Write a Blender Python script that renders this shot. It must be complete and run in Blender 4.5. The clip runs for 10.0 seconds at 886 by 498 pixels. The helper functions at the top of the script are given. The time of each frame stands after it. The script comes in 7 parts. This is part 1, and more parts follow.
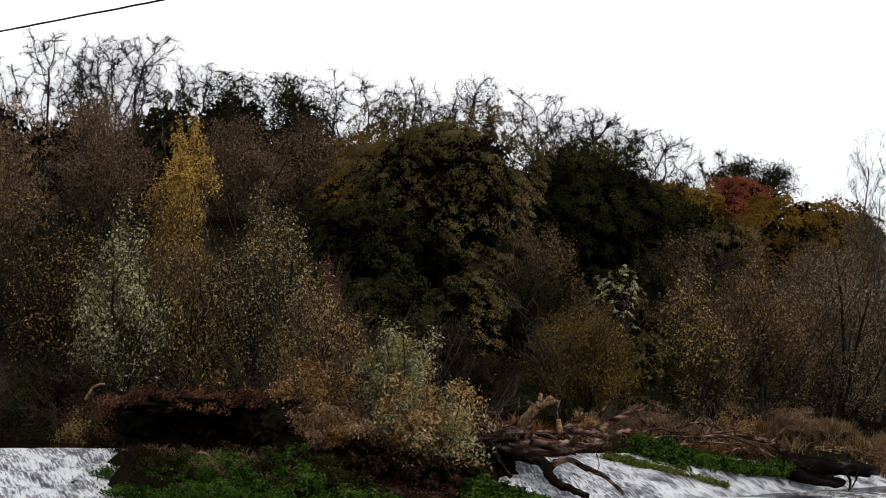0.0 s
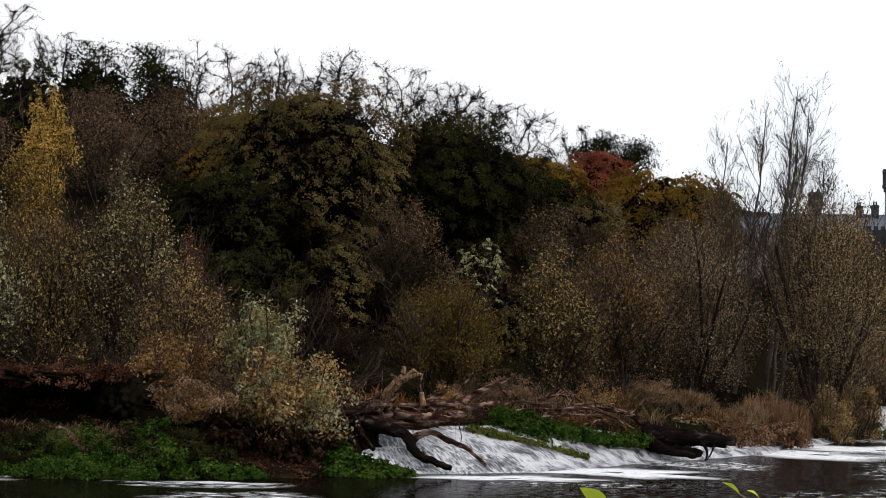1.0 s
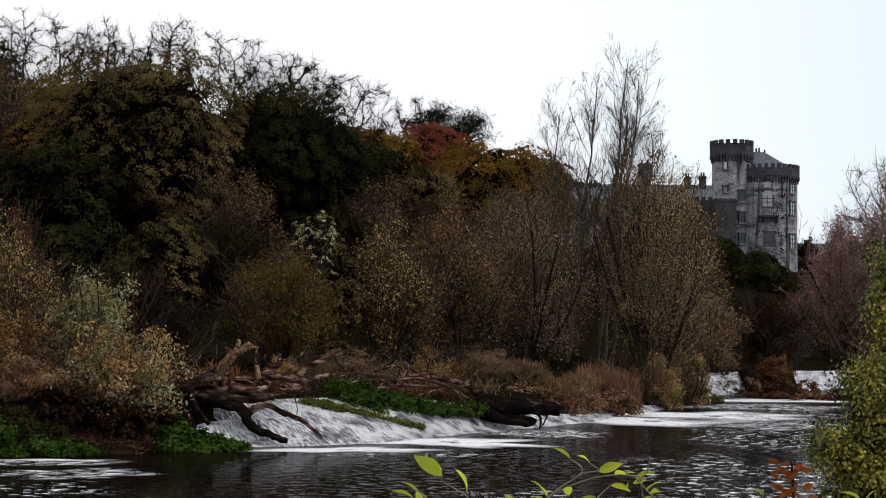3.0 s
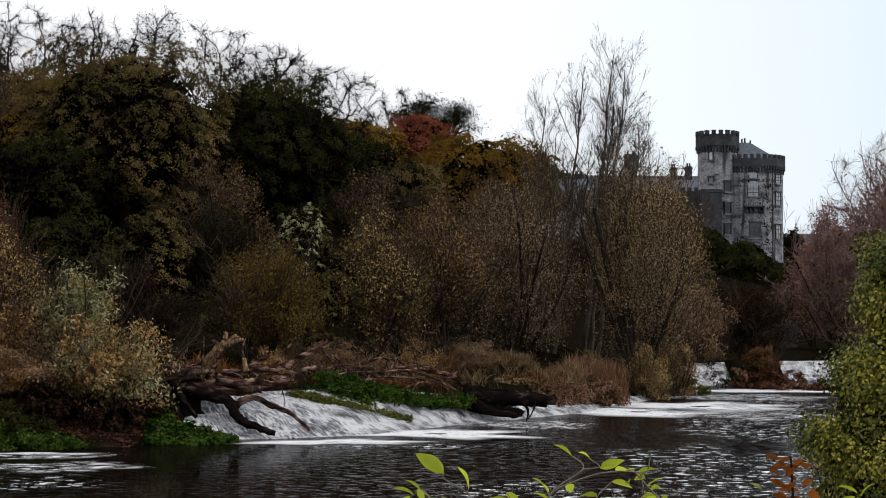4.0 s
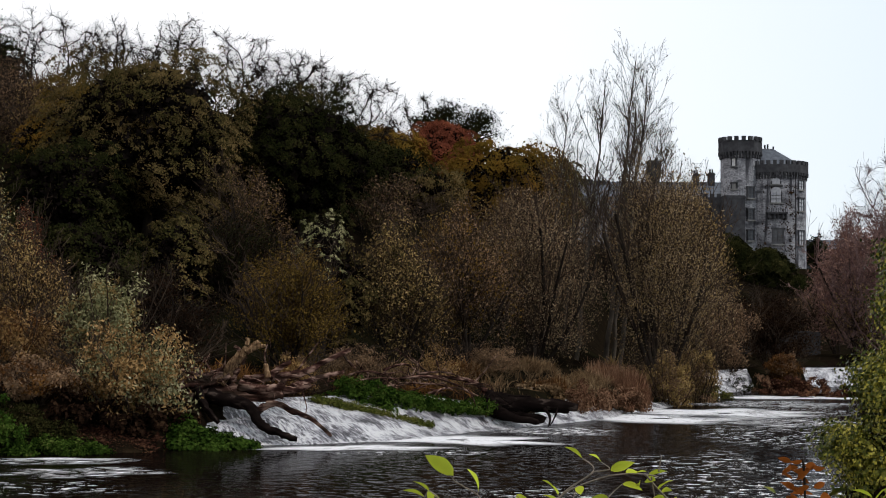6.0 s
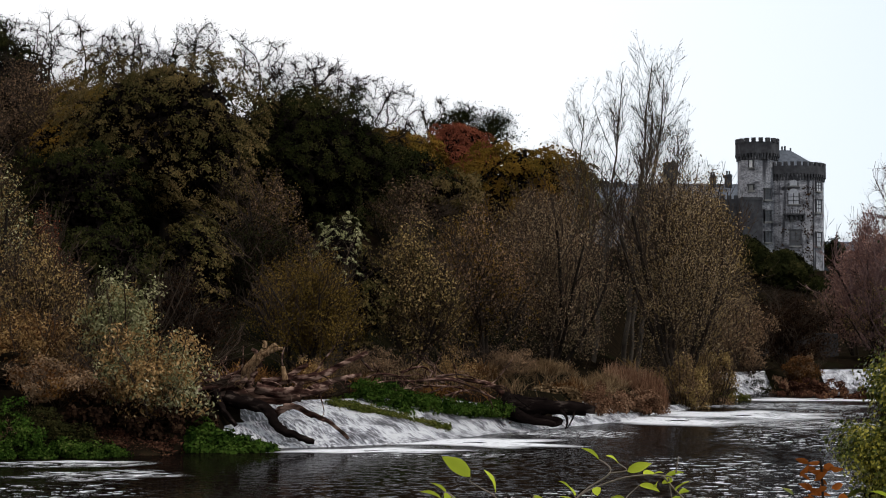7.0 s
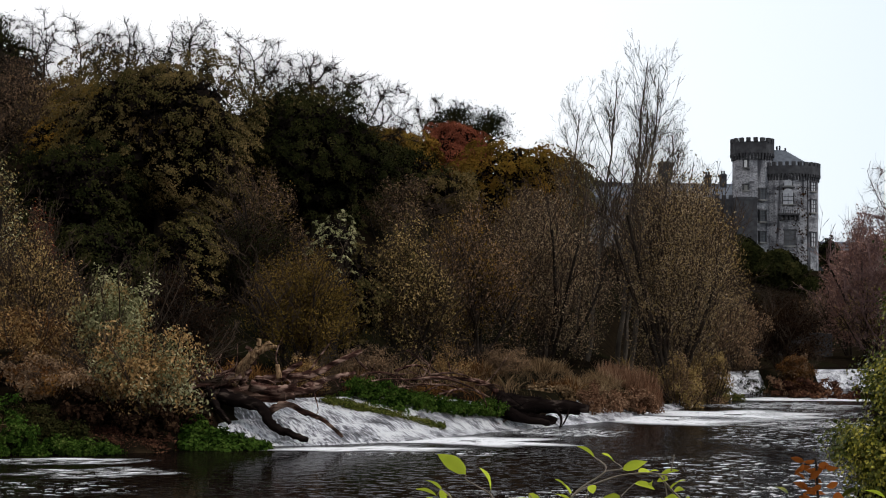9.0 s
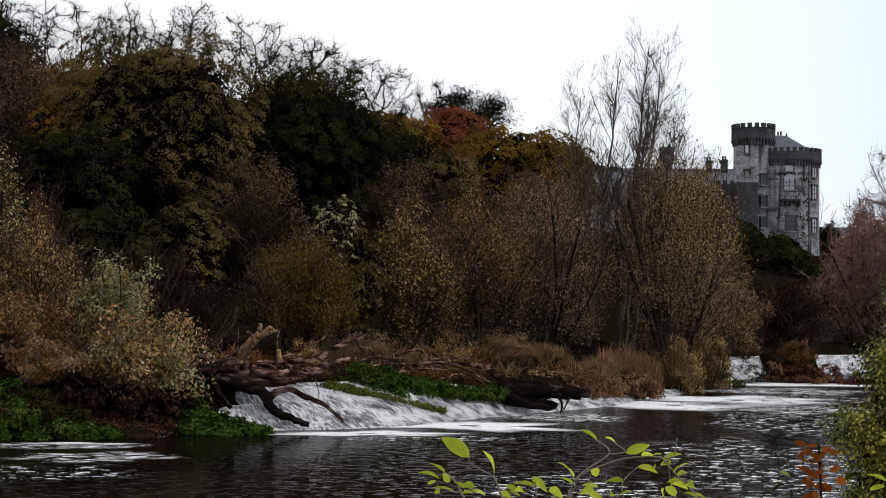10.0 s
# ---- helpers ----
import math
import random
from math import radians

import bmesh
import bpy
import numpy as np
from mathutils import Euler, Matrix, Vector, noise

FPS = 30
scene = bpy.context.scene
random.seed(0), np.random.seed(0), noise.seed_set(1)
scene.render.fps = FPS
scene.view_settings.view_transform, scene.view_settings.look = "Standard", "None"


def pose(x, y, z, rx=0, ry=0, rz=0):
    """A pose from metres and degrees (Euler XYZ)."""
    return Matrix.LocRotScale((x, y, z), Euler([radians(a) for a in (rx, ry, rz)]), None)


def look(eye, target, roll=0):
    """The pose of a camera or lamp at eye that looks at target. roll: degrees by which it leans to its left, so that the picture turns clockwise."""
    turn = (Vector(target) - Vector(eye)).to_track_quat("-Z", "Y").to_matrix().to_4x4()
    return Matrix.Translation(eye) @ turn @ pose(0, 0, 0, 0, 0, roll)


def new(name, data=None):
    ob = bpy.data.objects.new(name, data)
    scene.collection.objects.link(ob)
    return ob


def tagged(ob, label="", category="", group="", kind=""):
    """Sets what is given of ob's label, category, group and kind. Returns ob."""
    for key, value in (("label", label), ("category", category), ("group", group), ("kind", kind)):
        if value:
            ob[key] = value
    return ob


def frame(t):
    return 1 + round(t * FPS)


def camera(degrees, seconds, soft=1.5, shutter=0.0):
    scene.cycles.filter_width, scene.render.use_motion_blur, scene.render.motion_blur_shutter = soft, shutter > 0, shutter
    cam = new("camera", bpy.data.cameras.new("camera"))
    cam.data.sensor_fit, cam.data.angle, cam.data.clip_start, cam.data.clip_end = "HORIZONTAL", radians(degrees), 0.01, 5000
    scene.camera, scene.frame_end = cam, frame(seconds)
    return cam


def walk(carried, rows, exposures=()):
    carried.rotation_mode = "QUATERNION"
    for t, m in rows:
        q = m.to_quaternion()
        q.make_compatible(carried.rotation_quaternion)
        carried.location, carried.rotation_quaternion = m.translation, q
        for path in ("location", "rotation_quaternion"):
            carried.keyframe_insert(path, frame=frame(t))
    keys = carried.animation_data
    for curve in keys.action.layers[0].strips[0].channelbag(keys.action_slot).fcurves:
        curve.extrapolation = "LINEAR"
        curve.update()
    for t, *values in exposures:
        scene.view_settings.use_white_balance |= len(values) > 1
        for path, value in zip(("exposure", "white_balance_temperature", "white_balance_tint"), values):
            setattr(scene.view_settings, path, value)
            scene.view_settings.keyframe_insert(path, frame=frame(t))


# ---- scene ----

# ------------------------------------------------------------------ camera
cam = camera(30.0, 10.0, soft=1.0)
PATH = [
    # seconds, x, z, yaw, pitch, lean
    (0.0, 0.000, 4.000, 10.590, 4.690, 1.488),
    (0.5, 0.005, 3.998, 8.778, 4.540, 1.232),
    (1.0, 0.012, 3.995, 5.853, 3.889, 1.349),
    (1.5, 0.018, 3.992, 3.977, 3.565, 1.142),
    (2.0, 0.024, 3.990, 2.095, 3.531, 0.895),
    (2.5, 0.025, 3.988, 0.819, 3.195, 0.766),
    (4.0, -0.010, 4.002, -0.369, 2.722, 0.423),
    (4.5, 0.000, 4.000, -0.003, 2.313, -0.025),
    (5.0, 0.012, 3.995, 0.328, 2.265, -0.102),
    (5.5, 0.012, 3.995, 0.135, 2.735, 0.448),
    (7.0, 0.013, 3.992, 0.990, 3.018, 0.371),
    (7.5, 0.014, 3.993, 0.925, 2.851, 0.579),
    (8.0, 0.009, 3.990, 0.513, 3.105, 0.672),
    (8.5, 0.012, 3.989, 0.965, 3.118, 0.504),
    (9.0, 0.010, 3.990, 0.804, 2.971, 0.573),
    (9.5, 0.007, 3.988, 0.761, 2.627, 0.576),
    (10.0, 0.005, 3.987, 0.828, 2.454, 0.646),
]
walk(cam, [(t, pose(x, 0, z, 90 + p, 0, yaw) @ pose(0, 0, 0, 0, 0, lean)) for t, x, z, yaw, p, lean in PATH],
     [(t, stops, 6500, 12) for t, stops in ((0.0, -0.88), (1.5, -0.83), (2.5, -0.97), (4.0, -1.05), (5.5, -1.05), (7.0, -1.02), (10.0, -1.02))])

# ------------------------------------------------------------------ world and sun
SUN_EL, SUN_ROT = radians(48), radians(105)
world = bpy.data.worlds.new("world")
scene.world = world
world.use_nodes = True
wn = world.node_tree
wn.nodes.clear()
w_out = wn.nodes.new("ShaderNodeOutputWorld")
w_sky = wn.nodes.new("ShaderNodeTexSky")
w_sky.sky_type = "NISHITA"
w_sky.sun_disc = False
w_sky.sun_elevation, w_sky.sun_rotation = SUN_EL, SUN_ROT
w_clear = wn.nodes.new("ShaderNodeBackground")
w_clear.inputs["Strength"].default_value = 0.15
w_cloud = wn.nodes.new("ShaderNodeBackground")
w_cloud.inputs["Color"].default_value = (0.97, 0.985, 1.0, 1)
w_cloud.inputs["Strength"].default_value = 1.08
w_co = wn.nodes.new("ShaderNodeTexCoord")
w_sep = wn.nodes.new("ShaderNodeSeparateXYZ")
w_up = wn.nodes.new("ShaderNodeMapRange")
w_up.inputs["From Min"].default_value, w_up.inputs["From Max"].default_value = 0.22, 1.0
w_up.inputs["To Min"].default_value, w_up.inputs["To Max"].default_value = 2.6, 1.2
wn.links.new(w_co.outputs["Generated"], w_sep.inputs[0])
wn.links.new(w_sep.outputs["Z"], w_up.inputs["Value"])
w_side = wn.nodes.new("ShaderNodeMapRange")
w_side.inputs["From Min"].default_value, w_side.inputs["From Max"].default_value = -0.08, 0.3
wn.links.new(w_sep.outputs["X"], w_side.inputs["Value"])
w_tint = wn.nodes.new("ShaderNodeMix")
w_tint.data_type = "RGBA"
w_tint.inputs["A"].default_value, w_tint.inputs["B"].default_value = (0.98, 0.99, 1.0, 1), (0.69, 0.79, 0.86, 1)
wn.links.new(w_side.outputs[0], w_tint.inputs["Factor"])
wn.links.new(w_tint.outputs["Result"], w_cloud.inputs["Color"])
wn.links.new(w_up.outputs[0], w_cloud.inputs["Strength"])
w_mix = wn.nodes.new("ShaderNodeMixShader")
w_mix.inputs["Fac"].default_value = 0.88
wn.links.new(w_sky.outputs["Color"], w_clear.inputs["Color"])
wn.links.new(w_clear.outputs[0], w_mix.inputs[1])
wn.links.new(w_cloud.outputs[0], w_mix.inputs[2])
wn.links.new(w_mix.outputs[0], w_out.inputs["Surface"])
sun_data = bpy.data.lights.new("sun", "SUN")
sun_data.energy, sun_data.angle, sun_data.color = 3.2, radians(10), (1.0, 0.95, 0.88)
sun = new("sun", sun_data)
sun.matrix_world = look((64.6, -17.3, 74.3), (0, 0, 0))


# ------------------------------------------------------------------ materials
def material(name):
    m = bpy.data.materials.new(name)
    m.use_nodes = True
    m.node_tree.nodes.clear()
    return m, m.node_tree


def node(nt, kind, **values):
    n = nt.nodes.new(kind)
    for k, v in values.items():
        n.inputs[k.replace("_", " ")].default_value = v
    return n


def ramp(nt, fac, stops):
    r = nt.nodes.new("ShaderNodeValToRGB")
    e = r.color_ramp.elements
    while len(e) < len(stops):
        e.new(0.5)
    for el, (p, c) in zip(e, stops):
        el.position, el.color = p, (*c, 1)
    nt.links.new(fac, r.inputs["Fac"])
    return r.outputs["Color"]


def mix(nt, kind, fac, a, b):
    m = nt.nodes.new("ShaderNodeMix")
    m.data_type, m.blend_type = "RGBA", kind
    for sock, v in ((m.inputs[0], fac), (m.inputs[6], a), (m.inputs[7], b)):
        if isinstance(v, bpy.types.NodeSocket):
            nt.links.new(v, sock)
        elif isinstance(v, (int, float)):
            sock.default_value = v
        else:
            sock.default_value = (*v, 1)
    return m.outputs[2]


def noise_tex(nt, scale, detail=4.0, stretch=None, rough=0.55):
    n = node(nt, "ShaderNodeTexNoise", Scale=scale, Detail=detail, Roughness=rough)
    c = nt.nodes.new("ShaderNodeTexCoord")
    if stretch:
        mp = nt.nodes.new("ShaderNodeMapping")
        mp.inputs["Scale"].default_value = stretch
        nt.links.new(c.outputs["Object"], mp.inputs["Vector"])
        nt.links.new(mp.outputs["Vector"], n.inputs["Vector"])
    else:
        nt.links.new(c.outputs["Object"], n.inputs["Vector"])
    return n.outputs["Fac"]


def bump(nt, height, strength, distance):
    b = node(nt, "ShaderNodeBump", Strength=strength, Distance=distance)
    nt.links.new(height, b.inputs["Height"])
    return b.outputs["Normal"]


def leaf_material(name, stops, patch=(0.35, 0.35, 0.35), patch_scale=0.45, gloss=0.55, through_light=0.10, tone=0.68, each=0.65, warm=(1.06, 0.97, 0.86)):
    """Leaves: a colour a leaf, drifting from clump to clump, with some light through the blade."""
    m, nt = material(name)
    stops = [(p, tuple(c * 1.55 * tone * k for c, k in zip(col, warm))) for p, col in stops]
    out = nt.nodes.new("ShaderNodeOutputMaterial")
    geo = nt.nodes.new("ShaderNodeNewGeometry")
    info = nt.nodes.new("ShaderNodeObjectInfo")
    clump = noise_tex(nt, patch_scale, 3)
    add = nt.nodes.new("ShaderNodeMath")
    add.operation = "MULTIPLY_ADD"
    nt.links.new(clump, add.inputs[0])
    add.inputs[1].default_value = 1.5
    sub = nt.nodes.new("ShaderNodeMath")
    sub.operation = "MULTIPLY_ADD"
    nt.links.new(geo.outputs["Random Per Island"], sub.inputs[0])
    sub.inputs[1].default_value, sub.inputs[2].default_value = each, -0.255 - each / 2
    nt.links.new(sub.outputs[0], add.inputs[2])
    col = ramp(nt, add.outputs[0], stops)
    value = nt.nodes.new("ShaderNodeMapRange")
    nt.links.new(info.outputs["Random"], value.inputs["Value"])
    value.inputs["To Min"].default_value, value.inputs["To Max"].default_value = 0.85, 1.15
    hsv = nt.nodes.new("ShaderNodeHueSaturation")
    nt.links.new(value.outputs[0], hsv.inputs["Value"])
    nt.links.new(col, hsv.inputs["Color"])
    bsdf = node(nt, "ShaderNodeBsdfPrincipled", Roughness=gloss)
    bsdf.inputs["Specular IOR Level"].default_value = 0.0 if gloss > 0.4 else 0.15
    nt.links.new(hsv.outputs["Color"], bsdf.inputs["Base Color"])
    tr = nt.nodes.new("ShaderNodeBsdfTranslucent")
    nt.links.new(hsv.outputs["Color"], tr.inputs["Color"])
    sh = nt.nodes.new("ShaderNodeMixShader")
    sh.inputs["Fac"].default_value = through_light
    nt.links.new(bsdf.outputs[0], sh.inputs[1])
    nt.links.new(tr.outputs[0], sh.inputs[2])
    nt.links.new(sh.outputs[0], out.inputs["Surface"])
    return m


def surface(name, stops, scale=1.0, detail=6.0, stretch=None, rough=0.85, relief=0.4, depth=0.03, spec=0.0, stain=None, stain_scale=0.3, drip=None):
    """A matt surface with grain, larger stains and relief."""
    m, nt = material(name)
    out = nt.nodes.new("ShaderNodeOutputMaterial")
    n = noise_tex(nt, scale, detail, stretch)
    col = ramp(nt, n, stops)
    if stain:
        s = noise_tex(nt, stain_scale, 4, stretch)
        f = nt.nodes.new("ShaderNodeMapRange")
        f.inputs["From Min"].default_value, f.inputs["From Max"].default_value = 0.48, 0.68
        nt.links.new(s, f.inputs["Value"])
        col = mix(nt, "MIX", f.outputs[0], col, stain)
    if drip:
        s = noise_tex(nt, 1.0, 5, (1.1, 1.1, 0.09), 0.6)
        f = nt.nodes.new("ShaderNodeMapRange")
        f.inputs["From Min"].default_value, f.inputs["From Max"].default_value = 0.52, 0.64
        nt.links.new(s, f.inputs["Value"])
        col = mix(nt, "MIX", f.outputs[0], col, drip)
    b = node(nt, "ShaderNodeBsdfPrincipled", Roughness=rough)
    b.inputs["Specular IOR Level"].default_value = spec
    nt.links.new(col, b.inputs["Base Color"])
    nt.links.new(bump(nt, n, relief, depth), b.inputs["Normal"])
    nt.links.new(b.outputs[0], out.inputs["Surface"])
    return m


# colours of the leaves
LEAF = {
    "silver": leaf_material("silver_willow_leaf", [(0.1, (0.07, 0.08, 0.04)), (0.45, (0.15, 0.155, 0.085)), (0.8, (0.25, 0.25, 0.16)), (1, (0.36, 0.35, 0.26))], tone=1.0),
    "olive": leaf_material("olive_brown_leaf", [(0.1, (0.055, 0.042, 0.02)), (0.5, (0.10, 0.08, 0.035)), (0.85, (0.17, 0.135, 0.065)), (1, (0.26, 0.215, 0.14))], tone=1.6, each=0.4, warm=(1.11, 0.95, 0.84)),
    "gold": leaf_material("golden_olive_leaf", [(0.1, (0.06, 0.045, 0.012)), (0.5, (0.12, 0.09, 0.024)), (1, (0.2, 0.145, 0.04))], tone=0.6, each=0.4, warm=(1.1, 0.95, 0.84)),
    "brown": leaf_material("dry_brown_leaf", [(0.1, (0.05, 0.034, 0.022)), (0.5, (0.09, 0.065, 0.042)), (1, (0.16, 0.11, 0.07))], tone=1.25, each=0.4, warm=(1.08, 0.96, 0.87)),
    "yellow": leaf_material("yellow_autumn_leaf", [(0.1, (0.13, 0.10, 0.02)), (0.5, (0.25, 0.175, 0.05)), (1, (0.42, 0.28, 0.085))], tone=1.05, each=0.4),
    "ochre": leaf_material("ochre_autumn_leaf", [(0.1, (0.07, 0.055, 0.013)), (0.5, (0.15, 0.095, 0.02)), (1, (0.24, 0.13, 0.025))], each=0.25, patch_scale=0.6),
    "beech": leaf_material("dark_green_and_ochre_leaf", [(0.1, (0.022, 0.024, 0.008)), (0.38, (0.055, 0.05, 0.02)), (0.6, (0.105, 0.083, 0.036)), (1, (0.2, 0.145, 0.07))], patch_scale=0.35, tone=0.7, each=0.45),
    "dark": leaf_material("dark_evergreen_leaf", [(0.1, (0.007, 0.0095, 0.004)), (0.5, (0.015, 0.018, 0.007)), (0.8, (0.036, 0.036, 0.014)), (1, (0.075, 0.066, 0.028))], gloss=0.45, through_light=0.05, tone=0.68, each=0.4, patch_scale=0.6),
    "red": leaf_material("russet_red_leaf", [(0.1, (0.09, 0.03, 0.02)), (0.6, (0.17, 0.055, 0.034)), (1, (0.25, 0.11, 0.05))], each=0.25, patch_scale=0.6),
    "pink": leaf_material("pinkish_brown_leaf", [(0.1, (0.08, 0.045, 0.04)), (0.5, (0.13, 0.08, 0.072)), (1, (0.21, 0.14, 0.125))], tone=1.6),
    "tan": leaf_material("tan_dry_leaf", [(0.1, (0.09, 0.06, 0.025)), (0.5, (0.2, 0.14, 0.065)), (1, (0.33, 0.25, 0.14))], tone=1.0, warm=(1.1, 0.95, 0.82)),
    "orange": leaf_material("orange_brown_leaf", [(0.1, (0.07, 0.033, 0.015)), (0.5, (0.15, 0.075, 0.03)), (1, (0.27, 0.15, 0.05))], tone=0.52, warm=(1.06, 0.96, 0.85)),
    "ivy": leaf_material("ivy_leaf", [(0.05, (0.012, 0.02, 0.005)), (0.45, (0.04, 0.055, 0.011)), (0.75, (0.12, 0.125, 0.02)), (1, (0.3, 0.28, 0.05))], patch_scale=1.3, gloss=0.35, tone=1.15),
    "fresh": leaf_material("fresh_yellow_green_leaf", [(0.1, (0.16, 0.24, 0.02)), (0.6, (0.32, 0.38, 0.04)), (1, (0.45, 0.48, 0.14))], through_light=0.4, tone=1.25),
    "grass": leaf_material("lush_green_grass", [(0.1, (0.018, 0.05, 0.008)), (0.6, (0.045, 0.105, 0.014)), (1, (0.10, 0.15, 0.03))], tone=0.5, patch_scale=1.2),
    "herb": leaf_material("green_herb_leaf", [(0.1, (0.014, 0.036, 0.007)), (0.5, (0.04, 0.085, 0.014)), (0.85, (0.07, 0.12, 0.024)), (1, (0.12, 0.16, 0.045))], tone=0.5, patch_scale=1.4),
    "moss": leaf_material("yellow_green_moss", [(0.1, (0.045, 0.065, 0.014)), (0.6, (0.12, 0.14, 0.035)), (1, (0.26, 0.25, 0.09))], tone=0.5, patch_scale=1.4),
    # withered brown, toned down so that it also carries shade between thickets
    "dusk": leaf_material("withered_leaf_and_thicket_shade", [(0.1, (0.012, 0.008, 0.006)), (0.6, (0.035, 0.02, 0.014)), (0.9, (0.08, 0.05, 0.03)), (1, (0.2, 0.14, 0.09))], tone=0.45),
    "umber": leaf_material("red_brown_withered_leaf", [(0.1, (0.02, 0.01, 0.008)), (0.6, (0.06, 0.028, 0.02)), (1, (0.16, 0.09, 0.055))], tone=0.9),
    "willow": leaf_material("grey_brown_willow_leaf", [(0.1, (0.075, 0.058, 0.036)), (0.5, (0.15, 0.12, 0.08)), (0.85, (0.24, 0.195, 0.135)), (1, (0.3, 0.25, 0.18))], tone=1.5, each=0.3),
    "straw": leaf_material("dry_straw_grass", [(0.1, (0.10, 0.065, 0.035)), (0.6, (0.2, 0.14, 0.085)), (1, (0.36, 0.28, 0.18))], tone=0.6),
    "reed": leaf_material("rust_brown_reed", [(0.1, (0.10, 0.05, 0.032)), (0.6, (0.2, 0.12, 0.08)), (1, (0.36, 0.25, 0.18))], tone=0.62),
    "rust": leaf_material("rust_orange_dry_leaf", [(0.1, (0.14, 0.045, 0.012)), (0.6, (0.3, 0.1, 0.022)), (1, (0.42, 0.2, 0.06))], through_light=0.4, tone=0.68),
}
BARK = surface("dark_bark", [(0.3, (0.014, 0.011, 0.009)), (0.6, (0.035, 0.027, 0.021)), (0.8, (0.07, 0.055, 0.045))], 3.0, stretch=(1, 1, 0.25))
BARK_PALE = surface("pale_grey_bark", [(0.3, (0.05, 0.04, 0.032)), (0.6, (0.11, 0.092, 0.075)), (0.8, (0.2, 0.17, 0.145))], 3.0, stretch=(1, 1, 0.3))
TWIG = surface("brown_twig", [(0.3, (0.03, 0.021, 0.016)), (0.7, (0.085, 0.06, 0.044))], 1.5)
# near black, stands in for the shade deep inside dense crowns
CROWN_SHADE = surface("crown_shade_near_black", [(0.3, (0.006, 0.0045, 0.004)), (0.7, (0.016, 0.012, 0.01))], 1.5)
TWIG_RED = surface("red_brown_twig", [(0.3, (0.13, 0.078, 0.07)), (0.7, (0.27, 0.175, 0.16))], 1.5)
DRIFT = surface("weathered_driftwood", [(0.36, (0.012, 0.006, 0.005)), (0.5, (0.075, 0.036, 0.028)), (0.6, (0.34, 0.22, 0.17))], 2.0, stretch=(0.8, 1.6, 2.4), relief=0.7, stain=(0.035, 0.024, 0.018), stain_scale=0.8)
DRIFT_DARK = surface("wet_dark_wood", [(0.3, (0.004, 0.003, 0.003)), (0.6, (0.013, 0.009, 0.008)), (0.75, (0.1, 0.075, 0.062))], 2.0, stretch=(0.8, 1.6, 2.4), rough=0.6)
STEM = surface("grey_green_stem", [(0.3, (0.16, 0.13, 0.1)), (0.7, (0.32, 0.27, 0.22))], 30.0)
BROKEN = surface("pale_broken_wood", [(0.32, (0.05, 0.03, 0.018)), (0.5, (0.2, 0.12, 0.065)), (0.7, (0.42, 0.28, 0.16))], 5.0, stretch=(3, 3, 0.6))
# litter soil coloured near black, to stand in for shade under the trees
SOIL = surface("shade_dark_litter_soil", [(0.3, (0.005, 0.0035, 0.0025)), (0.55, (0.011, 0.008, 0.005)), (0.8, (0.03, 0.02, 0.011))], 1.2, relief=0.8, depth=0.1, stain=(0.008, 0.009, 0.004), stain_scale=0.12)
STONE = surface("grey_castle_stone", [(0.3, (0.11, 0.11, 0.125)), (0.46, (0.27, 0.27, 0.29)), (0.66, (0.46, 0.46, 0.475))], 3.0, stretch=(1, 1, 1.9), relief=0.7, depth=0.12, stain=(0.085, 0.085, 0.095), stain_scale=0.42, drip=(0.06, 0.06, 0.068))
STONE_PALE = surface("pale_dressed_stone", [(0.3, (0.16, 0.16, 0.155)), (0.7, (0.29, 0.285, 0.27))], 1.2, stain=(0.1, 0.1, 0.1))
STONE_DARK = surface("weathered_dark_stone", [(0.3, (0.04, 0.04, 0.044)), (0.7, (0.085, 0.085, 0.09))], 1.0, relief=0.5, depth=0.06)
SLATE = surface("blue_grey_slate", [(0.3, (0.09, 0.10, 0.12)), (0.7, (0.16, 0.175, 0.2))], 1.5, rough=0.6)
WALLSTONE = surface("mossy_wall_stone", [(0.3, (0.03, 0.03, 0.034)), (0.55, (0.07, 0.07, 0.078)), (0.75, (0.17, 0.17, 0.18))], 14.0, relief=1.0, depth=0.02, stain=(0.09, 0.10, 0.05), stain_scale=3.0)
BRICK = surface("red_brick_wall", [(0.3, (0.16, 0.07, 0.05)), (0.7, (0.27, 0.13, 0.10))], 2.0)
BLIND = surface("pale_blind_behind_glass", [(0.3, (0.3, 0.31, 0.34)), (0.7, (0.5, 0.51, 0.54))], 2.0, rough=0.2, spec=0.5)
CABLE = surface("black_cable", [(0.3, (0.012, 0.012, 0.013)), (0.7, (0.02, 0.02, 0.022))], 20.0, rough=0.5)
FRAME_WHITE = surface("white_window_paint", [(0.3, (0.55, 0.55, 0.55)), (0.7, (0.75, 0.75, 0.74))], 3.0)


def glass_material():
    m, nt = material("dark_window_glass")
    out = nt.nodes.new("ShaderNodeOutputMaterial")
    b = node(nt, "ShaderNodeBsdfPrincipled", Roughness=0.12)
    n = noise_tex(nt, 0.8, 2)
    nt.links.new(ramp(nt, n, [(0.3, (0.012, 0.014, 0.018)), (0.7, (0.05, 0.055, 0.065))]), b.inputs["Base Color"])
    nt.links.new(b.outputs[0], out.inputs["Surface"])
    return m


GLASS = glass_material()


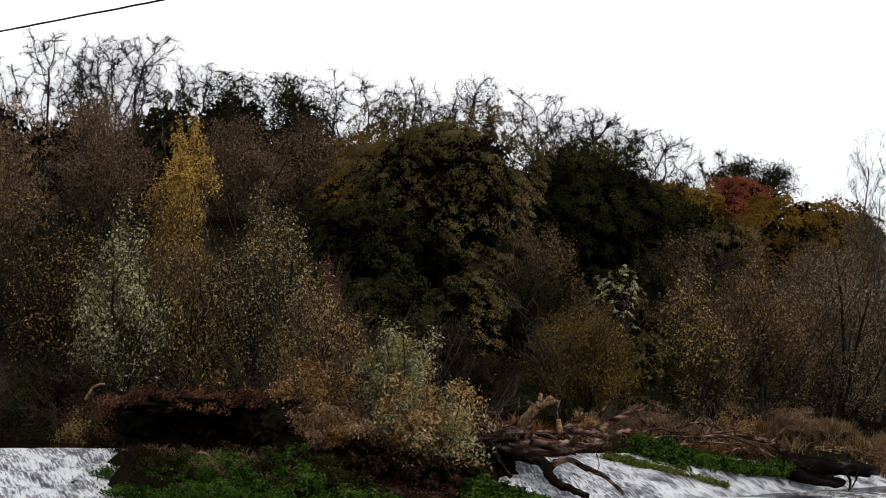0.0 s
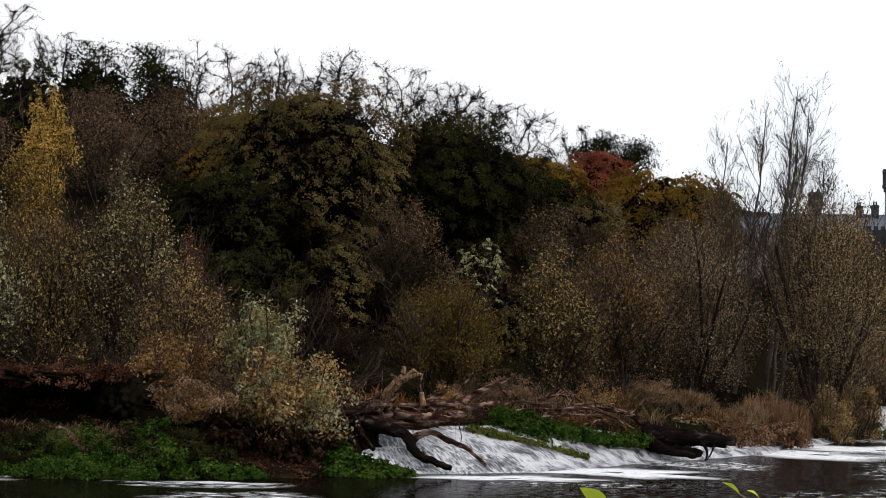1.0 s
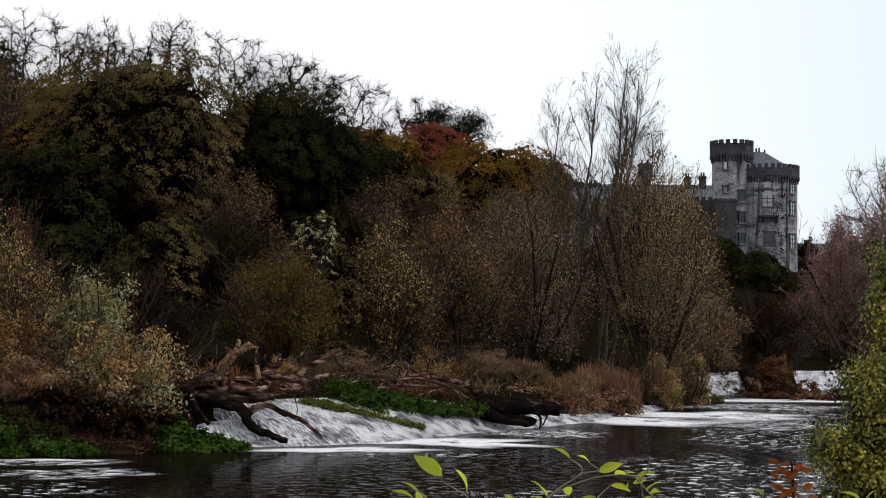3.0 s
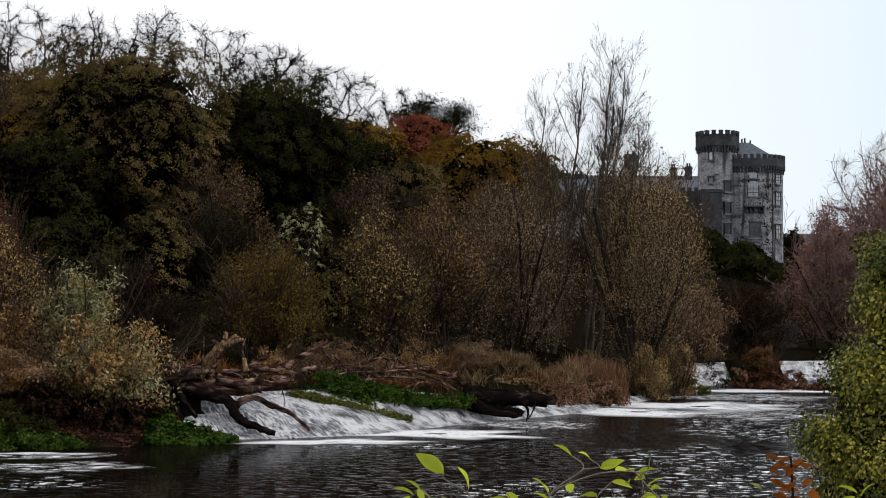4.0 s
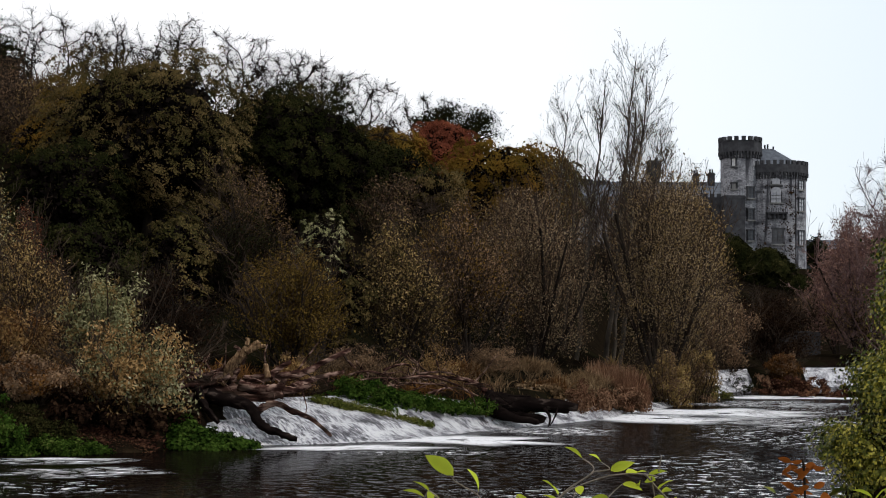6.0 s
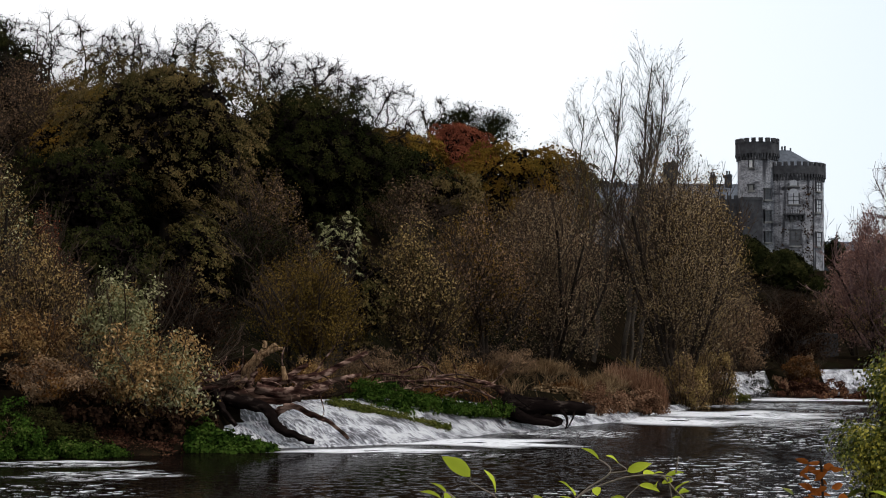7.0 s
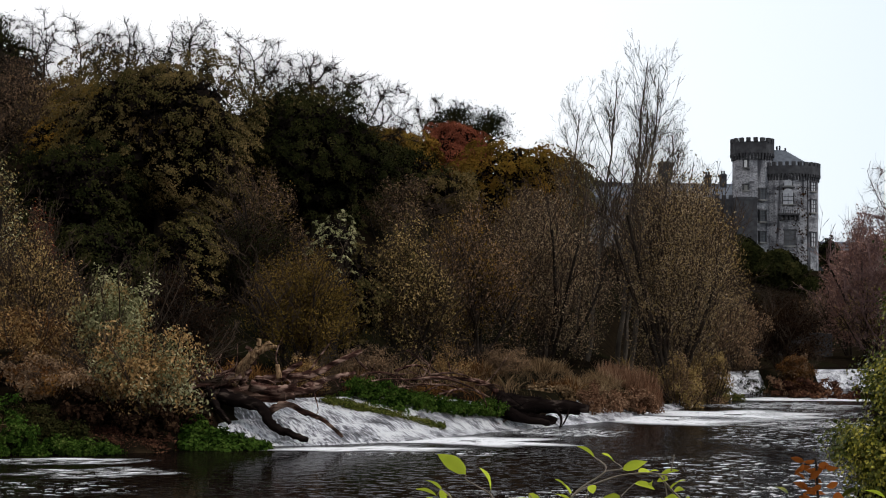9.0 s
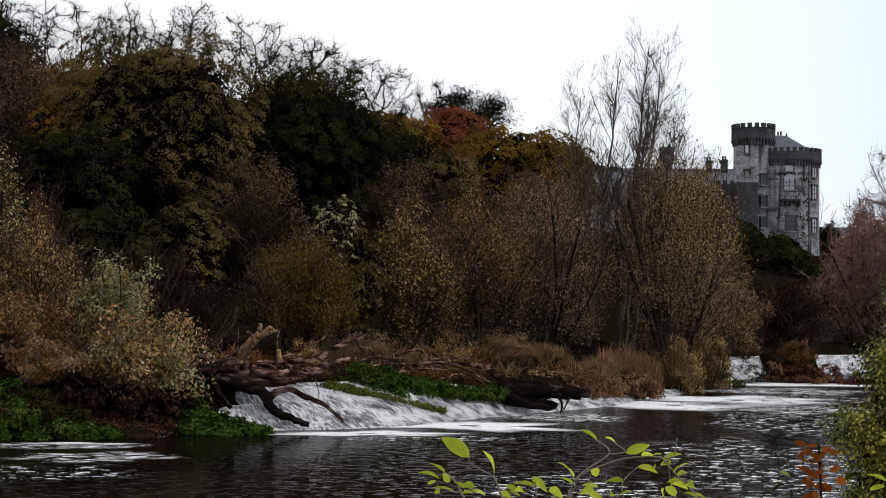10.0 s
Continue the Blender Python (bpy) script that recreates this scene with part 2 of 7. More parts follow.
def water_material(name, calm=0.14, rough_water=0.26):
    """Dark peaty river water, smooth in the lee of the bank and broken into wavelets in the current."""
    m, nt = material(name)
    out = nt.nodes.new("ShaderNodeOutputMaterial")
    b = nt.nodes.new("ShaderNodeBsdfDiffuse")
    shine = node(nt, "ShaderNodeBsdfGlossy", Roughness=0.04)
    fres = node(nt, "ShaderNodeFresnel", IOR=1.33)
    part_of = nt.nodes.new("ShaderNodeMath")
    part_of.operation = "MULTIPLY"
    part_of.inputs[1].default_value = 0.55
    nt.links.new(fres.outputs[0], part_of.inputs[0])
    both_of = nt.nodes.new("ShaderNodeMixShader")
    nt.links.new(part_of.outputs[0], both_of.inputs["Fac"])
    deep = noise_tex(nt, 0.12, 3)
    nt.links.new(ramp(nt, deep, [(0.3, (0.003, 0.002, 0.0017)), (0.7, (0.007, 0.0045, 0.0036))]), b.inputs["Color"])
    w1 = noise_tex(nt, 1.5, 2, (1.5, 2.3, 1), 0.5)
    w2 = noise_tex(nt, 4.5, 2, (1.0, 1.6, 1), 0.5)
    both = nt.nodes.new("ShaderNodeMath")
    both.operation = "MULTIPLY_ADD"
    nt.links.new(w2, both.inputs[0])
    both.inputs[1].default_value = 0.12
    nt.links.new(w1, both.inputs[2])
    area = noise_tex(nt, 0.07, 2, (1.0, 0.6, 1))
    co = nt.nodes.new("ShaderNodeTexCoord")
    sep = nt.nodes.new("ShaderNodeSeparateXYZ")
    nt.links.new(co.outputs["Object"], sep.inputs[0])
    side = nt.nodes.new("ShaderNodeMapRange")
    side.inputs["From Min"].default_value, side.inputs["From Max"].default_value = 0.0, 5.0
    nt.links.new(sep.outputs["X"], side.inputs["Value"])
    tot = nt.nodes.new("ShaderNodeMath")
    tot.operation = "MULTIPLY_ADD"
    nt.links.new(side.outputs[0], tot.inputs[0])
    nt.links.new(area, tot.inputs[1])
    tot.inputs[2].default_value = 0.12
    st = nt.nodes.new("ShaderNodeMapRange")
    st.inputs["From Min"].default_value, st.inputs["From Max"].default_value = 0.1, 0.6
    st.inputs["To Min"].default_value, st.inputs["To Max"].default_value = calm, rough_water
    nt.links.new(tot.outputs[0], st.inputs["Value"])
    bp = node(nt, "ShaderNodeBump", Distance=0.13)
    nt.links.new(st.outputs[0], bp.inputs["Strength"])
    peak = nt.nodes.new("ShaderNodeMapRange")
    peak.interpolation_type = "SMOOTHSTEP"
    peak.inputs["From Min"].default_value, peak.inputs["From Max"].default_value = 0.6, 0.72
    nt.links.new(both.outputs[0], peak.inputs["Value"])
    chop = nt.nodes.new("ShaderNodeMath")
    chop.operation = "MULTIPLY_ADD"
    nt.links.new(both.outputs[0], chop.inputs[0])
    chop.inputs[1].default_value = 0.4
    nt.links.new(peak.outputs[0], chop.inputs[2])
    nt.links.new(chop.outputs[0], bp.inputs["Height"])
    for n in (b, shine, fres):
        nt.links.new(bp.outputs["Normal"], n.inputs["Normal"])
    nt.links.new(b.outputs[0], both_of.inputs[1])
    nt.links.new(shine.outputs[0], both_of.inputs[2])
    nt.links.new(both_of.outputs[0], out.inputs["Surface"])
    return m


def foam_glint_material(name, lo, hi, stretch=(1.0, 1.0, 1.0), scale=1.6):
    """White foam with holes between its streaks; sparse, it paints glints on the water."""
    m, nt = material(name)
    out = nt.nodes.new("ShaderNodeOutputMaterial")
    n = noise_tex(nt, scale, 8, stretch, 0.72)
    f = nt.nodes.new("ShaderNodeMapRange")
    f.inputs["From Min"].default_value, f.inputs["From Max"].default_value = lo, hi
    nt.links.new(n, f.inputs["Value"])
    b = node(nt, "ShaderNodeBsdfPrincipled", Roughness=0.6)
    g = noise_tex(nt, 6.0, 4)
    nt.links.new(ramp(nt, g, [(0.3, (0.72, 0.72, 0.74)), (0.55, (0.93, 0.93, 0.95))]), b.inputs["Base Color"])
    nt.links.new(bump(nt, g, 0.6, 0.05), b.inputs["Normal"])
    clear = nt.nodes.new("ShaderNodeBsdfTransparent")
    sh = nt.nodes.new("ShaderNodeMixShader")
    att = nt.nodes.new("ShaderNodeAttribute")
    att.attribute_name = "cover"
    mul = nt.nodes.new("ShaderNodeMath")
    mul.operation = "MULTIPLY"
    nt.links.new(att.outputs["Fac"], mul.inputs[0])
    nt.links.new(f.outputs[0], mul.inputs[1])
    nt.links.new(mul.outputs[0], sh.inputs["Fac"])
    nt.links.new(clear.outputs[0], sh.inputs[1])
    nt.links.new(b.outputs[0], sh.inputs[2])
    nt.links.new(sh.outputs[0], out.inputs["Surface"])
    return m


def weir_material(name, lo=0.36, hi=0.6):
    """Wet stone under a broken film of white water running down the slope."""
    m, nt = material(name)
    out = nt.nodes.new("ShaderNodeOutputMaterial")
    uv = nt.nodes.new("ShaderNodeUVMap")
    mp = nt.nodes.new("ShaderNodeMapping")
    mp.inputs["Scale"].default_value = (5.6, 1.1, 1)
    nt.links.new(uv.outputs[0], mp.inputs["Vector"])
    n = node(nt, "ShaderNodeTexNoise", Scale=1.9, Detail=7.0, Roughness=0.72)
    nt.links.new(mp.outputs[0], n.inputs["Vector"])
    n2 = node(nt, "ShaderNodeTexNoise", Scale=1.1, Detail=4.0)
    nt.links.new(uv.outputs[0], n2.inputs["Vector"])
    add = nt.nodes.new("ShaderNodeMath")
    add.operation = "MULTIPLY_ADD"
    nt.links.new(n2.outputs["Fac"], add.inputs[0])
    add.inputs[1].default_value = 1.0
    nt.links.new(n.outputs["Fac"], add.inputs[2])
    f = nt.nodes.new("ShaderNodeMapRange")
    f.inputs["From Min"].default_value, f.inputs["From Max"].default_value = lo + 0.38, hi + 0.6
    nt.links.new(add.outputs[0], f.inputs["Value"])
    grit = node(nt, "ShaderNodeTexNoise", Scale=7.0, Detail=3.0, Roughness=0.65)
    gm = nt.nodes.new("ShaderNodeMapping")
    gm.inputs["Scale"].default_value = (1.6, 0.5, 1)
    nt.links.new(uv.outputs[0], gm.inputs["Vector"])
    nt.links.new(gm.outputs[0], grit.inputs["Vector"])
    peb = nt.nodes.new("ShaderNodeMath")
    peb.operation = "MULTIPLY_ADD"
    nt.links.new(grit.outputs["Fac"], peb.inputs[0])
    peb.inputs[1].default_value = 2.3
    low = nt.nodes.new("ShaderNodeMath")
    low.operation = "ADD"
    nt.links.new(f.outputs[0], low.inputs[0])
    low.inputs[1].default_value = -1.14
    nt.links.new(low.outputs[0], peb.inputs[2])
    col = ramp(nt, peb.outputs[0], [(0.0, (0.03, 0.027, 0.032)), (0.3, (0.12, 0.115, 0.135)), (0.5, (0.42, 0.41, 0.45)), (0.68, (0.8, 0.79, 0.83)), (0.9, (0.95, 0.95, 0.96))])
    b = node(nt, "ShaderNodeBsdfPrincipled", Roughness=0.28)
    nt.links.new(col, b.inputs["Base Color"])
    nt.links.new(bump(nt, add.outputs[0], 1.0, 0.2), b.inputs["Normal"])
    nt.links.new(b.outputs[0], out.inputs["Surface"])
    return m


WATER = water_material("river_water")
WATER_UP = water_material("upper_pool_water", 0.05, 0.12)
WEIR = weir_material("weir_stone_and_white_water", 0.38, 0.58)
FOAM = foam_glint_material("foam", 0.5, 0.57, (0.6, 1.6, 1), 2.2)
# crisp white specks that paint sky glints onto the wavelets
GLINT_SPECK = foam_glint_material("painted_glint_specks", 0.565, 0.578, (1.2, 1.7, 1), 1.35)
FOAM_THICK = foam_glint_material("thick_foam", 0.35, 0.45, (0.6, 1.4, 1), 2.2)

# ------------------------------------------------------------------ mesh helpers


def mesh_from(name, verts, quads, mat, smooth=False, uv=None, cover=None):
    """A mesh of quads from arrays; a quad whose last two corners agree is a triangle."""
    verts, quads = np.asarray(verts, np.float32), np.asarray(quads, np.int32)
    me = bpy.data.meshes.new(name)
    me.vertices.add(len(verts))
    me.vertices.foreach_set("co", verts.ravel())
    me.loops.add(len(quads) * 4)
    me.loops.foreach_set("vertex_index", quads.ravel())
    me.polygons.add(len(quads))
    me.polygons.foreach_set("loop_start", np.arange(len(quads), dtype=np.int32) * 4)
    me.polygons.foreach_set("use_smooth", np.full(len(quads), smooth))
    me.update(calc_edges=True)
    if uv is not None:
        layer = me.uv_layers.new(name="UVMap")
        layer.data.foreach_set("uv", np.asarray(uv, np.float32)[quads.ravel()].ravel())
    if cover is not None:
        a = me.attributes.new("cover", "FLOAT", "POINT")
        a.data.foreach_set("value", np.asarray(cover, np.float32))
    me.materials.append(mat)
    return me


def part(name, bm, mat, parent, label=""):
    me = bpy.data.meshes.new(name)
    bm.to_mesh(me)
    bm.free()
    me.materials.append(mat)
    ob = new(name, me)
    ob.parent = parent
    if label:
        tagged(ob, label)
    return ob


def mesh_part(name, me, parent, label=""):
    ob = new(name, me)
    ob.parent = parent
    if label:
        tagged(ob, label)
    return ob


def unit(v):
    return v / np.maximum(np.linalg.norm(v, axis=-1, keepdims=True), 1e-9)


def segments(p0, p1, r0, r1, sides=3):
    """Tapered prisms from p0 to p1, all at once."""
    n = len(p0)
    d = unit(p1 - p0)
    ref = np.where(np.abs(d[:, 2:3]) > 0.9, np.array([[1.0, 0, 0]]), np.array([[0, 0, 1.0]]))
    a = unit(np.cross(d, ref))
    b = np.cross(d, a)
    if sides == 2:
        turn = np.linspace(0, 37.0, n)[:, None]
        a = a * np.cos(turn) + b * np.sin(turn)
        v = np.stack([p0 - a * r0[:, None], p0 + a * r0[:, None], p1 + a * r1[:, None], p1 - a * r1[:, None]], 1).reshape(-1, 3)
        return v, np.arange(n)[:, None] * 4 + np.arange(4)[None]
    ang = np.arange(sides) * 2 * np.pi / sides
    ring = a[:, None] * np.cos(ang)[None, :, None] + b[:, None] * np.sin(ang)[None, :, None]
    v = np.concatenate([p0[:, None] + ring * r0[:, None, None], p1[:, None] + ring * r1[:, None, None]], 1).reshape(-1, 3)
    k = np.arange(sides)
    q = np.stack([k, (k + 1) % sides, (k + 1) % sides + sides, k + sides], -1)
    return v, (q[None] + (np.arange(n) * 2 * sides)[:, None, None]).reshape(-1, 4)


def joined(pieces):
    vs, qs, base = [], [], 0
    for v, q in pieces:
        vs.append(v)
        qs.append(q + base)
        base += len(v)
    return np.concatenate(vs), np.concatenate(qs)


def stem_mesh(name, pts, rad, mat, sides=7):
    """One unbroken stem through its joints."""
    n = len(pts)
    d = unit(np.gradient(pts, axis=0))
    a = unit(np.cross(d, np.array([0.23, 0.91, 0.34])))
    b = np.cross(d, a)
    ang = np.arange(sides) * 2 * np.pi / sides
    v = pts[:, None] + (a[:, None] * np.cos(ang)[None, :, None] + b[:, None] * np.sin(ang)[None, :, None]) * np.asarray(rad)[:, None, None]
    i, j = np.arange(n - 1)[:, None] * sides, np.arange(sides)[None]
    q = np.stack([i + j, i + (j + 1) % sides, i + sides + (j + 1) % sides, i + sides + j], -1).reshape(-1, 4)
    return mesh_from(name, v.reshape(-1, 3), q, mat, True)


def grow(rng, p, d, length, r, steps, curl, up, tip=0.35):
    """Branches that all grow at once, bending by chance and towards the light."""
    pts, rad = [p], [r]
    step = (length / steps)[:, None]
    for k in range(steps):
        d = unit(d + rng.normal(0, curl, d.shape) + np.array([0, 0, up]))
        p = p + d * step
        pts.append(p)
        rad.append(r * (1 - (1 - tip) * (k + 1) / steps))
    return np.array(pts), np.array(rad)


def shoots(rng, pts, rad, per, first, last, spread, share, thin, length):
    """Where and how the next order of branches leaves its parents."""
    steps, n = pts.shape[0] - 1, pts.shape[1]
    idx = np.repeat(np.arange(n), per)
    t = rng.uniform(first, last, len(idx)) * steps
    k = np.minimum(t.astype(int), steps - 1)
    f = (t - k)[:, None]
    p = pts[k, idx] * (1 - f) + pts[k + 1, idx] * f
    d = unit(pts[k + 1, idx] - pts[k, idx])
    side = unit(np.cross(d, rng.normal(0, 1, d.shape)))
    a = rng.normal(spread, spread * 0.25, len(idx))[:, None]
    nd = unit(d * np.cos(a) + side * np.sin(a))
    le = length[idx] * share * rng.uniform(0.6, 1.2, len(idx)) * (1.15 - 0.5 * t / steps)
    return p, nd, le, rad[k, idx] * thin


def leaves(rng, p, size, width=0.5, flat=0.5, droop=0.2, lie=None, loose=0.55):
    """A leaf blade at every point, folded a little along its rib."""
    n = len(p)
    nor = unit(rng.normal(0, 1, (n, 3)) * (1 - flat) + np.array([0, 0, 1.0]) * flat)
    if lie is not None:
        nor = unit(lie + rng.normal(0, loose, (n, 3)))
    ax = unit(np.cross(nor, rng.normal(0, 1, (n, 3))) + np.array([0, 0, -droop]))
    side = unit(np.cross(nor, ax))
    s = (size * rng.uniform(0.6, 1.35, n))[:, None]
    w = s * width * 0.5
    v = np.stack([p, p + ax * s * 0.45 + side * w + nor * w * 0.25, p + ax * s, p + ax * s * 0.45 - side * w + nor * w * 0.25], 1)
    return v.reshape(-1, 3), (np.arange(n)[:, None] * 4 + np.arange(4)[None])


def chain(pts, rad, sides):
    """All branches of one order as prisms."""
    return segments(pts[:-1].reshape(-1, 3), pts[1:].reshape(-1, 3), rad[:-1].reshape(-1), rad[1:].reshape(-1), sides)


# ------------------------------------------------------------------ ground
CREST_X = [-400, -60, -27, -22, -10, -6.5, 0, 3.5, 8, 15, 25.5, 60, 400]
CREST_Y = [20, 46, 51, 55.5, 61.5, 64, 74, 78.5, 90, 116, 133, 155, 300]
POOL_W = [9, 9, 8, 5, 3, 3, 4, 4, 3, 3, 2, 2, 2]
COVER_X = [-400, -23.0, -20.5, -17, -10, -7.2, -4.8, -3.4, 1.5, 3.8, 5.4, 8.0, 9.4, 14.2, 16.3, 17.1, 21.7, 22.5, 27.0, 27.8, 400]
COVER_Y = [-2, -2, 4.5, 6.0, 7.0, -2, -2, 1.6, 2.6, 4, 4.0, 5.5, 9, 12, 13, -2, -2, 11, 11, -2, -2]


def apron_length(x):
    """How far the weir's slope reaches in y before the foot."""
    return np.interp(x, [-60, -22, -7, -5, 3, 9, 30], [5.6, 6.2, 6.4, 9.0, 8.0, 11.0, 10.0])


def crest(x):
    return np.interp(x, CREST_X, CREST_Y)


def smooth(t):
    t = np.clip(t, 0, 1)
    return t * t * (3 - 2 * t)


def mound(x, y, cx, cy, rx, ry, h):
    return h * smooth(1.25 - np.hypot((x - cx) / rx, (y - cy) / ry))


def ground(x, y):
    """Height of the land: the river bed, both banks, the wooded hill, the islets on the weir and an added unseen rise
    behind the camera.
    """
    x, y = np.asarray(x, float), np.asarray(y, float)
    sd = y - crest(x)
    pool = np.interp(x, CREST_X, POOL_W)
    rise = np.interp(x, [-60, -5, 10, 40], [44.0, 46.0, 70.0, 62.0])
    far = 0.5 + 1.6 * smooth((sd - pool) / 2.0) + 13.5 * smooth((sd - pool - np.interp(x, [-60, 10, 22, 40], [6.0, 6.0, 34.0, 66.0])) / rise)
    ridge = np.interp(x, [-80, -68, -60, -55, -50, -45, -40, -35, -30, -24, -18, -12, -6, -1, 6], [22, 23.5, 24.0, 24.4, 25.4, 25.4, 24.5, 24.2, 24.6, 25, 22.6, 21.6, 20.4, 18.2, 15.6])
    far = far + np.maximum(ridge - 1.2 - far, 0) * smooth((sd - pool - 56) / 16.0) * smooth((6.0 - x) / 6.0)
    left_edge = 22 + (y - 128) * 0.46
    right_edge = np.where(y < 128, 0.245 * y, 31.4 + (y - 128) * 0.5)
    up_river = smooth((x - left_edge) / 5.0) * smooth((y - 118) / 8.0)
    far = far * (1 - up_river) + 0.4 * up_river
    z = np.where(sd > 0, far, -0.9)
    cover = np.interp(x, COVER_X, COVER_Y)
    apron = 1.56 - 1.75 * np.clip(-sd / apron_length(x), 0, 1.6)
    slope = np.maximum(apron + 0.42 * smooth(-sd / 2.5) - 1.1 * smooth((-sd - cover) / 1.4 + 0.4), -0.9)
    z = np.where(sd <= 0, np.maximum(z, np.where(cover > 0, slope, -0.9)), z)
    z = np.maximum(z, mound(x, y, -14.5, 59.0, 6.0, 4.4, 2.9) - 0.9)
    z = np.maximum(z, mound(x, y, -20.5, 57.8, 4.2, 3.4, 2.9) - 0.9)
    z = np.maximum(z, mound(x, y, -17.8, 58.4, 3.2, 3.6, 3.0) - 0.9)
    z = np.maximum(z, mound(x, y, -8.4, 60.0, 1.6, 2.6, 1.4) - 0.9)
    z = np.maximum(z, mound(x, y, -4.2, 68.4, 1.6, 2.0, 2.9) - 0.9)
    near = np.maximum(4.2 - y, np.where(y < 10, x - 2.5, np.where(y < 22, x - 3.4, x - right_edge)))
    # the last term adds an unseen rise at the back that blocks low front light
    bank = -0.9 + np.where(y < 4.6, 3.2, 2.0) * smooth(near / 1.6 + 0.4) + 3.5 * smooth((near - 8) / 40) + 34.0 * smooth((-14 - y) / 60)
    z = np.where((near > -0.7), np.maximum(z * (near < 3) + -0.9 * (near >= 3), bank), z)
    return z


def ground_at(x, y):
    return float(ground(np.array([x]), np.array([y]))[0])


def grid_mesh(name, xs, ys, zf, mat):
    gx, gy = np.meshgrid(xs, ys)
    gz = zf(gx, gy)
    nx = len(xs)
    i = np.arange(len(ys) - 1)[:, None] * nx + np.arange(nx - 1)[None]
    q = np.stack([i, i + 1, i + 1 + nx, i + nx], -1).reshape(-1, 4)
    return mesh_from(name, np.stack([gx, gy, gz], -1).reshape(-1, 3), q, mat, True)


def uneven(x, y):
    v = ground(x, y)
    bumps = np.sin(x * 1.7 + np.sin(y * 1.3) * 2) * np.sin(y * 1.9 + np.sin(x * 0.9) * 2)
    return v + 0.1 * bumps * (v > -0.5) * (np.hypot(x, y) > 8)


xs = np.concatenate([np.linspace(-1500, -90, 14), np.arange(-75, 50, 0.8), np.linspace(52, 120, 24), np.linspace(150, 1500, 14)])
ys = np.concatenate([np.linspace(-1500, -30, 12), np.arange(-12, 24, 0.8), np.arange(25, 48, 3), np.arange(49, 132, 0.8), np.arange(134, 330, 4), np.linspace(350, 2500, 16)])
tagged(new("ground", grid_mesh("ground", xs, ys, uneven, SOIL)), "soil banks with leaf litter, darkened as shade under the wood", "ground", kind="structure")


def flat_mesh(name, x0, x1, y0, y1, z, mat):
    return mesh_from(name, [(x0, y0, z), (x1, y0, z), (x1, y1, z), (x0, y1, z)], [(0, 1, 2, 3)], mat)


def strip(name, near_line, far_line, z, mat):
    n = len(near_line)
    v = np.array([(x, y, z) for x, y in near_line] + [(x, y, z) for x, y in far_line])
    i = np.arange(n - 1)
    return mesh_from(name, v, np.stack([i, i + 1, i + 1 + n, i + n], -1), mat)


cx = np.concatenate([np.arange(-120, 60, 1.5)])
tagged(new("water", strip("water", [(x, -2 if x < 40 else 20) for x in cx], [(x, crest(x) - 0.6) for x in cx], 0.0, WATER)),
       "dark peaty river water with ripples", "water", kind="structure")
tagged(new("upper_pool", strip("upper_pool", [(x, crest(x) - 0.05) for x in cx], [(x, crest(x) + (12 if x < 20 else 160)) for x in cx], 1.5, WATER_UP)),
       "still upper pool behind the weir", "water", kind="structure")


# ------------------------------------------------------------------ weir
def build_weir():
    px = np.concatenate([np.arange(-60, 34, 0.35)])
    py = crest(px)
    ker = np.ones(9) / 9
    py = np.convolve(np.pad(py, 4, mode="edge"), ker, mode="valid")
    tx, ty = np.gradient(px), np.gradient(py)
    ln = np.hypot(tx, ty)
    nx, ny = ty / ln, -tx / ln
    s = np.concatenate([[0], np.cumsum(np.hypot(np.diff(px), np.diff(py)))])
    rows = 22
    v, uv = [], []
    rng = np.random.default_rng(5)
    run = np.interp(px, [-60, -1, 3, 30], [5.4, 5.2, 3.6, 4.0]) + 0.4 * np.sin(s * 0.35)
    lump = rng.normal(0, 1, (len(px), rows + 1))
    for k in range(2):
        lump = (lump + np.roll(lump, 1, 0) + np.roll(lump, -1, 0) + np.roll(lump, 1, 1)) / 3.0
    for j in range(rows + 1):
        f = j / rows
        drop = 1.56 - 1.75 * (0.25 * f + 0.75 * smooth(f * 0.9 + 0.08))
        z = drop + 0.07 * lump[:, j] * min(1, 4 * f)
        back = -0.7 if j == 0 else 0.0
        off = run * f + back
        v.append(np.stack([px + nx * off, py + ny * off, z - (0.25 if j == 0 else 0)], -1))
        uv.append(np.stack([s, np.full_like(s, run.mean() * f)], -1))
    v, uv = np.concatenate(v), np.concatenate(uv)
    n = len(px)
    i = (np.arange(rows)[:, None] * n + np.arange(n - 1)[None])
    q = np.stack([i, i + n, i + n + 1, i + 1], -1).reshape(-1, 4)
    tagged(new("weir", mesh_from("weir", v, q, WEIR, True, uv=uv)), "sloping stone weir under a film of white water", "weir", kind="structure")


build_weir()


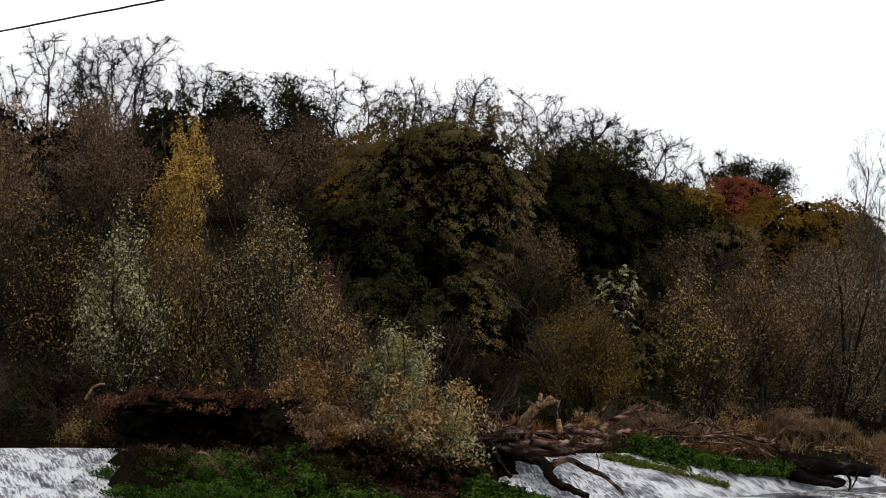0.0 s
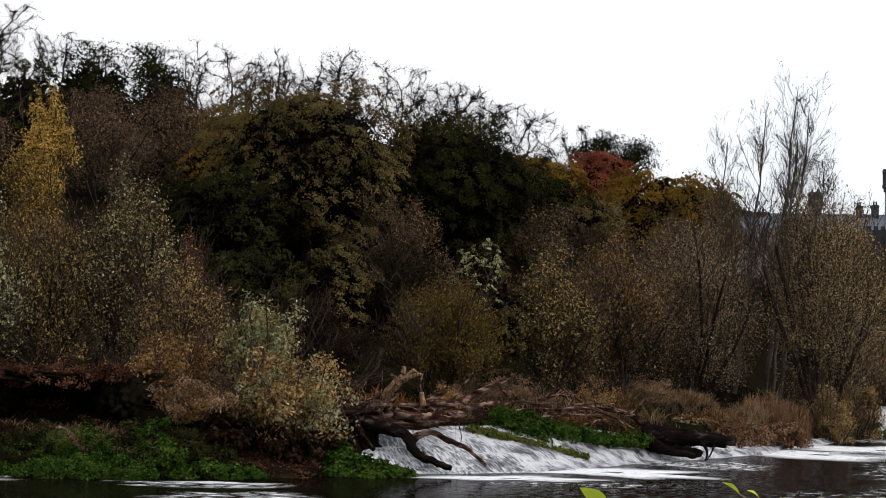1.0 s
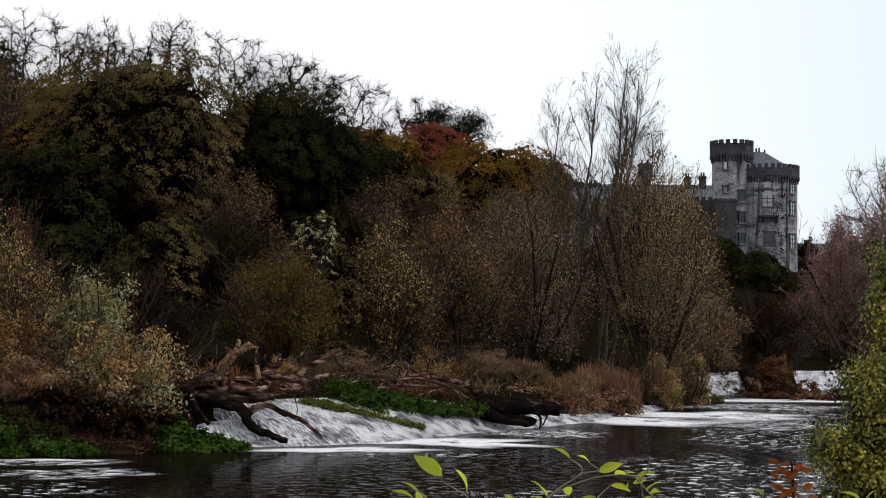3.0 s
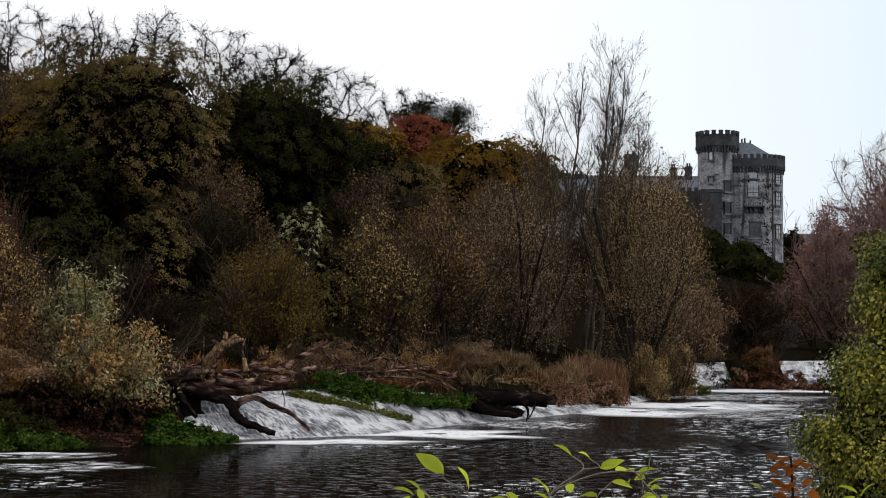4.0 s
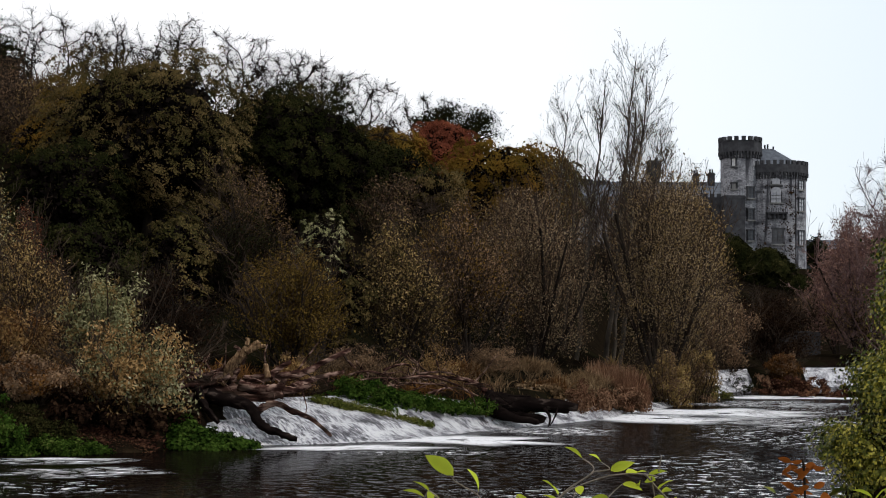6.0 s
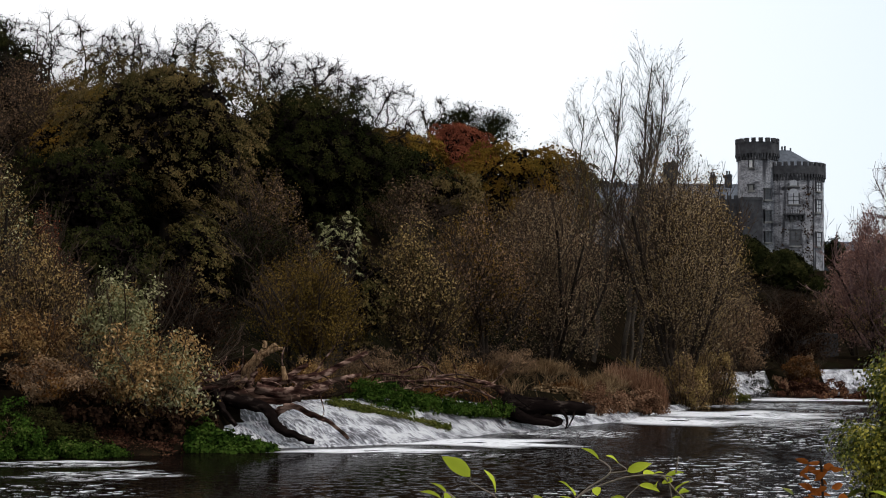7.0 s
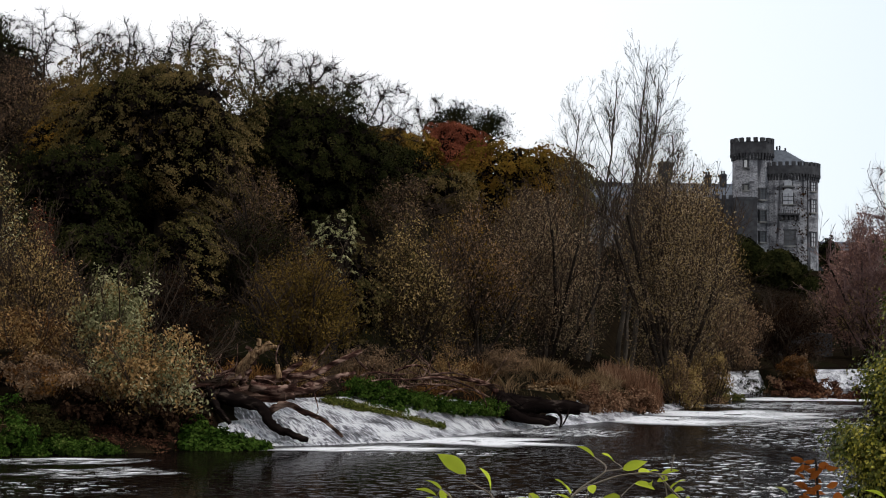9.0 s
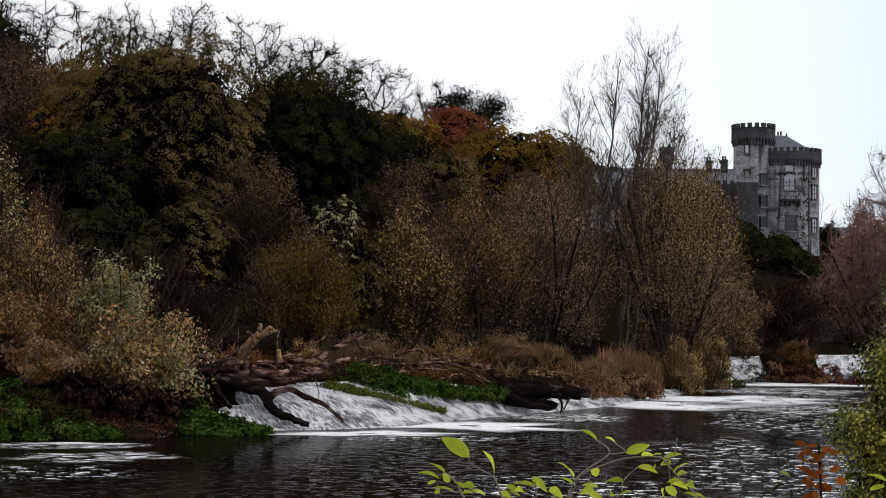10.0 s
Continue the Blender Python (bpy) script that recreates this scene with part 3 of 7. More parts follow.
def foam_glint_patch(x, y, rx, ry, turn, seed, mat, z=0.012):
    """A ragged raft of foam floating on the river, or a scatter of painted glints."""
    rng = np.random.default_rng(seed)
    rings, arms = 10, 48
    a = np.arange(arms) * 2 * np.pi / arms
    edge = 1 + sum(rng.uniform(0.03, 0.14) * np.sin(k * a + rng.uniform(0, 6.3)) for k in range(2, 9))
    v, cover = [(0.0, 0.0, z)], [1.0]
    for k in range(1, rings + 1):
        f = k / rings
        for j in range(arms):
            v.append((rx * f * edge[j] * math.cos(a[j]), ry * f * edge[j] * math.sin(a[j]), z))
            cover.append(1.0 if f < 0.6 else (1 - f) * 2.5)
    q = []
    for j in range(arms):
        q.append((0, 1 + j, 1 + (j + 1) % arms, 1 + (j + 1) % arms))
    quads = []
    for k in range(rings - 1):
        for j in range(arms):
            b0, b1 = 1 + k * arms, 1 + (k + 1) * arms
            quads.append((b0 + j, b1 + j, b1 + (j + 1) % arms, b0 + (j + 1) % arms))
    me = mesh_from("foam", v, quads, mat, True, cover=cover)
    ob = new("foam", me)
    ob.matrix_basis = pose(x, y, 0, 0, 0, turn)
    return tagged(ob, "white foam and painted sky glints on dark water", "foam", kind="stuff")


foam_glint_patch(-10.4, 46.8, 2.5, 1.9, 10, 1, FOAM)
foam_glint_patch(-12.4, 50.6, 2.8, 1.5, 5, 2, FOAM)
foam_glint_patch(-12.0, 51.6, 1.8, 0.5, 4, 16, FOAM_THICK)
foam_glint_patch(-3.4, 57.6, 3.6, 1.4, 12, 3, FOAM_THICK)
foam_glint_patch(0.2, 62.5, 3.2, 3.6, 45, 4, FOAM_THICK)
foam_glint_patch(4.0, 69.0, 3.4, 3.0, 55, 5, FOAM)
foam_glint_patch(10.0, 80.0, 5.0, 5.0, 50, 6, FOAM_THICK)
foam_glint_patch(14.0, 86.0, 6.0, 5.5, 30, 7, FOAM_THICK)
foam_glint_patch(19.0, 98.0, 6.0, 5.0, 20, 8, FOAM)
foam_glint_patch(23.0, 109.0, 7.0, 4.0, 15, 9, FOAM_THICK)
foam_glint_patch(16.0, 77.0, 3.6, 5.0, -10, 17, FOAM)
# the speck patches from here are painted sparkle, not drifting foam
foam_glint_patch(8.6, 47.0, 3.8, 11.0, -4, 11, GLINT_SPECK)
foam_glint_patch(6.6, 34.0, 2.6, 5.0, -4, 21, GLINT_SPECK, 0.02)
foam_glint_patch(13.6, 68.0, 4.2, 9.0, -8, 12, GLINT_SPECK)
foam_glint_patch(2.4, 39.5, 3.4, 4.0, 0, 13, GLINT_SPECK)
foam_glint_patch(18.5, 88.0, 3.6, 7.0, -10, 15, GLINT_SPECK)
foam_glint_patch(-10.6, 42.0, 2.6, 2.2, 8, 18, GLINT_SPECK)
foam_glint_patch(-1.0, 55.8, 3.6, 1.6, 12, 20, GLINT_SPECK)
foam_glint_patch(-24.4, 49.0, 4.8, 2.0, 5, 10, FOAM_THICK)


# ------------------------------------------------------------------ plants
def thing(name, x, y, label, category, group="", sink=0.15, z=None):
    e = new(name)
    e.empty_display_size = 0.3
    e.matrix_basis = pose(x, y, (ground_at(x, y) if z is None else z) - sink)
    return tagged(e, label, category, group)


def fit_crown(orders, h, w):
    """Scales a skeleton to its full height and spread."""
    tips = orders[-1][0].reshape(-1, 3)
    top = np.percentile(tips[:, 2], 98.5)
    wide = np.percentile(np.abs(tips[:, :2]), 95) * 2
    k = np.array([w / wide, w / wide, h / top])
    return [(p * k, r) for p, r in orders]


def skeleton(rng, h, stems, lean, plan, curl=0.14, up=0.05, r=None):
    """plan: per, first, last, spread, share, thin, steps a branch order."""
    r = r or h * 0.016
    az = rng.uniform(0, 6.28, stems)
    tilt = np.abs(rng.normal(lean, lean * 0.4 + 0.02, stems)) if stems > 1 else np.array([lean * 0.3])
    d = np.stack([np.cos(az) * np.sin(tilt), np.sin(az) * np.sin(tilt), np.cos(tilt)], -1)
    p = np.stack([np.cos(az), np.sin(az), np.zeros(stems)], -1) * (0.02 * h if stems > 1 else 0)
    le = h * rng.uniform(0.7, 0.95, stems)
    pts, rad = grow(rng, p, d, le, np.full(stems, r), 8, curl * 0.5, 0.05)
    orders = [(pts, rad)]
    for per, first, last, spread, share, thin, steps in plan:
        p, d, le, rr = shoots(rng, pts, rad, per, first, last, spread, share, thin, le)
        pts, rad = grow(rng, p, d, le, np.maximum(rr, 0.006), steps, curl, up)
        orders.append((pts, rad))
    return orders


def dress(rng, orders, per_twig, spread):
    """Points for leaves along the last two orders of twigs."""
    got = []
    for pts, _ in orders[-2:]:
        n = pts.shape[1]
        k = rng.integers(1, pts.shape[0], (n, per_twig))
        p = pts[k, np.arange(n)[:, None]].reshape(-1, 3)
        got.append(p + rng.normal(0, spread, p.shape))
    return np.concatenate(got)


def lobed(rng, n, seed, hollow=0.45):
    """Points filling a rounded crown of radius 1 with lobes and hollows, thickest near its skin."""
    got = []
    while sum(map(len, got)) < n:
        u = unit(rng.normal(0, 1, (n * 2, 3)))
        f = rng.uniform(0, 1, n * 2) ** hollow
        k = seed * 1.7
        lob = 0.86 + 0.13 * np.sin(u[:, 0] * 5 + k) * np.sin(u[:, 2] * 4 + k * 2) + 0.1 * np.sin(u[:, 1] * 7 + k) + 0.09 * np.sin(u[:, 2] * 9 + u[:, 0] * 6 + k)
        p = u * (f * lob)[:, None]
        gap = np.sin(p[:, 0] * 7 + k) * np.sin(p[:, 2] * 8 - k) + np.sin(p[:, 1] * 7 + k) * np.sin(p[:, 2] * 5 + p[:, 0] * 6)
        got.append(p[gap > -0.75])
    return np.concatenate(got)[:n]


def twiggy(name, x, y, top, w, seed, leaf, label, stems=5, lean=0.22, per_leaf=6, size=0.17, bark=BARK, twig=TWIG, density=1.0, category="tree", twig_r=1.0, base=0.0, sprays=2400, taper=0.35, second=None):
    """A many-stemmed tree: a full crown of fine upright twigs with small leaves, down to the ground."""
    rng = np.random.default_rng(seed)
    e = thing(name, x, y, label, category)
    h = top - e.location.z
    orders = skeleton(rng, h * 0.95, stems, lean, [(8, 0.2, 1.0, 0.5, 0.4, 0.5, 6), (5, 0.2, 1.0, 0.55, 0.45, 0.5, 4)], curl=0.14, up=0.12, r=h * 0.011)
    orders = fit_crown(orders, h * 0.97, w * 0.86)
    orders = [(p, np.maximum(r, 0.012 * twig_r)) for p, r in orders]
    for k in range(orders[0][0].shape[1]):
        mesh_part("stem", stem_mesh("stem", orders[0][0][:7, k], orders[0][1][:7, k], bark), e)
    boughs = [chain(orders[1][0], orders[1][1], 3), chain(orders[2][0], orders[2][1], 2)]
    near_by = y < 100
    twig = BARK if leaf in ("dark", "dusk") else twig
    n = int(sprays * density * (1.45 if near_by else 1.1))
    per_leaf, size = max(2, int(per_leaf * (0.52 if near_by else 0.42))), size * (0.86 if near_by else 0.98)
    heads = int(n / 34)
    hp = lobed(rng, heads, seed, 0.5)
    which = rng.integers(0, heads, n)
    off = np.clip(rng.normal(0, 1, (n, 3)), -1.7, 1.7)
    p = hp[which] * 0.93 + off * 0.115
    p[:, 2] = np.clip((p[:, 2] + 1) / 2, 0.0, 1.02)
    wide = 1 - taper * np.clip(p[:, 2:3] - 0.35, 0, 1) / 0.65
    c = np.concatenate([p[:, :2] * wide * w / 2, p[:, 2:3] * h * (1 - base) + base * h], 1)
    lie = unit(off * 0.6 + hp[which] * 0.8 + np.array([0, 0, 0.3]))
    out = unit(np.concatenate([p[:, :2], np.full((n, 1), 0.9)], 1) + rng.normal(0, 0.35, (n, 3)))
    ln = rng.uniform(0.35, 0.95, n)[:, None] * (h / 10) ** 0.5
    r = np.full(n, 0.011 * twig_r)
    v, q = joined(boughs + [segments(c - out * ln * 0.6, c + out * ln * 0.4, r * 1.2, r * 0.6, 2)])
    mesh_part("twig_mass", mesh_from("twig_mass", v, q, twig), e)
    if leaf:
        t = rng.uniform(-0.55, 0.5, (n, per_leaf))[:, :, None]
        pts = (c[:, None] + out[:, None] * ln[:, None] * t).reshape(-1, 3) + rng.normal(0, 0.12, (n * per_leaf, 3))
        lie = np.repeat(lie, per_leaf, 0)
        pick = rng.random(len(pts)) < (0.35 if second else 0)
        v, q = leaves(rng, pts[~pick], size, 0.5, 0.3, 0.2, lie[~pick])
        mesh_part("crown", mesh_from("crown", v, q, LEAF[leaf]), e)
        if second:
            v, q = leaves(rng, pts[pick], size, 0.5, 0.3, 0.2, lie[pick])
            mesh_part("leaf_tint", mesh_from("leaf_tint", v, q, LEAF[second]), e)
    return e


def limbs_into(rng, h, w, buds, step, wander=0.3):
    """Limbs that grow from the foot towards buds spread through a domed crown: the joints, and for each the one before it."""
    u = unit(rng.normal(0, 1, (buds, 3))) * (rng.uniform(0.05, 1, buds) ** 0.42)[:, None]
    u = u / np.maximum((np.abs(u) ** 2.5).sum(1, keepdims=True) ** 0.4 / np.maximum(np.linalg.norm(u, axis=1, keepdims=True), 1e-6), 0.72)
    goal = np.stack([u[:, 0] * w / 2, u[:, 1] * w / 2, h * (0.52 + 0.48 * u[:, 2])], 1)
    k = rng.uniform(0, 6.28)
    goal = goal[np.sin(goal[:, 0] * 1.9 + k) * np.sin(goal[:, 2] * 2.3 + k) + 0.5 * np.sin(goal[:, 1] * 2.1 + goal[:, 0]) > -0.75]
    joints, before = [np.zeros(3)], [-1]
    for j in range(max(1, int(0.12 * h / step))):
        joints.append(joints[-1] + np.array([rng.normal(0, 0.1), rng.normal(0, 0.1), 1.0]) * step)
        before.append(len(joints) - 2)
    near, dist = np.zeros(len(goal), int), np.full(len(goal), 1e9)
    done = 0
    for turn in range(int(2.2 * max(h, w) / step)):
        fresh = np.array(joints[done:])
        d = np.linalg.norm(goal[:, None] - fresh[None], axis=2)
        best = d.argmin(1)
        closer = d[np.arange(len(goal)), best] < dist
        near[closer], dist[closer] = best[closer] + done, d[np.arange(len(goal)), best][closer]
        done = len(joints)
        live = dist > step * 1.3
        if not live.any():
            break
        pull = unit(goal - np.array(joints)[near])
        for i in np.unique(near[live]):
            way = pull[live & (near == i)].mean(0) + rng.normal(0, wander, 3)
            if before[i] >= 0:
                way = way + 0.45 * unit(joints[i] - joints[before[i]])
            joints.append(joints[i] + unit(way) * step)
            before.append(int(i))
        if len(joints) > 2600:
            break
    return np.array(joints), np.array(before)


def slender(name, x, y, top, w, seed, leaf, label, lean=2.0, per_leaf=1, size=0.085, bark=BARK_PALE, twig=TWIG):
    """A slim upright tree, nearly leafless: a straight stem with steep fine branches."""
    rng = np.random.default_rng(seed)
    e = thing(name, x, y, label, "tree")
    h = top - e.location.z
    f = np.linspace(0, 1, 13)[:, None, None]
    stem = f * np.array([lean, 0.4, h]) + rng.normal(0, 0.06, (13, 1, 3)) * np.array([1, 1, 0]) * (f > 0)
    srad = (0.0085 * h * (1 - 0.9 * f[:, :, 0]) + 0.012)
    p, d, le, r = shoots(rng, stem, srad, 44, 0.3, 0.97, 0.62, 1.0, 0.42, np.array([w * 0.85]))
    boughs = grow(rng, p, d, le, r, 7, 0.07, 0.10)
    p, d, le, r = shoots(rng, *boughs, 8, 0.15, 1.0, 0.6, 0.42, 0.55, le)
    spray = grow(rng, p, d, le, r, 4, 0.1, 0.08)
    p, d, le, r = shoots(rng, *spray, 4, 0.15, 1.0, 0.6, 0.55, 0.7, le)
    fine = grow(rng, p, d, le, r, 2, 0.12, 0.06)
    v, q = joined([chain(stem, srad, 7), chain(*boughs, 3)])
    mesh_part("trunk", mesh_from("trunk", v, q, bark, True), e)
    v, q = joined([chain(spray[0], np.maximum(spray[1], 0.008), 2), chain(fine[0], np.maximum(fine[1], 0.0065), 2)])
    mesh_part("twig_mass", mesh_from("twig_mass", v, q, twig), e)
    v, q = leaves(rng, dress(rng, [spray, fine], per_leaf, 0.07)[::2], size, 0.6, 0.2)
    mesh_part("crown", mesh_from("crown", v, q, LEAF[leaf]), e)
    return e


def bare_oak(name, x, y, top, w, seed, label, leaf=None, bark=BARK, twig=BARK, buds=520, step=0.3, leaf_count=1, thin=0.016, wander=0.15):
    """A spreading leafless tree whose crooked limbs divide into fine twigs."""
    rng = np.random.default_rng(seed)
    e = thing(name, x, y, label, "tree")
    h = top - e.location.z
    p, before = limbs_into(rng, h, w, buds, step, wander)
    r = np.full(len(p), thin)
    share = np.zeros(len(p))
    for i in range(len(p) - 1, 0, -1):
        r[i] = max(r[i], share[i] ** (1 / 2.1))
        share[before[i]] += r[i] ** 2.1
    r[0] = r[1] * 1.3
    i = np.arange(1, len(p))
    thick = r[i] > thin * 3.2
    v, q = segments(p[before[i[thick]]], p[i[thick]], np.minimum(r[before[i[thick]]], r[i[thick]] * 1.25), r[i[thick]], 6)
    mesh_part("trunk", mesh_from("trunk", v, q, bark, True), e)
    fine = i[~thick]
    tip = np.repeat(fine, 7)
    d = unit(unit(p[tip] - p[before[tip]]) + rng.normal(0, 0.75, (len(tip), 3)))
    pts, rad = grow(rng, p[tip] - (p[tip] - p[before[tip]]) * rng.uniform(0, 1, (len(tip), 1)), d, rng.uniform(0.3, 1.0, len(tip)) * step * 2.7, np.full(len(tip), thin * 0.75), 2, 0.25, 0.05, 0.6)
    v, q = joined([segments(p[before[fine]], p[fine], np.minimum(r[before[fine]], r[fine] * 1.2), r[fine], 3), chain(pts, rad, 2)])
    mesh_part("twig_mass", mesh_from("twig_mass", v, q, twig), e)
    if leaf:
        spots = np.repeat(pts[-1], leaf_count, 0)
        v, q = leaves(rng, spots + rng.normal(0, 0.08, spots.shape), 0.12, 0.6, 0.3)
        mesh_part("crown", mesh_from("crown", v, q, LEAF[leaf]), e)
    return e


def dense_tree(name, x, y, top, w, seed, leaf, label, clumps=130, per=95, size=0.22, base=0.05, flat=0.6, category="tree", depth=None, clump_r=0.1, trunk=True, inner=8):
    """A full crown of leaf sprays carried on limbs, with hollows between them."""
    rng = np.random.default_rng(seed)
    clumps, per = int(clumps * 1.9), int(per * 0.62)
    e = thing(name, x, y, label, category)
    h = top - e.location.z
    lo = base * h
    rz, rx = (h - lo) / 2, w / 2
    ry = (depth or w) / 2
    u = unit(rng.normal(0, 1, (clumps, 3)))
    u = u / (np.abs(u) ** 2.7).sum(1, keepdims=True) ** (1 / 2.7)
    f = rng.uniform(0.45, 1.0, clumps) ** 0.4
    lobes = 1 + 0.16 * np.sin(u[:, 0] * 4 + seed) + 0.13 * np.sin(u[:, 1] * 5 + seed * 2) + 0.12 * np.sin(u[:, 2] * 6 + seed)
    c = u * (f * np.clip(lobes, 0.7, 1.16))[:, None] * np.array([rx * 0.88, ry * 0.88, rz * 0.88]) + np.array([0, 0, lo + rz])
    if trunk:
        k = rng.choice(clumps, min(clumps, 46), replace=False)
        start = np.stack([np.zeros(len(k)), np.zeros(len(k)), np.clip(c[k, 2] * 0.55, 0.1 * h, 0.7 * h)], -1)
        mid = (start + c[k]) / 2 + rng.normal(0, 0.12, (len(k), 3)) - np.array([0, 0, 0.1])
        r = np.full(len(k), h * 0.007)
        trunk_p = np.array([[[0, 0, 0]], [[0.02 * h, 0, 0.25 * h]], [[0, 0.01 * h, 0.5 * h]], [[-0.01 * h, 0, 0.8 * h]]], float)
        trunk_r = np.array([[0.028], [0.021], [0.015], [0.006]]) * h
        if w > 11:
            for j in range(len(k)):
                one = slice(j, j + 1)
                lv, lq = joined([segments(start[one], mid[one], r[one], r[one] * 0.7, 5), segments(mid[one], c[k][one], r[one] * 0.7, r[one] * 0.3, 5)])
                mesh_part("limb", mesh_from("limb", lv, lq, BARK, True), e)
            v, q = chain(trunk_p, trunk_r, 8)
        else:
            v, q = joined([chain(trunk_p, trunk_r, 8), segments(start, mid, r, r * 0.7, 4), segments(mid, c[k], r * 0.7, r * 0.3, 3)])
        mesh_part("trunk", mesh_from("trunk", v, q, BARK, True), e)
    # near-black leaves inside the crown put the shade of its hollows into colour
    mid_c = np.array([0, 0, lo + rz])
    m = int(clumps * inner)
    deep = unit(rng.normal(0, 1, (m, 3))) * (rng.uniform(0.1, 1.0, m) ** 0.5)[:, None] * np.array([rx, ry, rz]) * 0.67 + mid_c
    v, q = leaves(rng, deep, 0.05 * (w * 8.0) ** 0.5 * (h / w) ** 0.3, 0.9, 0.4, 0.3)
    mesh_part("inner_crown_shade", mesh_from("inner_crown_shade", v, q, CROWN_SHADE), e)
    # each clump is an arching spray of leaves that slopes outwards, over a shaded hollow
    cr = clump_r * 0.72 * (size / 0.22) ** 0.7 * (w * 8.0) ** 0.5 * rng.uniform(0.6, 1.3, clumps)
    o = unit((c - mid_c) * np.array([1, 1, 0.25]) + rng.normal(0, 0.25 * rx, (clumps, 3)))
    o[:, 2] = 0
    o = unit(unit(o) + np.array([0, 0, -0.62]) + rng.normal(0, 0.14, (clumps, 3)))
    t = unit(np.cross(o, np.array([0, 0, 1.0])))
    nor = np.cross(t, o)
    n = clumps * per
    sa, sb = rng.uniform(-0.55, 1.0, n), rng.normal(0, 0.42, n)
    sb = sb * (1 - 0.45 * np.clip(sa, 0, 1))
    big = np.repeat(cr, per)
    arch = 0.3 * sa ** 2 + 0.35 * sb ** 2 + 0.12 * np.sin(sa * 7 + np.repeat(rng.uniform(0, 6, clumps), per)) * np.cos(sb * 8)
    rep = lambda m: np.repeat(m, per, 0)
    p = rep(c) + rep(o) * (sa * big)[:, None] + rep(t) * (sb * big)[:, None] + rep(nor) * (-arch * big)[:, None] + rng.normal(0, 0.045, (n, 3)) * big[:, None]
    inner = rng.random(n) < 0.12
    p[inner] = unit(rng.normal(0, 1, (int(inner.sum()), 3))) * (rng.uniform(0, 0.75, int(inner.sum())) ** 0.5)[:, None] * np.array([rx, ry, rz]) * 0.8 + mid_c
    lie = unit(rep(nor) + rep(o) * (0.5 * sa + 0.35)[:, None] + rep(t) * (0.5 * sb)[:, None])
    v, q = leaves(rng, p, size * 0.7, 0.6, flat, 0.35, lie, 0.28)
    mesh_part("crown", mesh_from("crown", v, q, LEAF[leaf]), e)
    return e


def pine(name, x, y, top, w, seed, label):
    """A wind-shaped pine: a bare stem with flat plates of needles near its top."""
    rng = np.random.default_rng(seed)
    e = thing(name, x, y, label, "tree")
    h = top - e.location.z
    n = 36
    zz = h * rng.uniform(0.45, 0.97, n)
    az = rng.uniform(0, 6.28, n)
    rr = w * 0.5 * rng.uniform(0.3, 1.0, n) * (1.15 - 0.6 * (zz / h - 0.45) / 0.5)
    c = np.stack([np.cos(az) * rr, np.sin(az) * rr, zz], -1)
    stem = np.array([[[0, 0, 0]], [[0.015 * h, 0, 0.4 * h]], [[-0.01 * h, 0.01 * h, 0.75 * h]], [[0, 0, 0.98 * h]]], float)
    srad = np.array([[0.02], [0.016], [0.011], [0.004]]) * h
    start = np.stack([np.zeros(n), np.zeros(n), zz - 0.06 * h], -1)
    v, q = joined([chain(stem, srad, 7), segments(start, c, np.full(n, 0.09), np.full(n, 0.03), 4)])
    mesh_part("trunk", mesh_from("trunk", v, q, BARK, True), e)
    per = 230
    p = np.repeat(c, per, 0) + rng.normal(0, 1, (n * per, 3)) * np.array([0.13 * w, 0.13 * w, 0.06 * w])
    v, q = leaves(rng, p, 0.22, 0.3, 0.3, -0.3)
    mesh_part("crown", mesh_from("crown", v, q, LEAF["dark"]), e)
    return e


def bush(name, x, y, top, w, seed, leaf, label, stems=14, per_leaf=7, size=0.11, category="shrub", z=None, lean=0.35, second=None, twig=TWIG, flat=0.25):
    """A shrub of many thin rods from one stool, leafy to the ground."""
    rng = np.random.default_rng(seed)
    e = thing(name, x, y, label, category, z=z)
    h = top - e.location.z
    orders = skeleton(rng, h, stems, lean, [(8, 0.05, 1.0, 0.5, 0.42, 0.6, 4), (4, 0.1, 1.0, 0.55, 0.45, 0.6, 3)], curl=0.16, up=0.1, r=0.012 * h)
    orders = fit_crown(orders, h * 1.04, w)
    orders = [(p, np.maximum(r * 0.7, 0.006)) for p, r in orders]
    v, q = joined([chain(p, r, 3 if k == 0 else 2) for k, (p, r) in enumerate(orders)])
    mesh_part("rod_mass", mesh_from("rod_mass", v, q, twig), e)
    n = stems * per_leaf * 90
    heads = stems * 7
    hp = lobed(rng, heads, seed, 0.4)
    which = rng.integers(0, heads, n)
    off = np.clip(rng.normal(0, 1, (n, 3)), -1.7, 1.7)
    u = hp[which] * 0.92 + off * 0.1
    up = np.clip((u[:, 2:3] + 1) / 2, 0.0, 1.05)
    pts = np.concatenate([u[:, :2] * (1 - 0.35 * np.clip(up - 0.4, 0, 1)) * w / 2, up * h], 1)
    lie = unit(off * 0.6 + hp[which] * 0.7 + np.array([0, 0, 0.3]))
    tint = rng.random(heads)[which] * 0.7 + rng.random(n) * 0.3
    pick = tint < (0.0 if second is None else 0.4)
    v, q = leaves(rng, pts[~pick], size, 0.45, flat, 0.2, lie[~pick])
    mesh_part("foliage", mesh_from("foliage", v, q, LEAF[leaf]), e)
    if second:
        v, q = leaves(rng, pts[pick], size, 0.45, flat, 0.2, lie[pick])
        mesh_part("foliage", mesh_from("foliage", v, q, LEAF[second]), e)
    return e


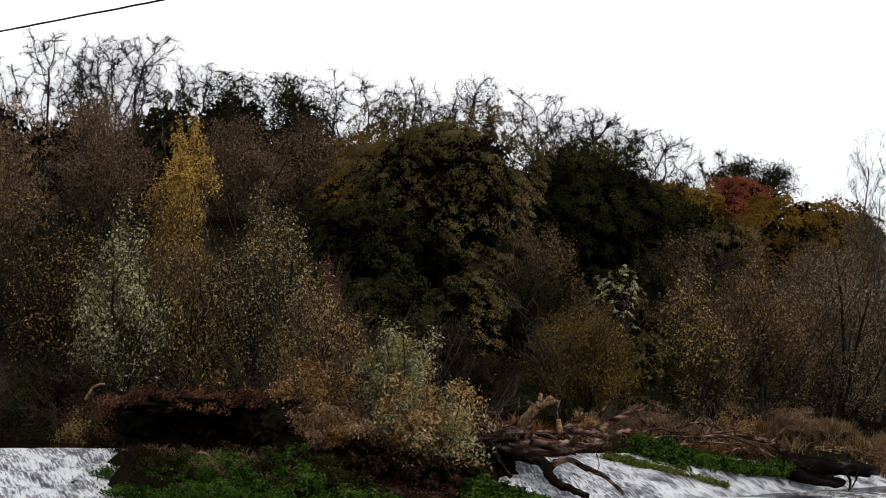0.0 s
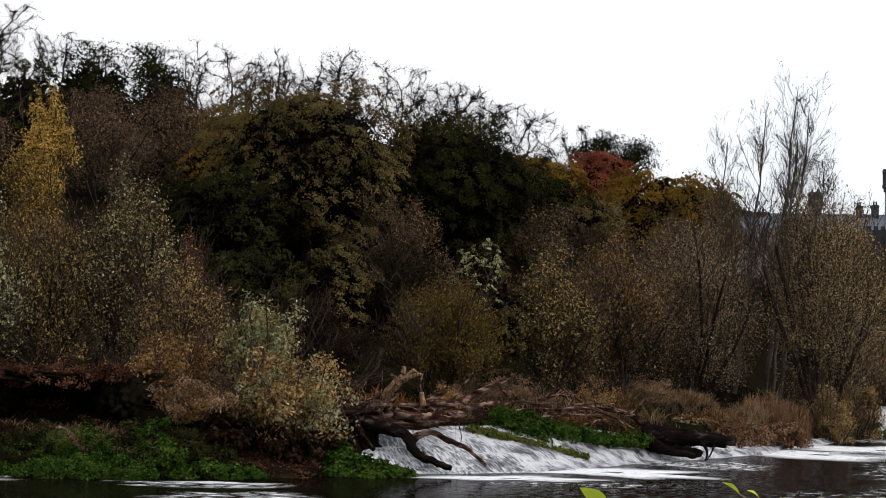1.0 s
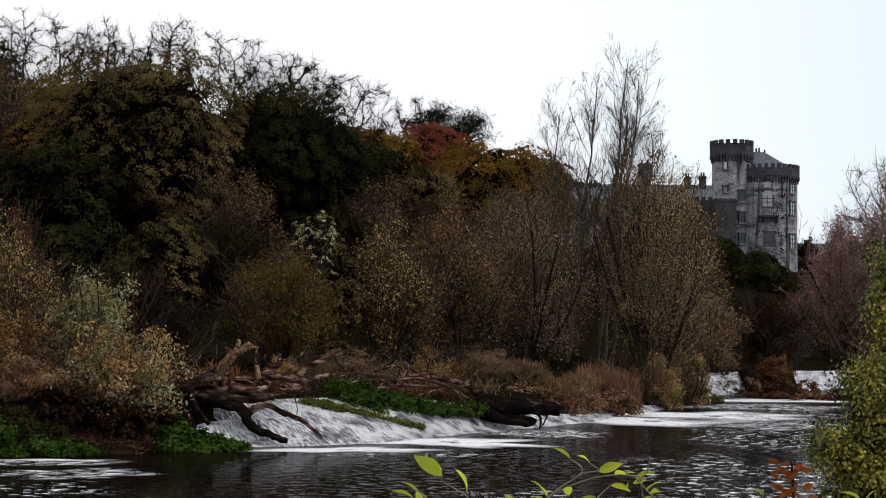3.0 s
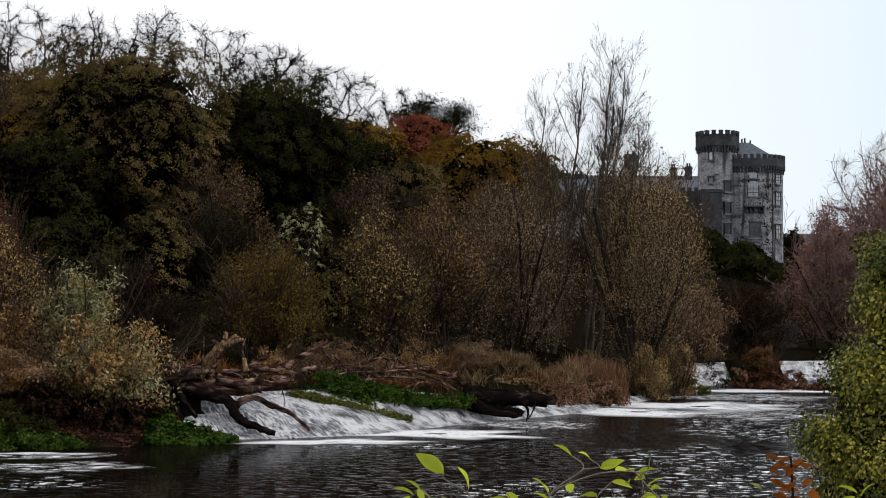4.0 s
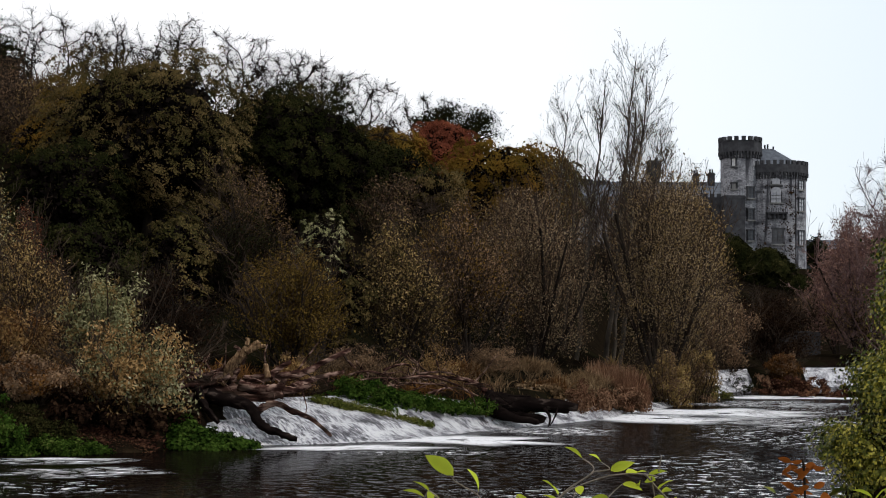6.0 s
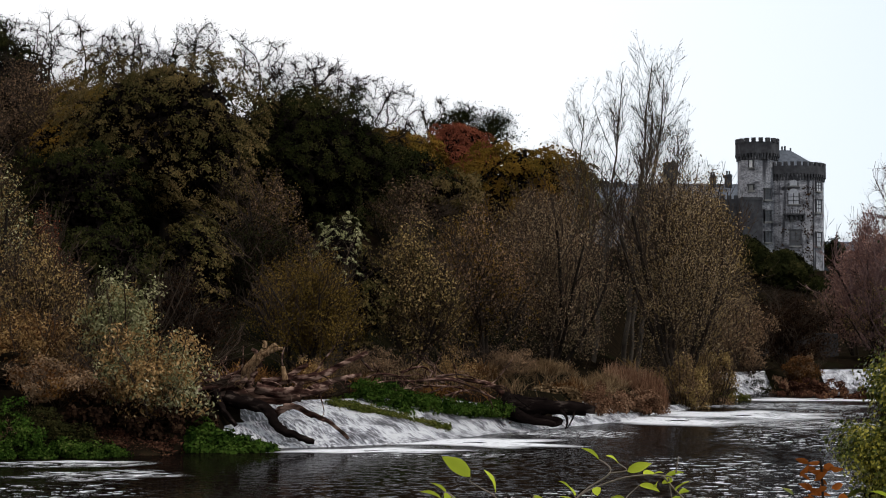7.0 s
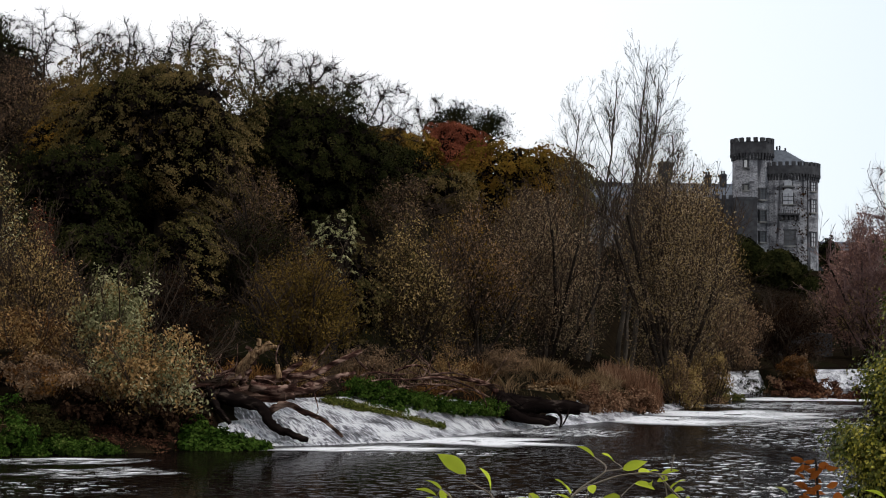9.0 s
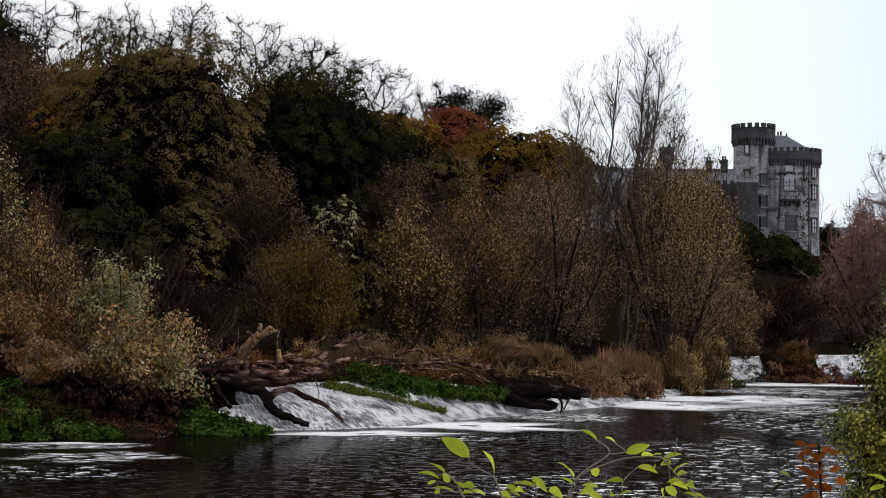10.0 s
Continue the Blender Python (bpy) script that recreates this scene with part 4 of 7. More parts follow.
# skyline of the wooded hill
bare_oak("oak_tree", -57.5, 113.0, 28.0, 9.5, 11, "leafless crooked oak on the hill top")
bare_oak("oak_tree", -41.0, 119.0, 28.0, 7.5, 10, "leafless oak with drooping fine twigs")
bare_oak("oak_tree", -20.8, 116.0, 25.0, 7.5, 9, "leafless oak behind the beech")
bare_oak("oak_tree", -52.4, 116.0, 30.2, 9.0, 12, "tall leafless oak with crooked limbs")
bare_oak("oak_tree", -46.4, 118.0, 30.6, 10.5, 13, "tall leafless spreading oak with fine twigs")
bare_oak("oak_tree", -27.2, 108.0, 25.0, 9.5, 14, "leafless forked tree leaning on the skyline")
bare_oak("oak_tree", -49.6, 121.0, 30.4, 9.0, 7, "tall leafless oak among other oaks")
bare_oak("oak_tree", -36.8, 116.0, 27.0, 8.0, 6, "leafless oak above the dark evergreen")
bare_oak("oak_tree", -11.4, 114.0, 23.6, 8.5, 5, "leafless oak between two others")
bare_oak("oak_tree", -24.6, 114.0, 24.8, 7.0, 4, "leafless oak with upright limbs")
bare_oak("ash_tree", -23.4, 112.0, 25.6, 5.0, 15, "slim leafless tree with upright twigs")
bare_oak("oak_tree", -14.4, 112.0, 24.8, 9.8, 16, "leafless oak with twisted limbs")
bare_oak("oak_tree", -8.6, 116.0, 22.8, 10.6, 17, "low spreading leafless oak on the skyline")
bare_oak("oak_tree", -2.6, 150.0, 25.9, 8.0, 18, "distant leafless oak behind the pines")
bare_oak("leafy_oak", -18.8, 112.0, 25.7, 4.6, 19, "narrow dark leafy tree rising from the hill top", leaf="dark", leaf_count=2, buds=260)
dense_tree("holm_oak", -35.8, 110.0, 25.4, 7.6, 20, "dark", "dark evergreen oak with a rounded top", clumps=150, per=90)
pine("pine_tree", -32.0, 112.0, 25.6, 4.4, 21, "dark scots pine on the skyline")
pine("pine_tree", -1.5, 145.0, 24.2, 5.0, 22, "dark scots pine with flat plates of needles")
pine("pine_tree", 1.9, 145.0, 24.0, 4.6, 23, "dark scots pine beside another pine")

# the back of the wood, along the hill top
twiggy("hazel_tree", -53.0, 104.0, 22.6, 10.0, 24, "brown", "brown hazel with dry leaves on the hill", second="olive")
twiggy("hazel_tree", -45.5, 110.0, 24.6, 9.0, 25, "brown", "dark brown hazel below the bare oaks")
dense_tree("ivied_tree", -40.8, 111.0, 24.8, 7.0, 26, "dark", "dark ivy-grown tree on the hill", clumps=110, per=80)
twiggy("hazel_tree", -28.8, 106.0, 22.4, 9.0, 27, "brown", "purple-brown hazel on the hill")
dense_tree("ivied_tree", -30.2, 108.0, 23.8, 6.0, 28, "dark", "dark ivy-grown tree beside the pine", clumps=80, per=80)
twiggy("hazel_tree", -25.4, 103.0, 20.4, 7.5, 147, "brown", "brown hazel under the forked oak", second="olive")
dense_tree("maple_tree", -21.4, 95.0, 19.0, 6.4, 148, "gold", "olive-gold maple beside the beech", clumps=170, per=80, size=0.2)
twiggy("hazel_tree", -20.0, 108.0, 21.5, 8.0, 29, "olive", "olive-brown hazel behind the beech")
dense_tree("ivied_tree", -12.0, 108.0, 20.6, 8.0, 30, "beech", "dark tree with ochre leaves on the ridge", clumps=120, per=70)
dense_tree("ivied_tree", -5.0, 110.0, 16.8, 8.0, 91, "dark", "dark evergreen tree on the hill shoulder", clumps=100, per=70)
twiggy("hazel_tree", -6.0, 135.0, 21.0, 8.0, 92, "brown", "brown hazel beyond the ridge", size=0.25, sprays=1200)
dense_tree("maple_tree", 6.5, 140.0, 19.8, 9.0, 93, "beech", "ochre and green maple far along the ridge", clumps=190, per=110, size=0.34)
twiggy("hazel_tree", 10.0, 150.0, 18.6, 10.0, 94, "brown", "brown tree on the falling ridge", size=0.25, sprays=1500)
twiggy("hazel_tree", 17.0, 165.0, 21.0, 12.0, 95, "brown", "brown wood in front of the castle range", size=0.3, sprays=1700, twig_r=2.0)
twiggy("hazel_tree", 24.5, 170.0, 20.6, 11.0, 96, "olive", "olive-brown wood in front of the castle range", size=0.3, sprays=1700, twig_r=2.0)
twiggy("hazel_tree", 26.2, 190.0, 25.0, 12.0, 97, "olive", "olive tree below the castle wing", size=0.32, sprays=1700, twig_r=2.0)

# the wooded slope
twiggy("alder_tree", -41.5, 84.0, 18.8, 10.0, 31, "brown", "brown leafless alder thicket on the slope", second="olive")
twiggy("alder_tree", -38.6, 94.0, 21.4, 9.0, 32, "brown", "tall brown alder with few dry leaves")
twiggy("alder_tree", -31.0, 98.0, 20.8, 9.0, 33, "brown", "purple-brown twiggy tree below the skyline")
twiggy("alder_tree", -47.5, 94.0, 20.6, 9.0, 34, "brown", "brown twiggy tree with dry leaves", second="orange")
twiggy("alder_tree", -34.5, 80.0, 12.8, 8.0, 80, "dark", "dark olive thicket low on the slope", second="olive")
twiggy("birch_tree", -29.8, 84.0, 18.3, 4.6, 35, "yellow", "narrow birch in yellow autumn leaf", stems=3, lean=0.06, per_leaf=20, size=0.16, sprays=1100, taper=0.75, base=0.25)
twiggy("birch_tree", -29.6, 82.0, 14.0, 6.0, 81, "gold", "gold-green lower boughs of a birch", stems=4, lean=0.15, per_leaf=14, size=0.15, sprays=1500, taper=0.6, second="yellow")
dense_tree("beech_tree", -17.2, 92.0, 20.6, 12.4, 36, "beech", "large dense tree turning from green to ochre", clumps=520, per=120, size=0.18, base=0.0, clump_r=0.09)
dense_tree("yew_tree", -20.8, 87.0, 14.8, 8.0, 37, "dark", "very dark green yew on the slope", clumps=150, per=85)
dense_tree("yew_tree", -14.0, 83.0, 10.2, 5.0, 82, "beech", "dark tree with ochre boughs low on the slope", clumps=110, per=80, size=0.18)
dense_tree("yew_tree", -18.6, 82.0, 10.0, 7.0, 150, "dark", "dark green yew low on the slope", clumps=130, per=80)
twiggy("alder_tree", -10.8, 88.0, 13.6, 5.4, 151, "brown", "thin brown alder before the dark oak", stems=4, sprays=1200, second="gold")
dense_tree("maple_tree", -24.4, 98.0, 17.6, 4.4, 38, "ochre", "small orange-ochre maple under bare oaks", clumps=60, per=60, size=0.2)
dense_tree("holm_oak", -9.0, 96.0, 18.6, 11.8, 39, "dark", "broad dark evergreen oak on the slope", clumps=400, per=110, size=0.18, base=0.0, clump_r=0.095)
twiggy("willow_tree", 14.5, 108.0, 17.4, 7.4, 144, "willow", "olive willow behind the leaning one", stems=6, size=0.2, second="olive", sprays=3600, taper=0.15)
dense_tree("cherry_tree", -0.9, 130.0, 20.9, 7.2, 40, "red", "russet red tree in autumn colour", clumps=170, per=120, size=0.3)
dense_tree("maple_tree", -5.5, 125.0, 19.8, 7.0, 41, "ochre", "orange-brown maple below the oaks", clumps=150, per=120, size=0.3)
dense_tree("maple_tree", 3.6, 125.0, 19.2, 10.0, 42, "ochre", "broad ochre maple on the hill shoulder", clumps=210, per=120, size=0.3)
dense_tree("holly_tree", -3.1, 114.0, 15.6, 9.0, 43, "beech", "dark green tree with ochre tips", clumps=150, per=80)
twiggy("alder_tree", 4.5, 110.0, 14.5, 9.0, 83, "brown", "brown thicket below the maples", second="ochre")
twiggy("spindle_bush", -20.3, 79.0, 11.0, 2.8, 149, "red", "small red-leaved bush at the dark wood's edge", stems=4, sprays=500, per_leaf=10, size=0.12, second="brown", category="shrub")
dense_tree("clematis_clump", -6.4, 80.0, 10.1, 2.9, 44, "silver", "pale clematis seed heads over a small tree", clumps=70, per=60, size=0.11, base=0.5, category="climber", clump_r=0.075, inner=2)
dense_tree("holly_tree", -5.8, 81.5, 8.8, 5.0, 84, "beech", "dark small tree under the clematis", clumps=70, per=70, size=0.22)
twiggy("sallow_tree", -7.3, 74.0, 8.7, 7.2, 45, "gold", "golden olive sallow beside the weir", stems=9, lean=0.4, per_leaf=13, size=0.14)
twiggy("alder_tree", -2.9, 82.0, 10.2, 7.0, 46, "olive", "grey-brown alder thicket near the weir", stems=6, second="beech")
twiggy("alder_tree", 0.6, 88.0, 11.6, 8.0, 47, "brown", "brown twiggy alder with dry leaves", stems=6, second="ochre")
twiggy("willow_tree", -21.8, 73.0, 13.6, 7.2, 48, "olive", "grey-brown willow with upright twigs", stems=8, size=0.15, second="silver", taper=0.6)
twiggy("willow_tree", -25.0, 71.5, 10.8, 6.4, 49, "olive", "olive-brown willow thicket by the pool", stems=8, size=0.15)
twiggy("willow_tree", -18.2, 70.0, 8.6, 6.0, 85, "olive", "brown willow scrub behind the islet", stems=8, size=0.15, second="tan")
twiggy("white_willow", -26.7, 67.5, 11.4, 5.4, 50, "silver", "silver-leaved willow at the water's edge", stems=7, lean=0.18, per_leaf=8, size=0.17, taper=0.5, sprays=2200)
twiggy("alder_tree", -31.5, 72.0, 11.0, 7.0, 86, "dusk", "dark brown thicket behind the silver willow", second="olive")
twiggy("willow_tree", 4.6, 94.0, 13.4, 10.0, 51, "willow", "large grey-brown willow with dark stems", stems=7, lean=0.35, density=1.7, second="brown", size=0.13, per_leaf=9)
twiggy("willow_tree", 12.4, 99.0, 16.2, 9.8, 52, "willow", "large olive willow leaning over the river", stems=7, lean=0.25, density=2.1, size=0.13, per_leaf=9, second="olive", taper=0.45)
slender("poplar_tree", 9.5, 104.0, 21.4, 4.4, 53, "silver", "tall slim poplar, nearly leafless")
slender("poplar_tree", 10.0, 105.0, 19.2, 4.0, 57, "silver", "slim poplar beside a taller one", lean=1.6)
slender("poplar_tree", 7.7, 104.5, 20.0, 4.2, 54, "silver", "slim poplar, nearly leafless", lean=1.9)
slender("poplar_tree", 10.3, 103.5, 20.3, 4.4, 55, "silver", "slim poplar with a few pale leaves", lean=1.8)
slender("poplar_tree", 12.4, 105.0, 17.2, 3.8, 58, "silver", "shorter poplar behind the leaning willow", lean=0.8)
slender("poplar_tree", 5.8, 108.0, 18.7, 4.2, 56, "silver", "pale thin poplar, nearly leafless", lean=1.6)
slender("poplar_tree", 7.2, 108.5, 16.6, 3.8, 59, "silver", "low pale poplar, nearly leafless", lean=0.9)

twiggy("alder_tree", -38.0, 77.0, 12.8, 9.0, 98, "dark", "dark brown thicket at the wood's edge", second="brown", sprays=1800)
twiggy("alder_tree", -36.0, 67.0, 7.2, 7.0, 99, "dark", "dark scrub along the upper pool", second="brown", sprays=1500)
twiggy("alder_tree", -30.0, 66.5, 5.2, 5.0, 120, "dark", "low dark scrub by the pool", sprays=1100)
# leaf colour here puts the black shade behind the islet into the scrub
twiggy("alder_tree", -12.5, 72.0, 7.2, 6.5, 121, "dusk", "scrub darkened for the shade behind the islet", sprays=1500)
twiggy("alder_tree", -57.0, 98.0, 21.0, 10.0, 122, "brown", "brown thicket on the hill", sprays=1500)
dense_tree("laurel_bush", 53.5, 256.0, 13.6, 6.5, 123, "dark", "dark laurel at the tower's foot", clumps=60, per=70, size=0.5, category="shrub")
twiggy("alder_tree", 32.4, 215.0, 20.5, 6.5, 124, "olive", "olive scrub on the castle slope", size=0.35, sprays=1300, twig_r=2.5)

dense_tree("ivied_tree", -48.5, 100.0, 22.4, 8.0, 125, "brown", "brown leaf-hung tree on the hill", clumps=110, per=60, size=0.22)
dense_tree("ivied_tree", -42.5, 97.0, 21.2, 7.5, 126, "brown", "brown leaf-hung tree below the oaks", clumps=110, per=60, size=0.22)
bush("bramble_bush", -32.0, 61.5, 4.4, 6.0, 127, "dark", "dark brown brambles over the pool", second="olive", size=0.14)
bush("bramble_bush", -26.5, 62.0, 4.6, 5.0, 128, "dusk", "dark olive brambles by the silver willow", second="dark", size=0.14)
bush("willow_scrub", 14.6, 100.0, 3.6, 4.0, 129, "olive", "low willow scrub hanging over the water", second="brown", size=0.16)
bush("willow_scrub", 14.6, 106.0, 3.4, 2.8, 130, "brown", "low brown scrub hanging over the water", second="olive", size=0.16)
bush("willow_scrub", 12.2, 94.0, 3.6, 3.6, 131, "olive", "low olive scrub beside the reeds", second="brown", size=0.15)
bush("bramble_bush", 24.6, 123.5, 2.9, 3.2, 132, "orange", "red-brown brambles between the falls", second="brown", size=0.16)

bush("bramble_bush", -21.4, 59.6, 3.5, 6.0, 133, "orange", "withered red-brown brambles over the roots", second="brown", size=0.12)
bush("bramble_bush", -23.8, 58.0, 3.3, 3.0, 134, "umber", "dark withered brambles hanging over the roots", second="olive", size=0.1)
bush("bramble_bush", -28.6, 59.2, 3.4, 5.0, 135, "dark", "dark brambles along the pool", second="dusk", size=0.13)
twiggy("alder_tree", 2.6, 102.0, 13.4, 8.5, 136, "olive", "olive thicket behind the willows", second="brown", sprays=1700)

# dark leaves put the shaded gap between the crowns into colour
twiggy("alder_tree", -11.2, 85.0, 10.4, 6.5, 140, "dark", "scrub darkened for the shade between yew and oak", second="dusk", sprays=1500)
twiggy("alder_tree", -4.8, 100.0, 14.2, 8.0, 141, "brown", "brown scrub below the dark oak", second="beech", sprays=1600)
twiggy("alder_tree", -8.4, 86.5, 9.2, 5.0, 142, "brown", "brown scrub behind the clematis", second="dark", sprays=1200)
twiggy("alder_tree", -1.0, 96.0, 12.2, 6.0, 143, "olive", "olive thicket below the maples", second="ochre", sprays=1300)

# the far bend of the river
bush("elder_bush", 20.4, 125.0, 7.4, 7.0, 61, "brown", "dark brown bush over the fall", size=0.2)
bush("elder_bush", 25.0, 132.0, 7.6, 8.0, 62, "dusk", "brown-olive bush on the bank", size=0.2)
twiggy("alder_tree", 20.0, 138.0, 10.5, 10.0, 87, "brown", "brown thicket behind the fall", size=0.22, sprays=1500)
twiggy("alder_tree", 29.0, 150.0, 9.0, 11.0, 88, "dusk", "brown thicket by the upper river", size=0.24, sprays=1500)
twiggy("alder_tree", 33.0, 180.0, 10.0, 13.0, 89, "dusk", "olive scrub on the castle bank", size=0.28, sprays=1500, twig_r=2.0)
dense_tree("laurel_bush", 42.5, 262.0, 20.2, 9.5, 63, "dark", "dark evergreen laurel below the castle", clumps=200, per=100, size=0.6, category="shrub")
dense_tree("laurel_bush", 48.5, 258.0, 17.6, 9.0, 64, "dark", "dark evergreen laurel mound", clumps=200, per=100, size=0.6, category="shrub")
twiggy("alder_tree", 47.0, 222.0, 10.5, 17.0, 90, "brown", "brown scrub below the laurels", size=0.35, sprays=1600, twig_r=2.5)
twiggy("alder_tree", 46.5, 172.0, 21.0, 11.0, 65, "pink", "red-brown leafless tree on the bank", twig=TWIG_RED, twig_r=1.7, size=0.3, per_leaf=3, sprays=5440)
twiggy("ash_tree", 45.4, 160.0, 23.4, 12.0, 66, "pink", "leafless tree with pinkish twigs over the river", twig=TWIG_RED, bark=TWIG_RED, twig_r=1.7, size=0.22, per_leaf=2, sprays=7140, base=0.15, taper=0.5)
twiggy("alder_tree", 41.6, 170.0, 17.4, 10.0, 67, "pink", "red-brown twiggy tree in the distance", twig=TWIG_RED, twig_r=1.7, size=0.3, per_leaf=4, sprays=5100)
twiggy("alder_tree", 44.4, 192.0, 14.6, 9.0, 137, "pink", "pale red-brown thicket beyond the bend", twig=TWIG_RED, twig_r=1.7, size=0.32, per_leaf=4, sprays=4420)
twiggy("alder_tree", 41.0, 168.0, 11.0, 9.0, 68, "olive", "brown thicket by the upper river", twig_r=2.0, size=0.22, sprays=1600)
bare_oak("ash_tree", 46.6, 158.0, 24.2, 19.0, 145, "leafless ash with fine pinkish twigs over the river", bark=TWIG_RED, twig=TWIG_RED, thin=0.016, buds=900, step=0.5)
bare_oak("ash_tree", 42.0, 162.0, 17.6, 11.0, 146, "small leafless ash with fine pinkish twigs", bark=TWIG_RED, twig=TWIG_RED, thin=0.016, buds=700, step=0.42)
dense_tree("cypress_tree", 65.5, 300.0, 23.0, 5.0, 69, "dark", "dark conifer beside the castle", clumps=40, per=60, size=0.5)

# bushes on the islet and the bank
bush("sallow_bush", -12.6, 59.5, 6.8, 4.2, 71, "silver", "grey-green sallow bush on the islet", second="olive", size=0.15, per_leaf=6)
bush("sallow_bush", -11.0, 57.0, 4.6, 5.4, 72, "tan", "tan and yellow-green bush leaning over the water", second="silver", stems=18, per_leaf=6, size=0.15)
bush("bramble_bush", -16.2, 60.5, 5.2, 5.0, 73, "tan", "tan and orange-brown autumn bush on the islet", second="orange", stems=16, size=0.14, per_leaf=5)
bush("bramble_bush", -19.8, 62.0, 4.4, 4.0, 74, "tan", "dry brown bush behind the root mass", second="orange", size=0.13, per_leaf=5)
bush("bramble_bush", -14.2, 56.8, 3.4, 4.2, 75, "brown", "low brown bush above the green herbs", second="orange", size=0.13, per_leaf=5)
for bx, by, bt, bw, bs, leaf_kind in ((-4.5, 72.5, 3.6, 3.6, 76, "brown"), (-1.0, 77.0, 3.7, 4.0, 77, "tan"), (2.0, 82.5, 3.6, 4.0, 78, "brown"), (-6.5, 68.0, 3.2, 2.6, 79, "tan")):
    bush("weed_clump", bx, by, bt, bw, bs, leaf_kind, "tall dry brown weeds behind the weir", second="brown", size=0.1, stems=9, per_leaf=5, category="weeds")


# ------------------------------------------------------------------ castle
def tube(bm, cx, cy, r, z0, z1, sides, turn=0.0):
    lo = [bm.verts.new((cx + r * math.cos(turn + 2 * math.pi * k / sides), cy + r * math.sin(turn + 2 * math.pi * k / sides), z0)) for k in range(sides)]
    hi = [bm.verts.new((v.co.x, v.co.y, z1)) for v in lo]
    for k in range(sides):
        bm.faces.new((lo[k], lo[(k + 1) % sides], hi[(k + 1) % sides], hi[k]))
    bm.faces.new(hi)
    bm.faces.new(lo[::-1])


def block(bm, x0, x1, y0, y1, z0, z1):
    v = [bm.verts.new(p) for p in ((x0, y0, z0), (x1, y0, z0), (x1, y1, z0), (x0, y1, z0), (x0, y0, z1), (x1, y0, z1), (x1, y1, z1), (x0, y1, z1))]
    for f in ((3, 2, 1, 0), (4, 5, 6, 7), (0, 1, 5, 4), (1, 2, 6, 5), (2, 3, 7, 6), (3, 0, 4, 7)):
        bm.faces.new([v[i] for i in f])


castle = new("castle")
castle.matrix_basis = pose(0, 0, 14.2)
tagged(castle, "grey stone castle with crenellated round towers", "castle")


def castle_part(name, bm, mat, label=""):
    bmesh.ops.translate(bm, verts=bm.verts, vec=(0, 0, -14.2))
    return part(name, bm, mat, castle, label)


def tower(cx, cy, r, z0, corbel, top, sides, turn, merlons, mat):
    bm = bmesh.new()
    tube(bm, cx, cy, r, z0, corbel + 0.6, sides, turn)
    shaft = castle_part("tower_wall", bm, mat)
    bm = bmesh.new()
    tube(bm, cx, cy, r + 0.38, corbel + 0.5, top - 0.8, sides, turn)
    for k in range(merlons):
        a = 2 * math.pi * (k + 0.5) / merlons
        w, rr = math.pi * (r + 0.4) / merlons * 0.52, r + 0.1
        start = len(bm.verts)
        block(bm, -0.28, 0.28, -w, w, top - 0.85, top - 0.1)
        bm.verts.ensure_lookup_table()
        bmesh.ops.transform(bm, matrix=pose(cx + rr * math.cos(a), cy + rr * math.sin(a), 0, 0, 0, math.degrees(a)), verts=bm.verts[start:])
    castle_part("parapet", bm, STONE_DARK, "dark crenellated parapet")
    for k in range(merlons * 2):
        a = 2 * math.pi * k / (merlons * 2)
        if math.sin(a) > 0.35:
            continue
        bm = bmesh.new()
        block(bm, -0.3, 0.4, -0.16, 0.16, corbel, corbel + 0.55)
        block(bm, -0.3, 0.2, -0.16, 0.16, corbel - 0.6, corbel + 0.02)
        bmesh.ops.transform(bm, matrix=pose(cx + r * math.cos(a), cy + r * math.sin(a), 0, 0, 0, math.degrees(a)), verts=bm.verts)
        castle_part("corbel", bm, STONE_DARK)
    return shaft


TX, TY, TR = 50.1, 290.0, 3.45
DX, DY, DR = 56.6, 291.5, 5.3
tower(TX, TY, TR, 10.0, 35.6, 38.9, 8, math.pi / 8 + 0.12, 18, STONE)
tower(DX, DY, DR, 10.0, 32.0, 34.7, 40, 0.0, 30, STONE)


